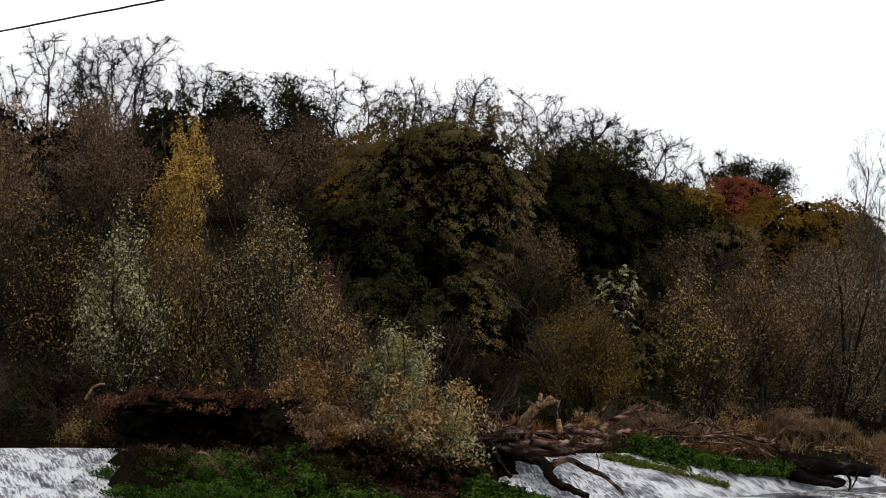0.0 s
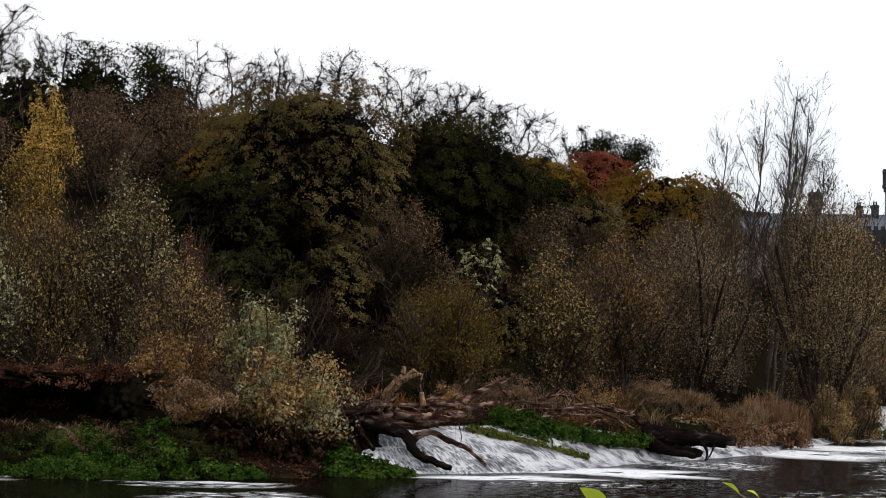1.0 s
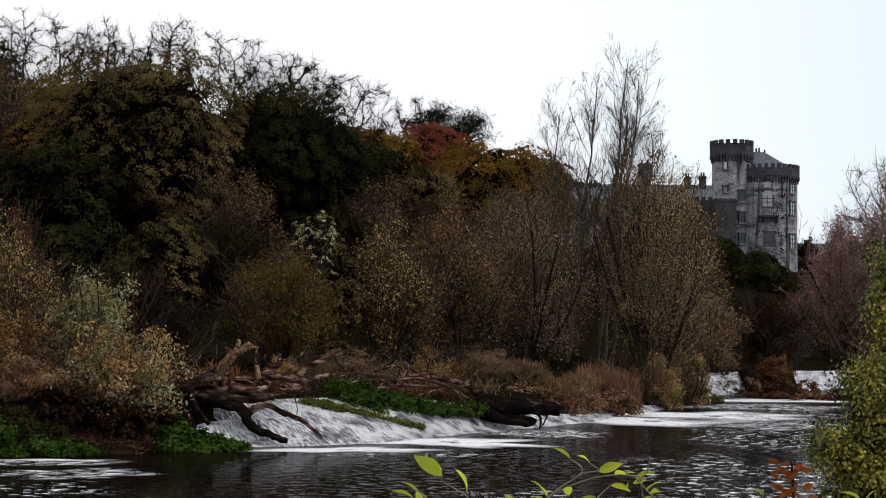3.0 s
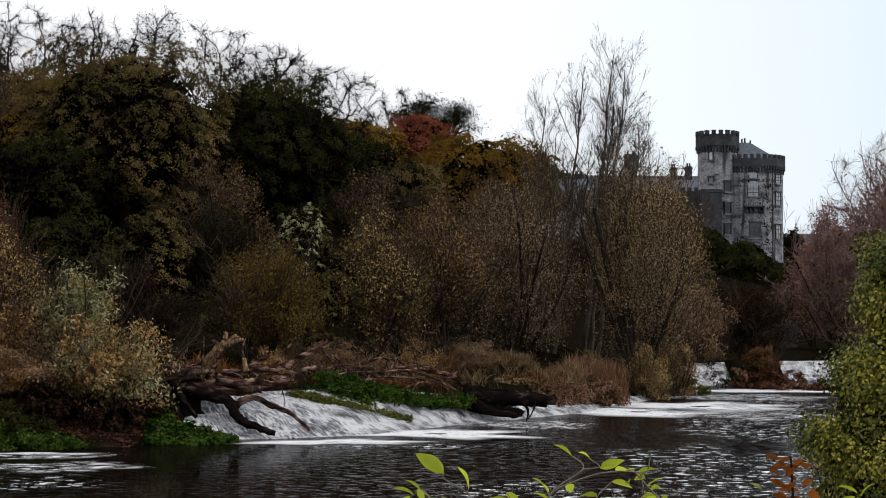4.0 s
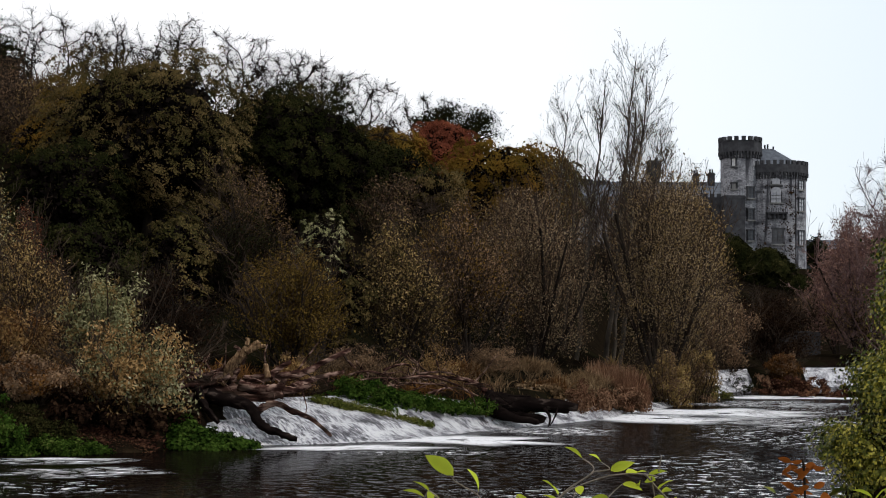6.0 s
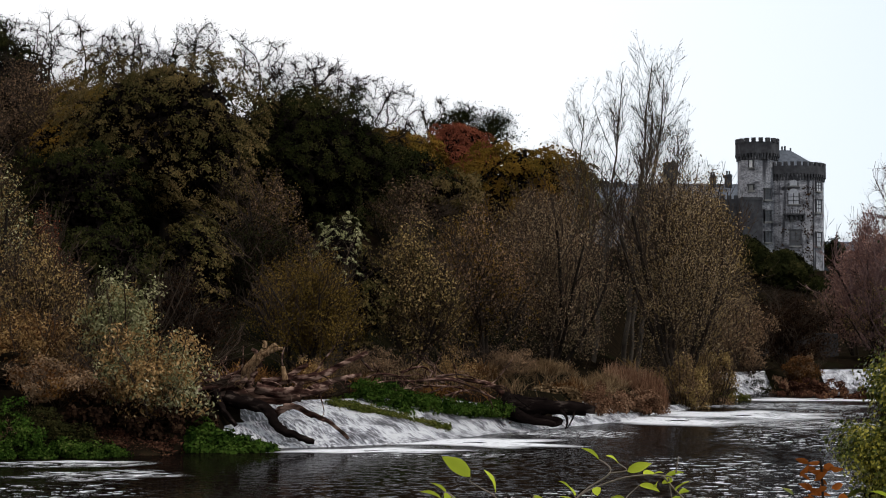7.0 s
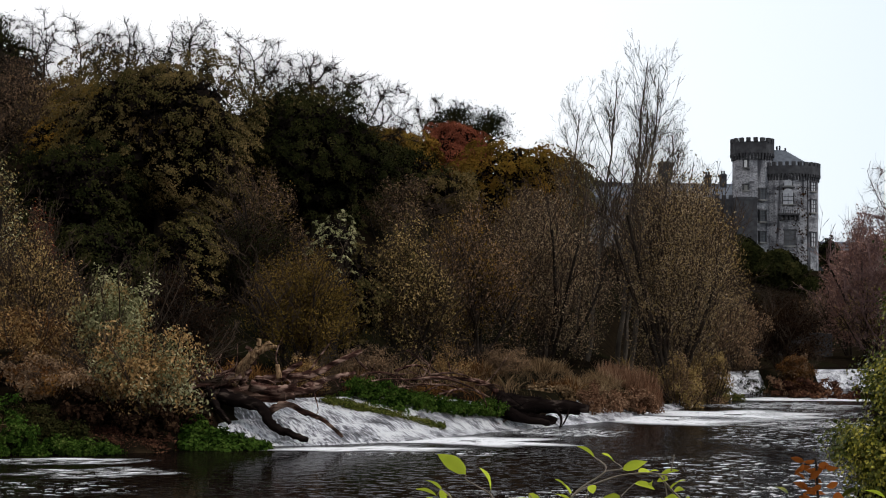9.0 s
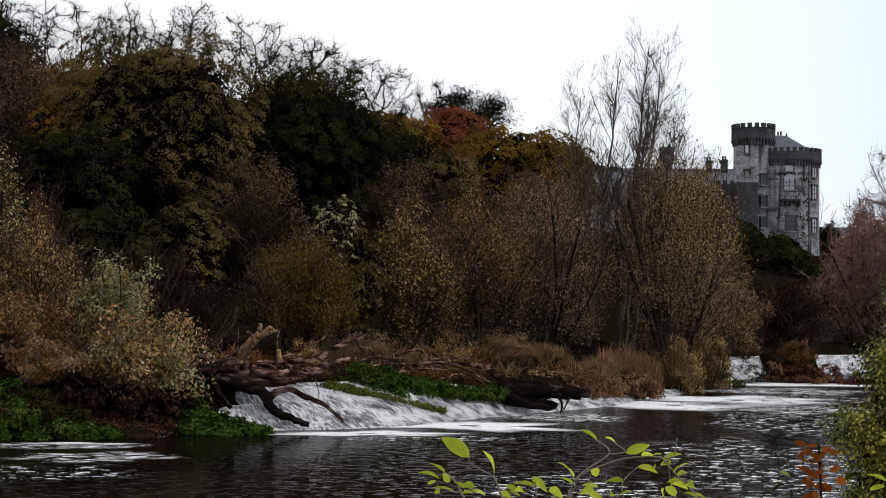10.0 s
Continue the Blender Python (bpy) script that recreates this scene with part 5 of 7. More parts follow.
def window(cx, cy, r, ang, z, w, h, arched=False, mat=BLIND, bars=True):
    """A sash window in a moulded stone surround on a round wall; ang in degrees from straight ahead."""
    a = radians(ang - 90)
    m = pose(cx + r * math.cos(a), cy + r * math.sin(a), z, 0, 0, ang)
    bm = bmesh.new()
    block(bm, -w / 2, w / 2, -0.04, 0.3, 0, h)
    if arched:
        for k in range(8):
            x0, x1 = -w / 2 + w * k / 8, -w / 2 + w * (k + 1) / 8
            xm = (x0 + x1) / 2
            block(bm, x0, x1, -0.04, 0.3, h - 0.01, h + math.sqrt(max(0, (w / 2) ** 2 - xm * xm)))
    bmesh.ops.transform(bm, matrix=m, verts=bm.verts)
    win = castle_part("window", bm, mat, "sash window in a stone surround")
    def sub(name, boxes, material_):
        for bx in boxes:
            b = bmesh.new()
            block(b, *bx)
            bmesh.ops.transform(b, matrix=m, verts=b.verts)
            bmesh.ops.translate(b, verts=b.verts, vec=(0, 0, -14.2))
            part(name, b, material_, win)
    ex = 0.2
    sub("window_frame", [(-w / 2 - ex, -w / 2, -0.14, 0.3, 0, h + 0.02), (w / 2, w / 2 + ex, -0.14, 0.3, 0, h + 0.02), (-w / 2 - ex - 0.1, w / 2 + ex + 0.1, -0.2, 0.3, h + (w / 2 if arched else 0), h + (w / 2 if arched else 0) + 0.24)], STONE_DARK)
    sub("window_sill", [(-w / 2 - ex - 0.1, w / 2 + ex + 0.1, -0.26, 0.3, -0.24, 0.0)], STONE_PALE)
    if bars:
        sub("glazing_bar", [(-0.06, 0.06, -0.09, 0, 0, h)] + [(-w / 2, w / 2, -0.09, 0, h * k / 3 - 0.05, h * k / 3 + 0.05) for k in (1, 2)], STONE_DARK)


window(DX, DY, DR, -10, 27.2, 1.7, 1.9, True)
window(DX, DY, DR, -10, 30.4, 1.3, 0.5, True, bars=False)
window(DX, DY, DR, -7, 20.0, 1.6, 2.6, mat=GLASS)
for zz, hh in ((29.6, 1.5), (25.9, 2.1), (20.0, 2.3)):
    window(DX, DY, DR, 44, zz, 1.3, hh)
for zz, hh in ((28.0, 1.8), (24.2, 1.8), (20.6, 1.7)):
    window(TX, TY, TR, 22, zz, 1.0, hh, mat=GLASS)
window(TX, TY, TR, -28, 33.6, 0.6, 1.3, mat=FRAME_WHITE, bars=False)
window(TX, TY, TR, -28, 29.6, 0.7, 0.9, mat=STONE_PALE, bars=False)
bm = bmesh.new()
block(bm, DX - 2.6, DX + 0.9, DY - DR - 1.0, DY - DR + 0.6, 25.2, 25.5)
for k in range(5):
    block(bm, DX - 2.4 + k * 0.75, DX - 2.15 + k * 0.75, DY - DR - 0.7, DY - DR + 0.6, 24.4, 25.21)
for k in range(12):
    block(bm, DX - 2.55 + k * 0.3, DX - 2.47 + k * 0.3, DY - DR - 0.95, DY - DR - 0.87, 25.49, 26.2)
castle_part("balcony", bm, STONE_DARK, "small stone balcony below the arched window")
bm = bmesh.new()
eaves = [bm.verts.new(p) for p in ((DX - 5.2, DY - 3.4, 33.9), (DX + 3.9, DY - 3.4, 33.9), (DX + 4.4, DY + 5.0, 33.9), (DX - 5.2, DY + 5.0, 33.9))]
ridge = [bm.verts.new(p) for p in ((DX - 5.2, DY + 0.4, 37.2), (DX - 0.4, DY + 0.4, 37.2))]
for f in ((eaves[0], eaves[1], ridge[1], ridge[0]), (eaves[1], eaves[2], ridge[1]), (eaves[2], eaves[3], ridge[0], ridge[1]), (eaves[3], eaves[0], ridge[0])):
    bm.faces.new(f)
castle_part("roof", bm, SLATE, "hipped slate roof behind the parapet")
for k, (hx, hy, hz) in enumerate(((DX - 1.6, DY + 1.5, 38.0), (DX - 1.1, DY + 1.5, 38.1), (DX - 0.3, DY + 0.5, 37.6))):
    bm = bmesh.new()
    tube(bm, hx, hy, 0.16, 35.2, hz, 8)
    castle_part("chimney_pot", bm, STONE_DARK)
bm = bmesh.new()
tube(bm, DX + 2.6, DY - DR + 0.62, 0.09, 15.0, 32.0, 8)
castle_part("drainpipe", bm, STONE_DARK, "dark cast iron drainpipe")
rngc = np.random.default_rng(77)
ivy_n = 600
ia = np.radians(rngc.normal(0, 1, ivy_n) * 7 + rngc.choice([-28, 8, 16, 24], ivy_n, p=[0.2, 0.3, 0.3, 0.2]) - 90)
iz = 14.0 + rngc.uniform(0, 1, ivy_n) ** 1.3 * 16.5
keep = np.sin(ia * 23 + iz * 0.9) + np.sin(iz * 1.7 + ia * 9) > -0.3
ia, iz = ia[keep], iz[keep]
ip = np.stack([DX + (DR + 0.12) * np.cos(ia), DY + (DR + 0.12) * np.sin(ia), iz - 14.2], -1)
iv, iq = leaves(rngc, ip, 0.34, 0.7, 0.2, 0.6, np.stack([np.cos(ia), np.sin(ia), 0.2 + 0 * ia], -1), 0.3)
mesh_part("creeper", mesh_from("creeper", iv, iq, LEAF["dusk"]), castle, "dark withered creeper on the round wall")
bm = bmesh.new()
block(bm, 43.5, 50.5, 289.0, 296.0, 10, 28.2)
for k in range(6):
    block(bm, 43.5 + k * 1.2, 44.2 + k * 1.2, 289.0, 289.5, 28.19, 28.9)
castle_part("stair_wing", bm, STONE_DARK)
bm = bmesh.new()
block(bm, 46.5, 50.1, 285.0, 288.9, 10, 28.3)
block(bm, 46.4, 50.2, 284.9, 285.3, 27.8, 28.1)
castle_part("annex_wall", bm, STONE_DARK, "dark stone annex against the tower")
bm = bmesh.new()
block(bm, 16.0, 52.0, 298.0, 312.0, 8, 29.0)
castle_part("range_wall", bm, STONE)
bm = bmesh.new()
v = [bm.verts.new(p) for p in ((15.6, 297.6, 29.0), (52, 297.6, 29.0), (52, 305, 32.4), (15.6, 305, 32.4), (15.6, 312.4, 29.0), (52, 312.4, 29.0))]
for f in ((0, 1, 2, 3), (3, 2, 5, 4), (0, 3, 4), (1, 5, 2), (0, 4, 5, 1)):
    bm.faces.new([v[i] for i in f])
castle_part("range_roof", bm, SLATE, "long slate roof of the range")
for hx, hz, hw in ((17.5, 33.6, 1.6), (24.3, 32.6, 0.9), (26.8, 32.4, 0.9), (36.5, 36.2, 1.1), (44.4, 33.8, 0.45), (47.2, 34.0, 0.5)):
    bm = bmesh.new()
    block(bm, hx - hw, hx + hw, 303.0, 305.5, 26, hz)
    block(bm, hx - hw - 0.12, hx + hw + 0.12, 302.9, 305.6, hz - 0.5, hz - 0.2)
    castle_part("chimney", bm, STONE_DARK)
    for k in range(2):
        bm = bmesh.new()
        tube(bm, hx - hw * 0.45 + k * hw * 0.9, 304.2, 0.17, hz - 0.01, hz + 0.7, 8)
        castle_part("chimney_pot", bm, STONE_DARK)


# ------------------------------------------------------------------ details
def log_mesh(name, line, r0, r1, mat, seed, sides=12, rough=0.2, steps=6):
    """A crooked, knotted length of wood along a line."""
    rng = np.random.default_rng(seed)
    pts = np.array(line, float)
    t = np.linspace(0, len(pts) - 1, (len(pts) - 1) * steps + 1)
    k = np.minimum(t.astype(int), len(pts) - 2)
    f = (t - k)[:, None]
    before, after = pts[np.maximum(k - 1, 0)], pts[np.minimum(k + 2, len(pts) - 1)]
    a, b = pts[k], pts[k + 1]
    c = 0.5 * (2 * a + (b - before) * f + (2 * before - 5 * a + 4 * b - after) * f ** 2 + (3 * a - before - 3 * b + after) * f ** 3)
    c[1:-1] += rng.normal(0, 0.07 * min(r0, 0.3), (len(c) - 2, 3))
    d = unit(np.gradient(c, axis=0))
    ref = np.where(np.abs(d[:, 2:3]) > 0.9, np.array([[1.0, 0, 0]]), np.array([[0, 0, 1.0]]))
    s1 = unit(np.cross(d, ref))
    s2 = np.cross(d, s1)
    ang = np.arange(sides) * 2 * np.pi / sides
    r = np.linspace(r0, r1, len(c))[:, None] * (1 + rng.normal(0, rough * 0.3, (len(c), sides)) + rng.normal(0, 0.16, sides)[None] + rng.normal(0, 0.03, len(c))[:, None] + 0.16 * np.sin(ang * 3 + seed)[None])
    v = c[:, None] + r[:, :, None] * (s1[:, None] * np.cos(ang)[None, :, None] + s2[:, None] * np.sin(ang)[None, :, None])
    n = len(c)
    i = np.arange(n - 1)[:, None] * sides
    j = np.arange(sides)[None]
    q = np.stack([i + j, i + (j + 1) % sides, i + sides + (j + 1) % sides, i + sides + j], -1).reshape(-1, 4)
    v = np.concatenate([v.reshape(-1, 3), c[:1], c[-1:]])
    e0, e1 = n * sides, n * sides + 1
    jj = np.arange(0, sides, 2)
    caps = [(int(k2 + 2) % sides, int(k2 + 1), int(k2), e0) for k2 in jj] + [((n - 1) * sides + int(k2), (n - 1) * sides + int(k2 + 1), (n - 1) * sides + int(k2 + 2) % sides, e1) for k2 in jj]
    return mesh_from(name, v, np.concatenate([q, np.array(caps)]), mat, True)


def group_thing(name, label, category):
    e = new(name)
    e.empty_display_size = 0.3
    return tagged(e, label, category)


fallen = group_thing("fallen_tree", "weathered fallen tree with roots stranded on the weir", "driftwood")
mesh_part("trunk", log_mesh("trunk", [(-10.01, 60.50, 2.14), (-9.21, 60.67, 1.89), (-7.98, 60.83, 1.75), (-6.23, 61.00, 1.75)], 0.39, 0.234, DRIFT, 100, rough=0.6), fallen)
mesh_part("root", log_mesh("root", [(-9.60, 60.30, 2.10), (-8.97, 60.45, 2.18), (-8.26, 60.60, 2.51)], 0.208, 0.26, DRIFT, 101), fallen)
mesh_part("broken_limb", log_mesh("broken_limb", [(-8.55, 60.60, 2.1), (-8.15, 60.5, 2.75), (-7.7, 60.4, 3.2), (-7.4, 60.35, 3.38), (-7.12, 60.30, 3.66)], 0.221, 0.078, BROKEN, 102, rough=0.6), fallen)
mesh_part("broken_limb", log_mesh("broken_limb", [(-8.27, 60.80, 2.17), (-7.94, 60.80, 2.71), (-7.69, 60.80, 3.13), (-8.06, 60.80, 3.48)], 0.182, 0.065, DRIFT, 103, rough=0.5), fallen)
mesh_part("broken_limb", log_mesh("broken_limb", [(-7.75, 60.35, 3.1), (-7.5, 60.3, 3.62), (-7.55, 60.3, 3.78)], 0.117, 0.039, BROKEN, 118, 8), fallen)
mesh_part("broken_limb", log_mesh("broken_limb", [(-7.5, 60.35, 3.3), (-7.15, 60.3, 3.45), (-6.85, 60.3, 3.5)], 0.117, 0.039, BROKEN, 119, 8), fallen)
mesh_part("limb", log_mesh("limb", [(-7.78, 60.10, 2.15), (-7.06, 60.07, 1.95), (-6.44, 60.03, 2.03), (-6.11, 60.00, 2.24)], 0.195, 0.104, DRIFT, 104, rough=0.5), fallen)
mesh_part("limb", log_mesh("limb", [(-6.21, 60.20, 1.86), (-5.60, 60.20, 1.94), (-5.18, 60.20, 2.11)], 0.156, 0.065, DRIFT, 105), fallen)
mesh_part("limb", log_mesh("limb", [(-7.74, 61.40, 2.20), (-6.82, 61.55, 2.32), (-5.67, 61.70, 2.48), (-4.86, 61.85, 2.88), (-3.86, 62.00, 3.36)], 0.182, 0.078, DRIFT, 106), fallen)
mesh_part("limb", log_mesh("limb", [(-6.88, 61.20, 2.33), (-6.94, 61.20, 2.83)], 0.117, 0.078, BROKEN, 107), fallen)
mesh_part("limb", log_mesh("limb", [(-6.83, 61.30, 2.32), (-6.42, 61.35, 2.70), (-6.04, 61.40, 2.91)], 0.117, 0.065, DRIFT, 108), fallen)
mesh_part("limb", log_mesh("limb", [(-8.93, 60.20, 1.70), (-8.07, 59.92, 1.50), (-7.32, 59.64, 1.31), (-6.96, 59.36, 0.75), (-6.32, 59.08, 0.45), (-5.55, 58.80, 0.22)], 0.26, 0.091, DRIFT_DARK, 109, rough=0.5), fallen)
mesh_part("limb", log_mesh("limb", [(-7.19, 59.80, 1.02), (-6.76, 59.62, 1.35), (-6.28, 59.44, 1.44), (-5.65, 59.26, 1.16), (-5.03, 59.08, 0.93), (-4.31, 58.90, 0.34)], 0.111, 0.0455, DRIFT, 110, rough=0.5), fallen)
mesh_part("limb", log_mesh("limb", [(-9.31, 60.00, 1.95), (-8.94, 59.60, 1.35), (-8.38, 59.20, 0.76)], 0.169, 0.065, DRIFT_DARK, 111, rough=0.5), fallen)
mesh_part("limb", log_mesh("limb", [(-5.97, 61.50, 2.00), (-5.19, 62.25, 2.30), (-4.18, 63.00, 2.54)], 0.13, 0.052, DRIFT, 112), fallen)

for k, (tx, tz) in enumerate(((-9.9, 2.62), (-9.75, 2.34), (-9.95, 1.95), (-9.6, 2.85), (-9.5, 1.6))):
    mesh_part("root", log_mesh("root", [(-8.9, 60.35, 2.15), ((tx - 8.9) / 2, 60.2, (tz + 2.15) / 2 + 0.06), (tx, 60.0, tz)], 0.13, 0.035, DRIFT, 113 + k, 8), fallen)

stranded = group_thing("stranded_log", "dark wet log lying across the weir", "driftwood")
mesh_part("trunk", log_mesh("trunk", [(1.32, 71.60, 1.26), (2.34, 71.27, 0.88), (3.54, 70.93, 1.04), (5.3, 70.60, 0.9)], 0.38, 0.15, DRIFT_DARK, 130), stranded)
# two dark lengths added to stand in for the shaded hollow under the log
mesh_part("trunk", log_mesh("trunk", [(1.45, 71.9, 1.2), (2.6, 71.6, 0.98), (3.8, 71.4, 0.95), (4.9, 71.2, 0.88)], 0.36, 0.24, DRIFT_DARK, 135, rough=0.5), stranded)
mesh_part("limb", log_mesh("limb", [(1.3, 71.6, 0.75), (2.1, 71.3, 0.62), (3.0, 71.0, 0.5), (3.9, 70.8, 0.35)], 0.34, 0.16, DRIFT_DARK, 136, rough=0.5), stranded)
mesh_part("limb", log_mesh("limb", [(1.61, 71.20, 1.08), (2.32, 70.60, 0.50), (3.59, 70.00, 0.29)], 0.24, 0.10, DRIFT_DARK, 131), stranded)
mesh_part("limb", log_mesh("limb", [(3.88, 70.60, 0.86), (4.11, 70.30, 0.52), (4.02, 70.00, 0.12)], 0.07, 0.03, DRIFT_DARK, 132), stranded)
mesh_part("limb", log_mesh("limb", [(4.44, 70.60, 0.86), (4.32, 70.30, 0.54), (4.09, 70.00, 0.17)], 0.05, 0.02, DRIFT_DARK, 133), stranded)
mesh_part("limb", log_mesh("limb", [(1.42, 71.60, 1.21), (1.24, 71.40, 1.68), (0.39, 71.20, 2.05), (-1.43, 71.00, 2.16)], 0.12, 0.05, DRIFT, 134), stranded)

brush = group_thing("brush_pile", "pile of dead brown branches caught on the weir", "driftwood")
mesh_part("branch", log_mesh("branch", [(-4.49, 67.00, 2.17), (-3.77, 67.33, 2.44), (-2.87, 67.67, 2.33), (-1.95, 68.00, 1.79)], 0.043, 0.02, DRIFT, 150, 6, rough=0.5), brush)
mesh_part("branch", log_mesh("branch", [(-4.24, 67.40, 1.93), (-3.34, 67.95, 2.14), (-2.20, 68.50, 2.13)], 0.056, 0.02, DRIFT, 151, 6, rough=0.5), brush)
mesh_part("branch", log_mesh("branch", [(-2.18, 67.80, 2.15), (-1.03, 68.20, 2.23), (0.14, 68.60, 1.89), (0.90, 69.00, 1.41)], 0.068, 0.02, DRIFT, 152, 6, rough=0.5), brush)
mesh_part("branch", log_mesh("branch", [(-1.96, 68.20, 1.95), (-0.56, 68.85, 1.88), (0.38, 69.50, 1.43)], 0.043, 0.02, DRIFT, 153, 6, rough=0.5), brush)
mesh_part("branch", log_mesh("branch", [(-1.50, 68.60, 2.31), (-0.33, 69.30, 2.39), (0.74, 70.00, 1.97)], 0.056, 0.02, DRIFT, 154, 6, rough=0.5), brush)
mesh_part("branch", log_mesh("branch", [(-2.92, 69.00, 2.47), (-2.00, 69.75, 2.69), (-1.18, 70.50, 2.07)], 0.068, 0.02, DRIFT, 155, 6, rough=0.5), brush)
mesh_part("branch", log_mesh("branch", [(-3.42, 69.40, 1.63), (-2.02, 70.20, 1.84), (-0.34, 71.00, 1.48)], 0.043, 0.02, DRIFT, 156, 6, rough=0.5), brush)
mesh_part("branch", log_mesh("branch", [(-1.05, 69.80, 1.50), (0.14, 70.65, 1.71), (1.61, 71.50, 1.07)], 0.056, 0.02, DRIFT, 157, 6, rough=0.5), brush)
mesh_part("branch", log_mesh("branch", [(-4.17, 70.20, 2.51), (-4.71, 71.10, 3.03), (-4.90, 72.00, 3.38)], 0.068, 0.02, DRIFT, 158, 6, rough=0.5), brush)
mesh_part("branch", log_mesh("branch", [(-0.70, 70.60, 2.79), (-0.59, 71.55, 2.29), (-0.47, 72.50, 1.65)], 0.043, 0.02, DRIFT, 159, 6, rough=0.5), brush)



def tangle(parent, count, x, y, z, long, seed, mat):
    """Thin crooked dead branches caught every which way."""
    rng = np.random.default_rng(seed)
    for k in range(count):
        b = np.array([rng.uniform(*x), rng.uniform(*y), rng.uniform(*z)])
        d = unit(np.array([rng.normal(0, 1), rng.normal(0, 0.5), rng.normal(0.25, 0.4)]))
        ln = rng.uniform(*long)
        m = b + d * ln * 0.5 + rng.normal(0, 0.1 * ln, 3)
        mesh_part("branch", log_mesh("branch", [tuple(b), tuple(m), tuple(b + d * ln + rng.normal(0, 0.08 * ln, 3))], rng.uniform(0.022, 0.045), 0.012, mat, seed + k, 5, 0.3, 4), parent)


tangle(fallen, 16, (-9.6, -7.6), (60.0, 60.9), (1.9, 2.7), (0.5, 1.3), 500, DRIFT)
tangle(fallen, 14, (-7.4, -4.4), (61.0, 62.2), (1.9, 2.6), (0.6, 1.5), 530, DRIFT)
tangle(brush, 30, (-4.2, 1.0), (68.0, 71.5), (1.7, 2.5), (0.7, 1.9), 560, DRIFT)
tangle(stranded, 8, (1.2, 3.4), (70.6, 71.6), (0.9, 1.5), (0.5, 1.2), 600, DRIFT_DARK)

roots = group_thing("root_mass", "dark upturned root mass of a fallen tree on the islet", "driftwood")

mesh_part("root", log_mesh("root", [(-23.65, 57.50, 3.49), (-23.15, 57.60, 3.61), (-21.64, 57.70, 3.09), (-20.16, 57.80, 3.13)], 0.05, 0.10, DRIFT_DARK, 170, 8), roots)
mesh_part("root", log_mesh("root", [(-23.96, 57.50, 3.11), (-23.63, 57.60, 3.61), (-23.30, 57.70, 3.71)], 0.06, 0.05, BROKEN, 171, 8), roots)
mesh_part("root", log_mesh("root", [(-20.05, 57.50, 3.14), (-18.82, 57.60, 3.42), (-18.09, 57.70, 3.19), (-17.79, 57.80, 2.73)], 0.10, 0.05, DRIFT_DARK, 172, 8), roots)
mesh_part("root", log_mesh("root", [(-18.16, 57.50, 3.84), (-18.22, 57.60, 3.33), (-18.30, 57.70, 2.92)], 0.07, 0.09, DRIFT_DARK, 173, 8), roots)
mesh_part("root", log_mesh("root", [(-20.50, 57.50, 0.97), (-20.22, 57.60, 1.24), (-19.88, 57.70, 1.51)], 0.05, 0.03, BROKEN, 174, 8), roots)
mesh_part("root", log_mesh("root", [(-22.86, 57.50, 2.89), (-21.99, 57.60, 2.10), (-21.77, 57.70, 1.28)], 0.12, 0.06, DRIFT_DARK, 175, 8), roots)
mesh_part("root", log_mesh("root", [(-17.91, 57.50, 2.83), (-17.39, 57.60, 2.24), (-17.28, 57.70, 1.43)], 0.12, 0.06, DRIFT_DARK, 176, 8), roots)


def lump(name, x, y, z, rx, ry, rz, seed, mat, parent, bump_h=0.3):
    """A knobbly mass of earth and root."""
    bm = bmesh.new()
    bmesh.ops.create_icosphere(bm, subdivisions=5, radius=1.0)
    for v in bm.verts:
        n = noise.fractal(v.co * 2.6 + Vector((seed, seed, 0)), 0.7, 2.1, 6)
        v.co = Vector((v.co.x * rx, v.co.y * ry, v.co.z * rz)) * (1 + bump_h * n) + Vector((x, y, z))
    for f in bm.faces:
        f.smooth = True
    return part(name, bm, mat, parent)


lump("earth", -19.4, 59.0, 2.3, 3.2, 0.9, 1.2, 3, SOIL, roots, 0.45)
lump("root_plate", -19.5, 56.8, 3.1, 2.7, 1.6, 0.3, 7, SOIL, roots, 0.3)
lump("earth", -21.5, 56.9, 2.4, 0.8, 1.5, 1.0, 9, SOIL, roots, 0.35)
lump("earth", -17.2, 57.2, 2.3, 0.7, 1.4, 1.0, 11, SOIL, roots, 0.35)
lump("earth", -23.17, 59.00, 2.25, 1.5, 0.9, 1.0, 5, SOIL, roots)


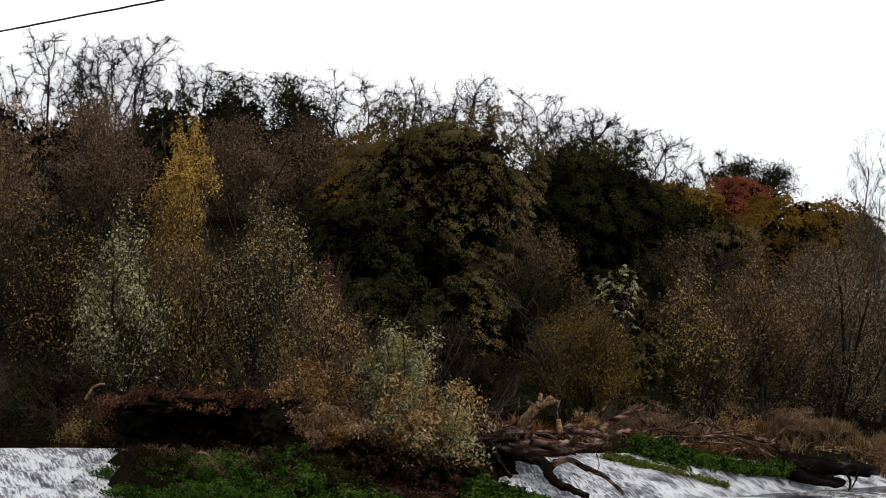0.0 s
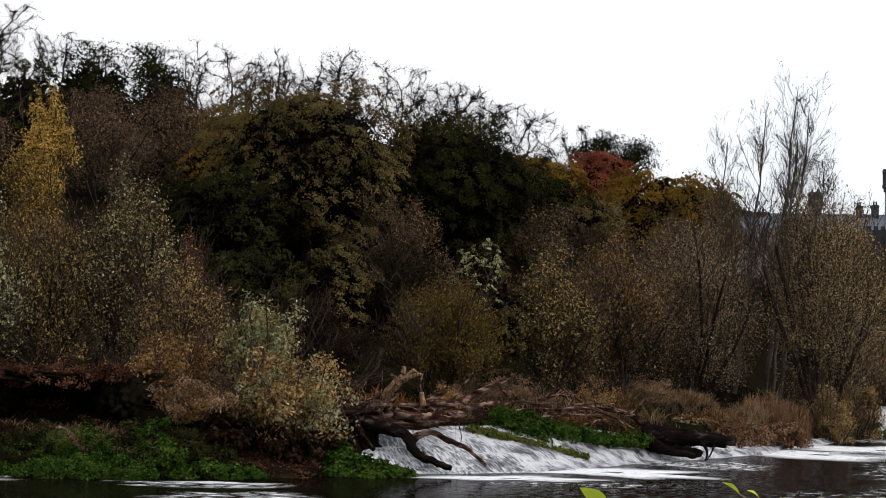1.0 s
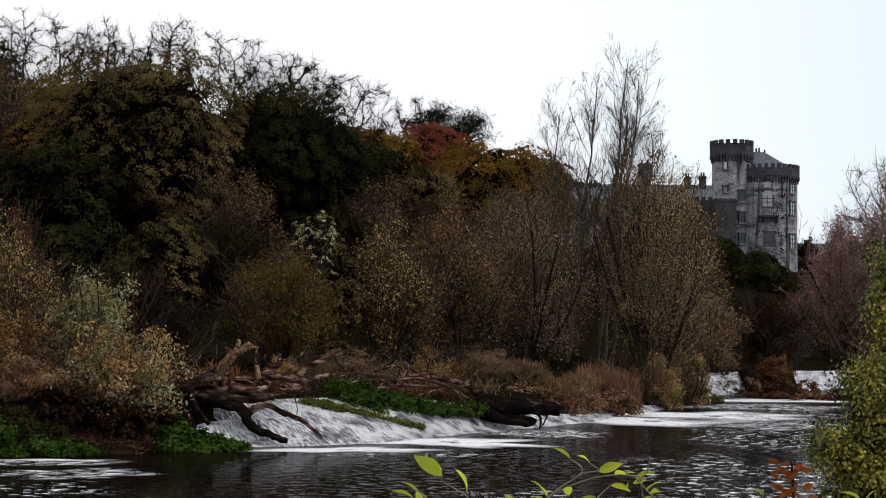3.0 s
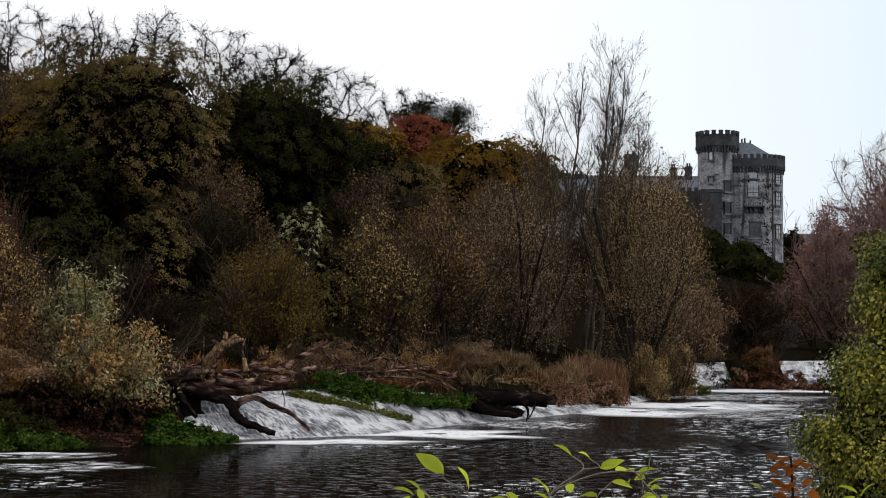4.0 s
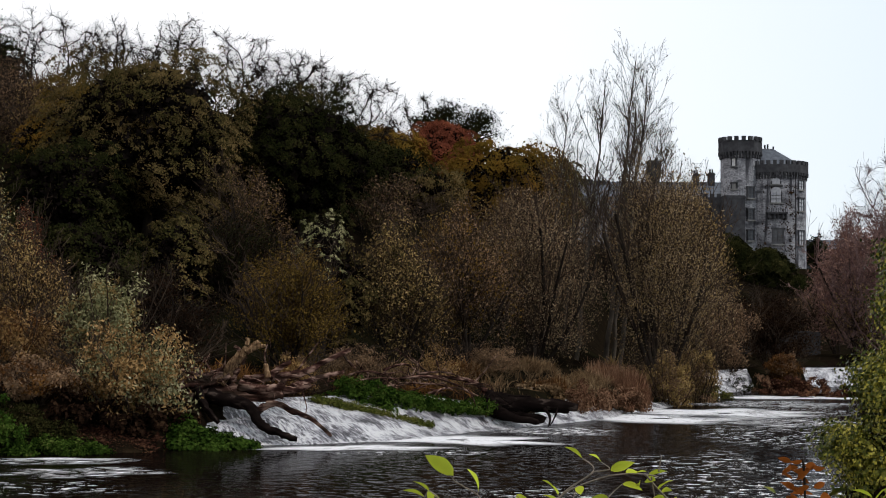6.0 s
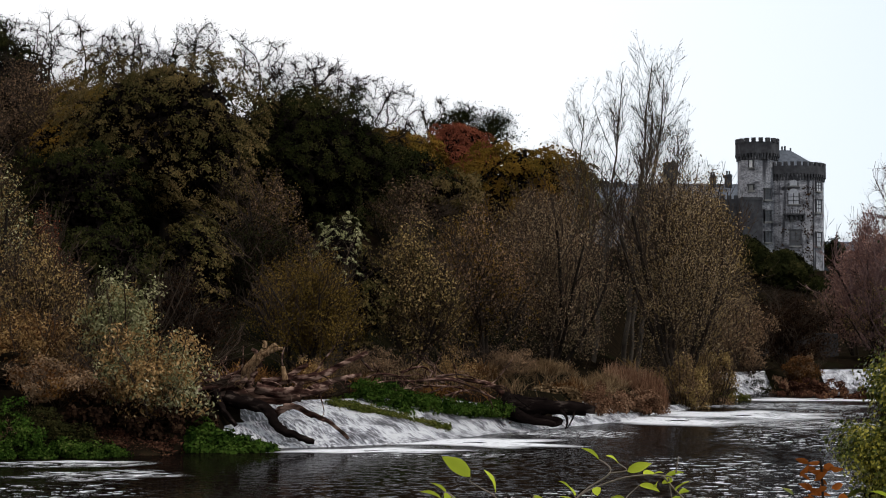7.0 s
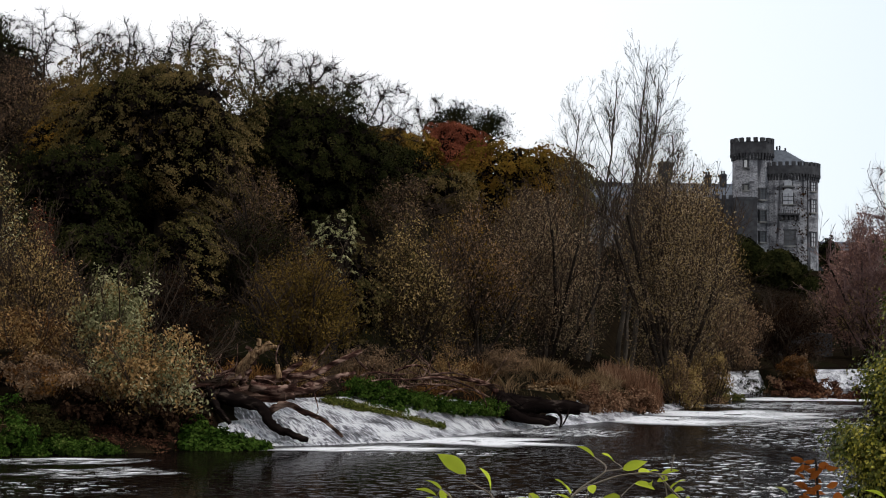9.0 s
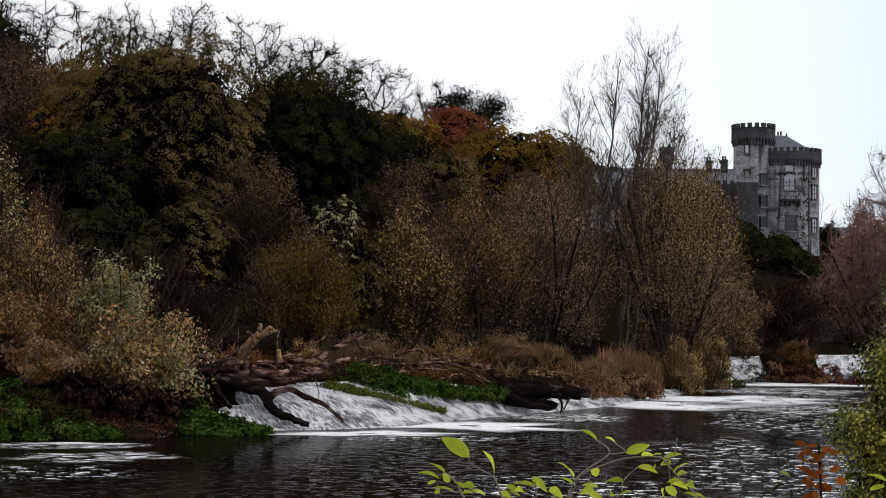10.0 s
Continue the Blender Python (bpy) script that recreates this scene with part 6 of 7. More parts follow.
# ------------------------------------------------------------------ grasses and herbs
def blades(name, cx, cy, rx, ry, count, height, leaf, label, seed, wide=0.12, spread=0.5, turn=0.0, category="grass", bare=-9.0):
    """A stand of grass or herbs rooted on the ground, one blade a leaf."""
    rng = np.random.default_rng(seed)
    a = rng.uniform(0, 6.28, count)
    r = np.sqrt(rng.uniform(0, 1, count)) * (1 + 0.25 * np.sin(a * 3 + seed) + 0.15 * np.sin(a * 7 + seed))
    lx, ly = np.cos(a) * r * rx, np.sin(a) * r * ry
    c, s = math.cos(turn), math.sin(turn)
    x, y = cx + lx * c - ly * s, cy + lx * s + ly * c
    z = ground(x, y)
    keep = z > -0.25
    x, y, z = x[keep], y[keep], z[keep]
    n = len(x)
    tuft = 0.55 + 0.5 * np.sin(x * 2.3 + np.sin(y * 1.7) * 2) * np.sin(y * 2.1) + 0.25 * rng.random(n)
    gap = np.sin(x * 1.9 + seed) * np.sin(y * 2.6 + seed) + 0.6 * np.sin(x * 4.3 + y * 3.1)
    keep = gap > bare
    x, y, z, tuft, n = x[keep], y[keep], z[keep], tuft[keep], int(keep.sum())
    h = height * np.clip(tuft, 0.25, 1.2) * rng.uniform(0.6, 1.2, n)
    p = np.stack([x, y, np.maximum(z, -0.02) - 0.05], -1)
    lean = rng.normal(0, spread, (n, 3)) * np.array([1, 1, 0])
    d = unit(np.array([0, 0, 1.0]) + lean)
    side = unit(np.cross(d, rng.normal(0, 1, (n, 3))))
    w = (wide * h * rng.uniform(0.6, 1.3, n))[:, None]
    bend = unit(d + lean * 0.8)
    mid = p + d * h[:, None] * 0.55
    tip = mid + bend * h[:, None] * 0.5 + np.array([0, 0, -0.1]) * h[:, None]
    v = np.stack([p - side * w * 0.2, mid + side * w * 0.5, tip, mid - side * w * 0.5], 1).reshape(-1, 3)
    q = np.arange(n)[:, None] * 4 + np.arange(4)[None]
    return tagged(new(name, mesh_from(name, v, q, LEAF[leaf])), label, category, kind="stuff")


def cushions(name, domes, leaf, label, seed, size=0.09, per=2400, category="herbs"):
    """Rounded cushions of low leafy plants; a dome is x, y, foot, radius, height."""
    rng = np.random.default_rng(seed)
    pts, nor = [], []
    for dx, dy, foot, rad, high in domes:
        m = int(per * (0.35 + rad * rad))
        heads = max(6, int(m / 60))
        u = unit(rng.normal(0, 1, (heads, 3)))
        u[:, 2] = np.abs(u[:, 2])
        which = rng.integers(0, heads, m)
        off = np.clip(rng.normal(0, 1, (m, 3)), -1.6, 1.6)
        shell = u[which] * rng.uniform(0.55, 1.08, heads)[which, None]
        p = shell * np.array([rad, rad, high]) + off * 0.13 * np.array([1, 1, 0.6]) + np.array([dx, dy, foot])
        p[:, 2] = np.maximum(p[:, 2], foot - 0.05)
        pts.append(p)
        nor.append(unit(off * 0.5 + u[which] * 0.6 + np.array([0, 0, 0.35])))
    v, q = leaves(rng, np.concatenate(pts), size, 0.7, 0.3, 0.25, np.concatenate(nor), 0.35)
    return tagged(new(name, mesh_from(name, v, q, LEAF[leaf])), label, category, kind="stuff")


cushions("herbs", [(-17.2, 53.2, 0.0, 1.25, 1.6), (-18.5, 53.3, 0.0, 1.1, 1.3), (-15.9, 53.0, 0.0, 0.9, 0.75), (-16.6, 52.0, 0.0, 0.9, 0.55), (-15.2, 52.3, 0.0, 0.7, 0.4), (-17.8, 51.9, 0.0, 0.8, 0.6)], "herb", "lush green herbs in cushions along the islet", 201)
cushions("herbs", [(-19.8, 53.2, 0.0, 1.0, 1.0), (-21.0, 52.8, 0.0, 1.0, 0.9), (-22.2, 52.2, 0.0, 0.8, 0.6), (-20.3, 52.0, 0.0, 0.9, 0.5), (-19.1, 52.0, 0.0, 0.8, 0.45)], "herb", "green herbs below the root mass", 202)
cushions("herbs", [(-14.2, 54.9, 0.3, 0.9, 1.3), (-13.4, 54.4, 0.2, 0.7, 0.9), (-15.1, 54.9, 0.3, 0.8, 1.2), (-16.2, 55.0, 0.3, 0.9, 1.1), (-12.6, 54.6, 0.2, 0.6, 0.8)], "dark", "dark green nettles under the bushes", 203)
cushions("herbs", [(-17.6, 54.6, 0.3, 1.0, 1.3), (-18.9, 54.6, 0.3, 1.0, 1.1), (-20.3, 54.4, 0.3, 1.0, 1.0), (-21.6, 54.0, 0.3, 0.9, 0.9), (-22.6, 53.4, 0.2, 0.8, 0.8)], "herb", "tall green herbs hanging below the roots", 229)
# dark cushions stand in for the shaded undercut below the bushes
cushions("withered_brambles", [(-12.8, 55.6, 0.7, 1.0, 1.2), (-11.6, 56.0, 0.7, 0.9, 1.1), (-10.4, 56.6, 0.6, 0.9, 1.1), (-9.6, 57.6, 0.6, 0.8, 1.2)], "dusk", "dark withered brambles standing for shade under the islet bushes", 223, size=0.15, per=900, category="brambles")
# dark stems placed as the shade of the hollow under the root plate
cushions("withered_brambles", [(-17.6, 55.4, 0.8, 0.8, 1.0), (-19.2, 55.2, 0.8, 0.8, 0.8), (-21.0, 55.0, 0.8, 0.9, 0.8)], "dusk", "dark withered stems standing for shade below the root mass", 224, size=0.13, per=600, category="brambles")
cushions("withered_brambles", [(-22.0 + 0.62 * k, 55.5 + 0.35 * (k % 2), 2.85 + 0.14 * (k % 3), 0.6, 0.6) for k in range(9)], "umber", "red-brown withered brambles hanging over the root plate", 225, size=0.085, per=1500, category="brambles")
# more dark leaves added to carry the shade of the bank
cushions("nettles", [(-16.6, 56.0, 0.9, 0.8, 1.0), (-21.9, 55.6, 0.9, 0.7, 0.8), (-22.4, 55.2, 0.8, 0.8, 0.8), (-15.6, 55.9, 0.8, 0.8, 1.0)], "dark", "dark nettles standing for shade on the bank", 230, size=0.14, per=1100)
cushions("herbs", [(-13.1, 53.4, 0.0, 0.6, 0.6), (-12.4, 53.3, 0.0, 0.6, 0.45), (-11.7, 53.9, 0.0, 0.5, 0.35), (-13.9, 53.3, 0.0, 0.5, 0.4)], "herb", "low green cress by the water", 204)
cushions("grass", [(-9.35, 57.3, 0.1, 0.75, 0.95), (-8.6, 57.2, 0.1, 0.7, 0.7), (-7.9, 57.0, 0.0, 0.65, 0.45), (-7.2, 56.9, 0.0, 0.55, 0.25), (-9.2, 56.5, 0.0, 0.6, 0.35), (-8.2, 56.4, 0.0, 0.6, 0.25)], "herb", "green grassy wedge beside the weir", 205, size=0.15)
cushions("grass", [(-4.2, 66.7, 1.2, 0.9, 1.1), (-3.4, 67.3, 1.2, 0.9, 0.9), (-2.5, 67.7, 1.0, 0.9, 0.75), (-1.6, 68.3, 0.9, 0.85, 0.65), (-0.7, 69.1, 0.8, 0.8, 0.5), (0.2, 70.0, 0.7, 0.8, 0.45), (1.1, 71.0, 0.7, 0.8, 0.5), (-3.0, 66.6, 0.8, 0.6, 0.4)], "herb", "bright green grass growing on the weir", 206, size=0.11)
cushions("moss", [(15.2, 107.0, 0.2, 1.0, 1.3), (16.1, 106.4, 0.1, 0.9, 1.0), (16.9, 106.0, 0.0, 0.8, 0.6)] , "moss", "brownish green mossy slope beside the far fall", 226, size=0.16, per=700, category="moss")
cushions("moss", [(20.3, 120.2, 0.3, 0.45, 1.0), (20.8, 119.2, 0.1, 0.45, 0.9), (21.2, 118.2, 0.0, 0.4, 0.6), (17.0, 116.5, 0.3, 0.6, 1.1), (17.6, 115.6, 0.0, 0.6, 0.7)], "dark", "dark mossy ribs between the far falls", 233, size=0.1, per=500, category="moss")
cushions("fallen_leaves", [(21.6, 111.5, 0.0, 1.1, 1.2), (22.8, 111.0, 0.0, 1.2, 1.4), (24.1, 111.0, 0.0, 1.2, 1.2), (25.4, 110.5, 0.0, 1.1, 0.8), (26.4, 110.0, 0.0, 0.9, 0.4)], "umber", "red-brown fallen leaves on the bank between the falls", 227, size=0.18, per=700, category="leaves")
cushions("dry_grass", [(3.0, 76.4, 0.9, 0.8, 0.75), (3.7, 77.4, 0.9, 0.8, 0.85), (4.4, 78.6, 0.9, 0.8, 0.8), (5.0, 79.9, 0.9, 0.8, 0.8), (5.6, 81.4, 0.9, 0.8, 0.7)], "straw", "matted straw-coloured grass above the low fall", 228, size=0.16, per=900, category="grass")
cushions("moss", [(-5.2 + 0.33 * k, 64.3 + 0.16 * k, 1.32 - 0.085 * k, 0.3 + 0.012 * k, 0.2) for k in range(13)], "moss", "yellow-green moss strip down the weir", 207, size=0.09, per=1500, category="moss")
blades("withered_herbs", -17.5, 54.6, 4.4, 2.0, 700, 0.5, "dusk", "withered stalks among the green herbs", 220, 0.05, 0.5)
blades("withered_herbs", -21.6, 54.0, 2.4, 1.5, 3000, 0.45, "dusk", "matted dark withered herbs on the bank", 231, 0.06, 0.7)
blades("withered_herbs", -16.5, 54.8, 3.4, 1.4, 2600, 0.5, "brown", "matted brown herbs on the bank", 232, 0.06, 0.7)
cushions("herbs", [(-19.3, 52.6, 0.0, 0.8, 1.5), (-18.6, 52.9, 0.0, 0.7, 1.8), (-19.9, 52.4, 0.0, 0.6, 0.9)], "dark", "tall mossy green herbs over the water", 241, size=0.1, per=1700)
cushions("herbs", [(-16.9, 52.9, 0.0, 0.75, 1.55), (-16.9 + 0.7, 52.8, 0.0, 0.6, 1.1)], "herb", "upright clump of green nettles", 242, size=0.1, per=1700)
cushions("herbs", [(-14.9, 53.4, 0.1, 0.75, 1.9), (-14.9 + 0.6, 53.2, 0.0, 0.6, 1.3)], "herb", "tall green herbs under the tan bush", 243, size=0.1, per=1700)
cushions("reeds", [(5.7 + 0.3 * k, 78.3 + 0.7 * k, 0.45 - 0.03 * k, 0.5, 0.9 + 0.2 * (k % 3)) for k in range(7)] + [(7.8 + 0.42 * k, 82.9 + 0.5 * k, 0.22, 0.5, 1.0 + 0.2 * (k % 2)) for k in range(5)], "reed", "withered red-brown reeds drooping over the weir", 244, size=0.13, per=900, category="reeds")
blades("dry_grass", -1.0, 71.5, 3.4, 2.2, 1800, 0.6, "orange", "brown withered grass above the weir", 217, 0.1, 0.5)
blades("dry_grass", 5.4, 87.5, 3.8, 3.0, 8000, 0.8, "straw", "dry straw-coloured grass on the bank", 208, 0.045, 0.35)
blades("dry_grass", -3.0, 74.5, 4.5, 2.6, 3000, 0.9, "straw", "dry brown grass behind the weir", 209, 0.036, 0.35)
blades("dry_grass", -7.5, 67.5, 3.5, 2.4, 2200, 0.9, "orange", "brown withered stems behind the fallen tree", 210, 0.036, 0.35)
blades("dry_grass", 6.6, 83.5, 2.2, 3.4, 6000, 0.6, "straw", "pale dry grass above the low fall", 221, 0.036, 0.4)
blades("dry_grass", 2.0, 79.6, 2.6, 2.0, 5000, 0.75, "orange", "brown withered grass above the stranded log", 234, 0.04, 0.4)
blades("dry_grass", 2.6, 82.0, 3.0, 2.0, 4000, 0.8, "straw", "dry grass before the willows", 235, 0.04, 0.4)
blades("reeds", 8.4, 88.4, 1.3, 2.2, 4200, 1.2, "reed", "rust-brown reeds at the water's edge", 211, 0.023, 0.14)
blades("reeds", 10.1, 89.6, 0.9, 2.0, 3200, 1.35, "reed", "tall rust-brown reeds at the water's edge", 212, 0.023, 0.14)
blades("dry_grass", 13.0, 101.0, 2.6, 7.0, 3200, 0.9, "olive", "brown grass under the willows", 213, 0.054, 0.4)
blades("dry_grass", 21.6, 118.5, 2.2, 5.0, 3000, 0.5, "reed", "red-brown grass between the falls", 214, 0.15, 0.6)
blades("dry_grass", -20.5, 59.4, 4.0, 1.6, 1600, 0.8, "orange", "withered grass over the root mass", 215, 0.1, 0.5)
blades("leaf_litter", -11.4, 55.4, 1.9, 0.9, 1500, 0.2, "umber", "fallen brown leaves on the muddy edge", 218, 0.5, 1.2)

# ------------------------------------------------------------------ near bank
ivy_tree = thing("ivy_clad_tree", 4.9, 14.4, "old trunk smothered in green and yellowish ivy", "tree")
rng = np.random.default_rng(301)
gz = ivy_tree.location.z
masses = ((4.8, 14.3, 2.7, 1.62, 1.2, 1.45, 64000), (5.05, 14.5, 3.95, 1.5, 1.1, 1.15, 42000), (5.7, 14.6, 4.8, 1.7, 1.1, 1.1, 20000), (3.05, 13.9, 3.05, 0.25, 0.25, 0.15, 70), (3.25, 13.9, 2.75, 0.25, 0.25, 0.15, 70))
pts_all, nor_all = [], []
for mx, my, mz, ax, ay, az_, cnt in masses:
    per = 120 if cnt > 1000 else 18
    k = max(3, cnt // per)
    u = unit(rng.normal(0, 1, (k * 3, 3)))
    far_side = (u[:, 0] * ax + mx > 4.25) | (u[:, 1] > 0.55)
    u = u[~far_side | (rng.random(k * 3) < 0.12)][:k]
    k = len(u)
    lob = 0.84 + 0.14 * np.sin(u[:, 0] * 6 + mx * 5) * np.sin(u[:, 2] * 7 + mz) + 0.08 * np.sin(u[:, 2] * 13 + u[:, 0] * 9)
    cen = u * (rng.uniform(0.7, 1.0, k) ** 0.5 * lob * 1.06)[:, None] * np.array([ax, ay, az_]) + np.array([mx - 4.9, my - 14.4, mz - gz])
    off = np.clip(rng.normal(0, 1, (k * per, 3)), -1.6, 1.6)
    pts_all.append(np.repeat(cen, per, 0) + off * 0.1 * np.array([1, 1, 0.9]))
    nor_all.append(unit(off * 0.7 + np.repeat(u, per, 0) * 0.6))
pp, nn = np.concatenate(pts_all), unit(np.concatenate(nor_all) + np.array([0, 0, 0.35]))
n = len(pp)
nn = unit(nn + rng.normal(0, 0.35, (n, 3)))
axl = unit(np.cross(nn, rng.normal(0, 1, (n, 3))) + np.array([0, 0, -0.6]))
sd_ = unit(np.cross(nn, axl))
sz = (0.03 * rng.uniform(0.6, 1.35, n))[:, None]
v = np.stack([pp, pp + axl * sz * 0.3 + sd_ * sz * 0.5, pp + axl * sz, pp + axl * sz * 0.3 - sd_ * sz * 0.5], 1).reshape(-1, 3)
mesh_part("ivy_leaves", mesh_from("ivy_leaves", v, np.arange(n)[:, None] * 4 + np.arange(4)[None], LEAF["ivy"]), ivy_tree)
# dark cores added behind the ivy leaves as its inner shade
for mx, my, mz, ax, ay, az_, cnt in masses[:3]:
    lump("ivy_shade_core", mx - 4.9 + 0.1, my - 14.4, mz - gz, ax * 0.78, ay * 0.7, az_ * 0.78, mz, SOIL, ivy_tree)
mesh_part("trunk", log_mesh("trunk", [(0.1, 0, 0), (0.0, 0, 1.5), (0.2, 0.1, 3.0), (0.5, 0.1, 4.6)], 0.4, 0.25, BARK, 302), ivy_tree)
for k in range(14):
    a0, z0 = rng.uniform(0, 6.28), rng.uniform(0.8, 4.2)
    tip = (math.cos(a0) * rng.uniform(0.9, 1.5), math.sin(a0) * 1.1, z0 + rng.uniform(0.1, 0.9))
    mesh_part("branch", log_mesh("branch", [(0.1, 0, z0), (tip[0] * 0.5, tip[1] * 0.5, z0 + 0.25), tip], 0.05, 0.012, BARK, 310 + k, 6), ivy_tree)


def leaf_blade(name, mat):
    """One broad pointed leaf, folded along its rib, stalk at the origin, one unit long."""
    bm = bmesh.new()
    steps = 8
    ts = [k / steps for k in range(steps + 1)]
    rib = [bm.verts.new((0, t, 0.10 * math.sin(t * 2.6))) for t in ts]
    for s in (-1, 1):
        edge = [rib[0]]
        for t in ts[1:-1]:
            half = 0.52 * t ** 0.6 * (1 - t) ** 0.95 * (1 + 0.05 * math.sin(t * 40))
            edge.append(bm.verts.new((s * half, t - 0.02, 0.10 * math.sin(t * 2.6) + half * 0.3)))
        edge.append(rib[-1])
        for k in range(steps):
            f = list(dict.fromkeys([rib[k], rib[k + 1], edge[k + 1], edge[k]]))
            if len(f) > 2:
                bm.faces.new(f if s > 0 else f[::-1]).smooth = True
    me = bpy.data.meshes.new(name)
    bm.to_mesh(me)
    bm.free()
    me.materials.append(mat)
    return me


BLADE, BLADE_RUST, BLADE_IVY = leaf_blade("leaf", LEAF["fresh"]), leaf_blade("leaf", LEAF["rust"]), leaf_blade("leaf", LEAF["ivy"])


def leaf_on(parent, mesh, base, tip, roll):
    """A leaf from its stalk to its tip."""
    b, t = Vector(base), Vector(tip)
    q = (t - b).to_track_quat("Y", "Z").to_matrix().to_4x4()
    ob = new("leaf", mesh)
    ob.parent = parent
    ob.matrix_basis = Matrix.Translation(b) @ q @ pose(0, 0, 0, 0, roll * (1.7 if abs(roll) < 50 else 1.0), 0) @ Matrix.Scale((t - b).length, 4)
    return ob


sapling = group_thing("bank_sapling", "leafy sapling with yellow-green leaves on the near bank", "sapling")
leaf_on(sapling, BLADE, (0.013, 2.94, 3.744), (-0.036, 2.90, 3.780), 30)
leaf_on(sapling, BLADE, (0.058, 2.98, 3.714), (0.034, 2.95, 3.755), -35)
leaf_on(sapling, BLADE, (-0.029, 2.90, 3.720), (-0.058, 2.89, 3.736), 10)
leaf_on(sapling, BLADE, (-0.040, 3.10, 3.689), (-0.083, 3.12, 3.698), 20)
leaf_on(sapling, BLADE, (-0.009, 3.06, 3.685), (-0.034, 3.04, 3.702), -20)
leaf_on(sapling, BLADE, (0.006, 3.01, 3.683), (-0.015, 2.99, 3.694), 15)
leaf_on(sapling, BLADE, (0.022, 2.92, 3.692), (0.006, 2.89, 3.703), 30)
leaf_on(sapling, BLADE, (0.197, 2.93, 3.713), (0.169, 2.97, 3.733), 20)
leaf_on(sapling, BLADE, (0.251, 3.08, 3.766), (0.218, 3.10, 3.784), 25)
leaf_on(sapling, BLADE, (0.285, 3.07, 3.761), (0.260, 3.05, 3.774), -20)
leaf_on(sapling, BLADE, (0.291, 2.95, 3.755), (0.335, 2.96, 3.768), 40)
leaf_on(sapling, BLADE, (0.303, 3.06, 3.745), (0.331, 3.08, 3.751), -30)
leaf_on(sapling, BLADE, (0.300, 3.09, 3.690), (0.264, 3.06, 3.691), 20)
leaf_on(sapling, BLADE, (0.366, 3.03, 3.738), (0.404, 3.04, 3.745), -25)
leaf_on(sapling, BLADE, (0.318, 3.00, 3.727), (0.352, 2.98, 3.715), 20)
leaf_on(sapling, BLADE, (0.381, 2.99, 3.718), (0.405, 2.96, 3.735), 10)
leaf_on(sapling, BLADE, (0.399, 3.10, 3.702), (0.426, 3.13, 3.702), -30)
leaf_on(sapling, BLADE, (0.127, 3.01, 3.705), (0.155, 3.00, 3.677), 30)
leaf_on(sapling, BLADE, (0.138, 3.10, 3.679), (0.095, 3.10, 3.681), 20)
leaf_on(sapling, BLADE, (0.084, 3.09, 3.682), (0.103, 3.12, 3.659), -10)
leaf_on(sapling, BLADE, (0.205, 3.00, 3.691), (0.173, 3.00, 3.704), 15)
leaf_on(sapling, BLADE, (0.248, 3.02, 3.687), (0.218, 3.02, 3.689), -20)
leaf_on(sapling, BLADE, (0.298, 2.92, 3.689), (0.273, 2.90, 3.681), 20)
leaf_on(sapling, BLADE, (0.391, 3.08, 3.691), (0.414, 3.04, 3.680), 15)
leaf_on(sapling, BLADE, (0.386, 2.89, 3.692), (0.411, 2.90, 3.681), -15)
leaf_on(sapling, BLADE, (-0.013, 2.95, 3.682), (-0.053, 2.95, 3.687), 10)
leaf_on(sapling, BLADE, (0.043, 2.99, 3.673), (0.017, 2.98, 3.681), -20)
leaf_on(sapling, BLADE, (0.241, 3.12, 3.663), (0.264, 3.09, 3.655), 20)
leaf_on(sapling, BLADE, (0.338, 2.98, 3.746), (0.357, 2.96, 3.751), 10)
leaf_on(sapling, BLADE, (0.105, 3.03, 3.667), (0.082, 3.01, 3.677), 0)
mesh_part("stem", log_mesh("stem", [(0.179, 3.0, 3.616), (0.205, 3.0, 3.701), (0.265, 3.0, 3.748), (0.245, 3.0, 3.772)], 0.0021, 0.0012, STEM, 330, 6, 0.05), sapling)
mesh_part("stem", log_mesh("stem", [(0.265, 3.0, 3.748), (0.295, 3.0, 3.753), (0.278, 3.0, 3.766)], 0.0015, 0.0008, STEM, 331, 6, 0.05), sapling)
mesh_part("stem", log_mesh("stem", [(0.194, 3.0, 3.646), (0.205, 3.0, 3.702), (0.269, 3.0, 3.733), (0.318, 3.0, 3.744), (0.359, 3.0, 3.744), (0.382, 3.0, 3.740)], 0.0021, 0.0012, STEM, 332, 6, 0.05), sapling)
mesh_part("stem", log_mesh("stem", [(0.224, 3.0, 3.624), (0.228, 3.0, 3.691), (0.235, 3.0, 3.716)], 0.0015, 0.0008, STEM, 333, 6, 0.05), sapling)
mesh_part("stem", log_mesh("stem", [(0.383, 3.0, 3.749), (0.388, 3.0, 3.779)], 0.0015, 0.0008, STEM, 334, 6, 0.05), sapling)
mesh_part("stem", log_mesh("stem", [(0.370, 3.0, 3.740), (0.376, 3.0, 3.699), (0.382, 3.0, 3.631)], 0.0015, 0.0008, STEM, 335, 6, 0.05), sapling)
mesh_part("stem", log_mesh("stem", [(0.089, 3.0, 3.624), (0.066, 3.0, 3.687), (0.055, 3.0, 3.706), (0.015, 3.0, 3.729), (0.014, 3.0, 3.738)], 0.0021, 0.0012, STEM, 336, 6, 0.05), sapling)
mesh_part("stem", log_mesh("stem", [(0.055, 3.0, 3.706), (0.059, 3.0, 3.712)], 0.0015, 0.0008, STEM, 337, 6, 0.05), sapling)
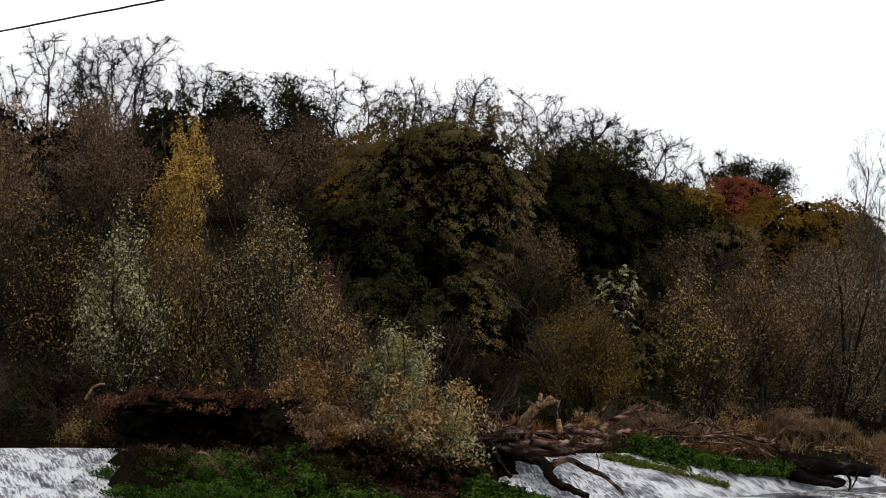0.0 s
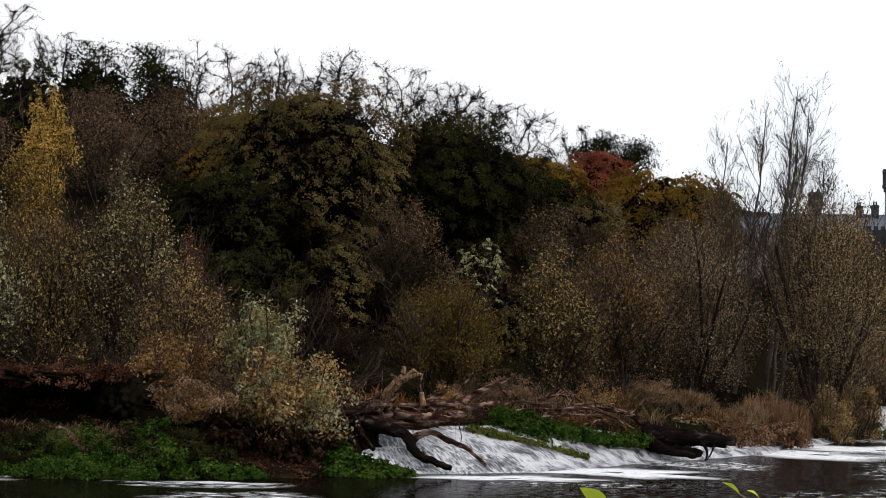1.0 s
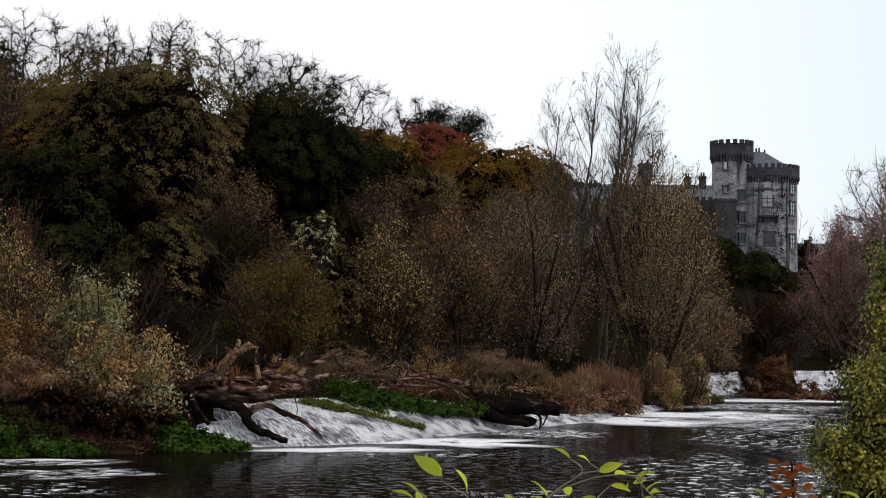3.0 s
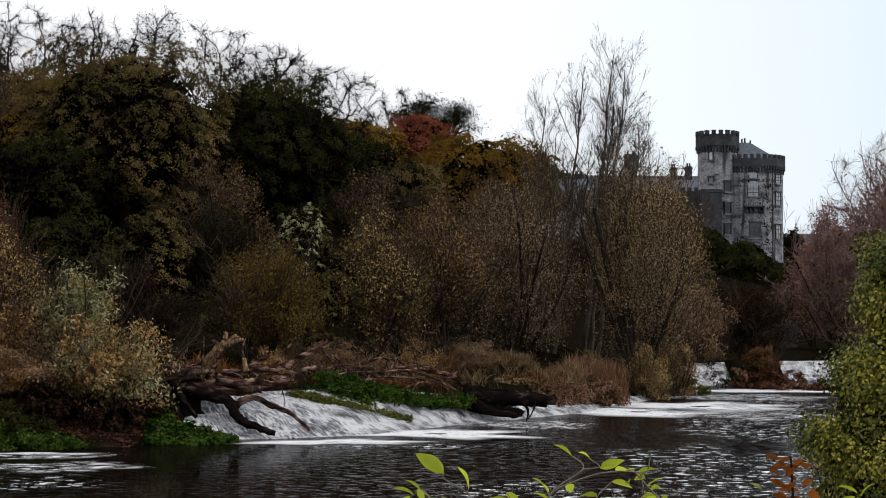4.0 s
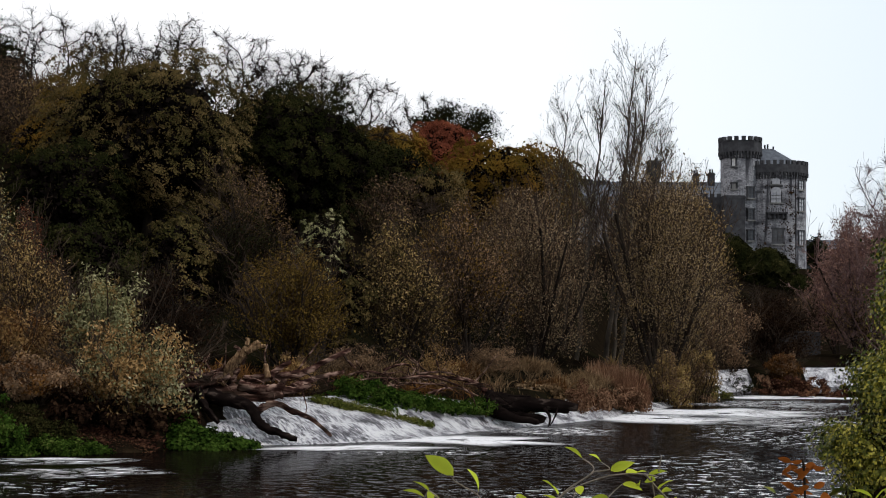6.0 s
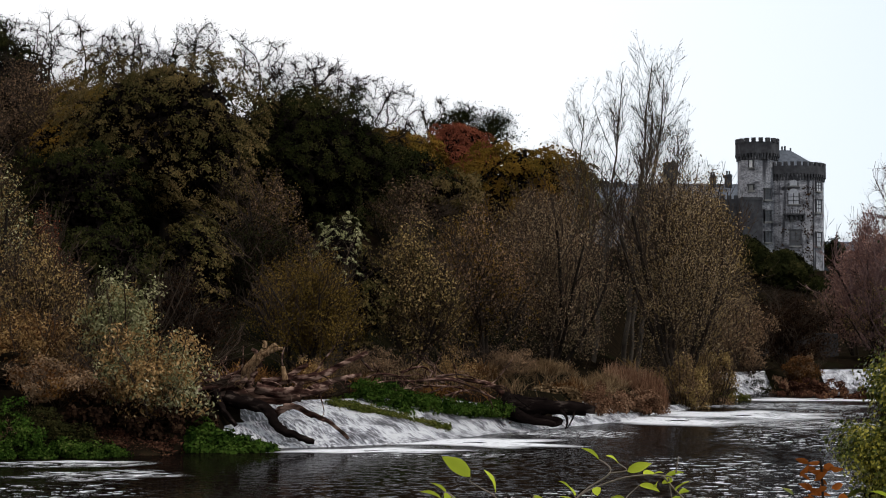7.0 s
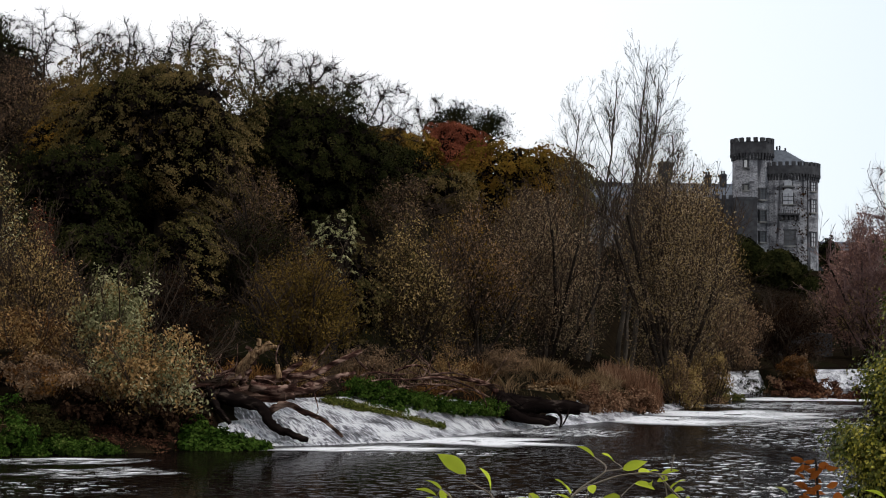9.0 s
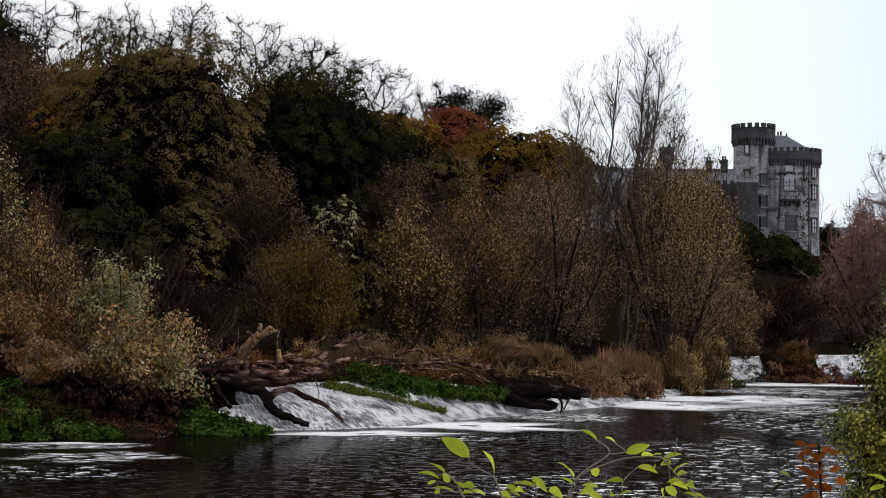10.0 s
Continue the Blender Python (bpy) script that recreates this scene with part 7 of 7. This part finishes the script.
mesh_part("stem", log_mesh("stem", [(0.025, 3.0, 3.624), (-0.009, 3.0, 3.691), (-0.030, 3.0, 3.710), (-0.039, 3.0, 3.699)], 0.0021, 0.0012, STEM, 338, 6, 0.05), sapling)
mesh_part("stem", log_mesh("stem", [(0.134, 3.0, 3.624), (0.134, 3.0, 3.689), (0.126, 3.0, 3.706)], 0.0015, 0.0008, STEM, 339, 6, 0.05), sapling)
mesh_part("stem", log_mesh("stem", [(0.179, 3.0, 3.631), (0.205, 3.0, 3.691), (0.201, 3.0, 3.706)], 0.0015, 0.0008, STEM, 340, 6, 0.05), sapling)
mesh_part("stem", log_mesh("stem", [(0.359, 3.0, 3.744), (0.382, 3.0, 3.718), (0.427, 3.0, 3.669), (0.434, 3.0, 3.624)], 0.0021, 0.0012, STEM, 341, 6, 0.05), sapling)
mesh_part("stem", log_mesh("stem", [(0.291, 3.0, 3.669), (0.291, 3.0, 3.699), (0.318, 3.0, 3.727)], 0.0015, 0.0008, STEM, 342, 6, 0.05), sapling)
mesh_part("stem", log_mesh("stem", [(0.02, 3.0, 2.1), (0.03, 3.02, 2.9), (0.06, 3.0, 3.62)], 0.012, 0.008, BARK, 350, 6, 0.05), sapling)
mesh_part("stem", log_mesh("stem", [(0.02, 3.0, 2.1), (0.12, 3.02, 2.9), (0.20, 3.0, 3.60)], 0.010, 0.006, BARK, 351, 6, 0.05), sapling)
mesh_part("stem", log_mesh("stem", [(0.02, 3.0, 2.1), (-0.05, 3.02, 2.9), (-0.02, 3.0, 3.62)], 0.010, 0.006, BARK, 352, 6, 0.05), sapling)

leaf_on(sapling, BLADE, (0.376, 2.99, 3.734), (0.363, 3.03, 3.727), -50)
leaf_on(sapling, BLADE, (0.387, 2.95, 3.707), (0.362, 2.93, 3.704), 28)
leaf_on(sapling, BLADE, (0.385, 3.06, 3.681), (0.383, 3.10, 3.691), 42)
leaf_on(sapling, BLADE, (0.405, 2.98, 3.701), (0.413, 2.94, 3.693), 25)
leaf_on(sapling, BLADE, (0.369, 2.87, 3.687), (0.358, 2.91, 3.699), -13)
leaf_on(sapling, BLADE, (0.348, 2.91, 3.693), (0.353, 2.95, 3.679), 48)
leaf_on(sapling, BLADE, (0.340, 2.93, 3.735), (0.345, 2.96, 3.725), -25)
leaf_on(sapling, BLADE, (0.332, 3.06, 3.738), (0.356, 3.10, 3.738), 12)
leaf_on(sapling, BLADE, (0.259, 2.89, 3.691), (0.261, 2.93, 3.678), 26)
leaf_on(sapling, BLADE, (0.231, 2.85, 3.721), (0.232, 2.89, 3.730), -8)
leaf_on(sapling, BLADE, (0.149, 2.85, 3.696), (0.169, 2.80, 3.690), -40)
leaf_on(sapling, BLADE, (0.112, 3.02, 3.678), (0.093, 2.98, 3.680), -26)
leaf_on(sapling, BLADE, (0.071, 3.04, 3.672), (0.092, 3.01, 3.665), 27)
leaf_on(sapling, BLADE, (0.002, 3.07, 3.669), (0.023, 3.08, 3.666), -31)
leaf_on(sapling, BLADE, (-0.040, 3.07, 3.668), (-0.042, 3.03, 3.681), 40)
leaf_on(sapling, BLADE, (-0.061, 2.97, 3.694), (-0.045, 2.97, 3.700), 44)
leaf_on(sapling, BLADE, (-0.020, 2.96, 3.699), (-0.032, 2.99, 3.710), -39)
leaf_on(sapling, BLADE, (0.431, 3.11, 3.668), (0.455, 3.10, 3.658), -24)
leaf_on(sapling, BLADE, (0.214, 2.97, 3.683), (0.239, 2.92, 3.684), 27)
leaf_on(sapling, BLADE, (0.179, 2.95, 3.678), (0.161, 2.94, 3.674), -9)

sprig = group_thing("dead_leaf_sprig", "sprig of rust-orange dead leaves on the near bank", "sapling")
rng = np.random.default_rng(363)
for k in range(44):
    lx, lz = 0.708 + rng.normal(0, 0.017), 3.752 - 0.15 * (k + rng.random()) / 44
    la = rng.uniform(0, 6.28)
    ll = rng.uniform(0.02, 0.034)
    leaf_on(sprig, BLADE_RUST, (lx, 3.3 + rng.normal(0, 0.02), lz), (lx + ll * math.cos(la), 3.31 + rng.normal(0, 0.02), lz + ll * math.sin(la) * 0.7), float(rng.uniform(50, 130)))
mesh_part("stem", log_mesh("stem", [(0.70, 3.3, 2.1), (0.72, 3.3, 2.9), (0.71, 3.3, 3.66), (0.70, 3.3, 3.75)], 0.004, 0.002, BARK, 360, 6, 0.05), sprig)

ivy_sprig = group_thing("bramble_sprig", "green bramble leaves on the near bank", "sapling")
leaf_on(ivy_sprig, BLADE, (0.994, 3.90, 3.620), (0.950, 3.92, 3.633), 20)
leaf_on(ivy_sprig, BLADE, (1.001, 3.90, 3.613), (1.041, 3.92, 3.640), -20)
leaf_on(ivy_sprig, BLADE, (0.954, 3.90, 3.600), (1.008, 3.92, 3.603), 10)
leaf_on(ivy_sprig, BLADE_IVY, (0.754, 3.90, 3.613), (0.728, 3.92, 3.587), 10)
leaf_on(ivy_sprig, BLADE_IVY, (0.768, 3.90, 3.627), (0.741, 3.92, 3.640), -10)
leaf_on(ivy_sprig, BLADE_IVY, (0.784, 3.90, 3.600), (0.754, 3.92, 3.573), 0)
leaf_on(ivy_sprig, BLADE_IVY, (0.928, 3.90, 3.640), (0.894, 3.92, 3.613), 20)
leaf_on(ivy_sprig, BLADE_IVY, (0.921, 3.90, 3.613), (0.941, 3.92, 3.580), 0)
mesh_part("stem", log_mesh("stem", [(0.90, 3.9, 2.1), (0.93, 3.9, 3.0), (0.99, 3.9, 3.62)], 0.008, 0.003, BARK, 361, 6, 0.05), ivy_sprig)
mesh_part("stem", log_mesh("stem", [(0.90, 3.9, 2.1), (0.85, 3.9, 3.0), (0.77, 3.9, 3.6)], 0.008, 0.003, BARK, 362, 6, 0.05), ivy_sprig)

# low bank wall
bank_wall = tagged(new("bank_wall"), "low grey stone wall with rough coping", "wall")
bank_wall.matrix_basis = pose(0, 0, 0)
rng = np.random.default_rng(401)
for k in range(10):
    x0 = 1.13 + k * 0.46
    y0 = 4.75 + k * 0.05
    bm = bmesh.new()
    block(bm, x0, x0 + 0.44, y0, y0 + 0.36, 3.34, 3.445 + 0.02 * min(k, 2) + rng.uniform(-0.01, 0.01))
    bmesh.ops.bevel(bm, geom=bm.edges[:], offset=0.02, segments=2, affect="EDGES")
    for vert in bm.verts:
        vert.co += Vector(rng.normal(0, 0.009, 3))
    part("coping_stone", bm, WALLSTONE, bank_wall)
    for j in range(6):
        z0 = 2.0 + j * 0.225
        bm = bmesh.new()
        sh = 0.22 * (j % 2)
        block(bm, x0 + sh, x0 + sh + 0.43, y0 + 0.04, y0 + 0.3, z0, z0 + 0.215)
        bmesh.ops.bevel(bm, geom=bm.edges[:], offset=0.015, segments=1, affect="EDGES")
        for vert in bm.verts:
            vert.co += Vector(rng.normal(0, 0.007, 3))
        part("stone", bm, WALLSTONE, bank_wall)

# overhead cable
c0, c1 = Vector((-31.86, 60.0, 17.0)), Vector((10.74, 14.0, 10.41))
cl = [tuple(c0.lerp(c1, k / 12) - Vector((0, 0, 0.12 * math.sin(math.pi * k / 12)))) for k in range(13)]
tagged(new("cable", log_mesh("cable", cl, 0.036, 0.022, CABLE, 402, 8, 0.0)), "black overhead cable across the river", "cable")

# brick lodge beside the castle
lodge = thing("lodge", 72.0, 322.0, "low red brick lodge with a slate roof", "house")
bm = bmesh.new()
block(bm, -5.5, 5.5, -3, 3, -1, 5.5)
part("wall", bm, BRICK, lodge)
bm = bmesh.new()
rv = [bm.verts.new(p) for p in ((-5.8, -3.3, 5.5), (5.8, -3.3, 5.5), (5.8, 0, 7.4), (-5.8, 0, 7.4), (-5.8, 3.3, 5.5), (5.8, 3.3, 5.5))]
for f in ((0, 1, 2, 3), (3, 2, 5, 4), (0, 3, 4), (1, 5, 2), (0, 4, 5, 1)):
    bm.faces.new([rv[i] for i in f])
part("roof", bm, SLATE, lodge)
for k in range(4):
    bm = bmesh.new()
    block(bm, -4.2 + k * 2.4, -3.2 + k * 2.4, -3.04, -2.8, 1.2, 3.0)
    part("window", bm, GLASS, lodge)

# low wall along the path on the castle bank
path_wall = thing("path_wall", 33.0, 181.0, "low pale stone wall along the river path", "wall", z=4.0)
for k in range(14):
    bm = bmesh.new()
    block(bm, -7.0 + k, -6.04 + k, -0.25 + 0.05 * math.sin(k), 0.25, -2.0, 0.75 + 0.04 * math.sin(k * 2.3))
    bmesh.ops.bevel(bm, geom=bm.edges[:], offset=0.05, segments=1, affect="EDGES")
    part("stone", bm, STONE_DARK, path_wall)
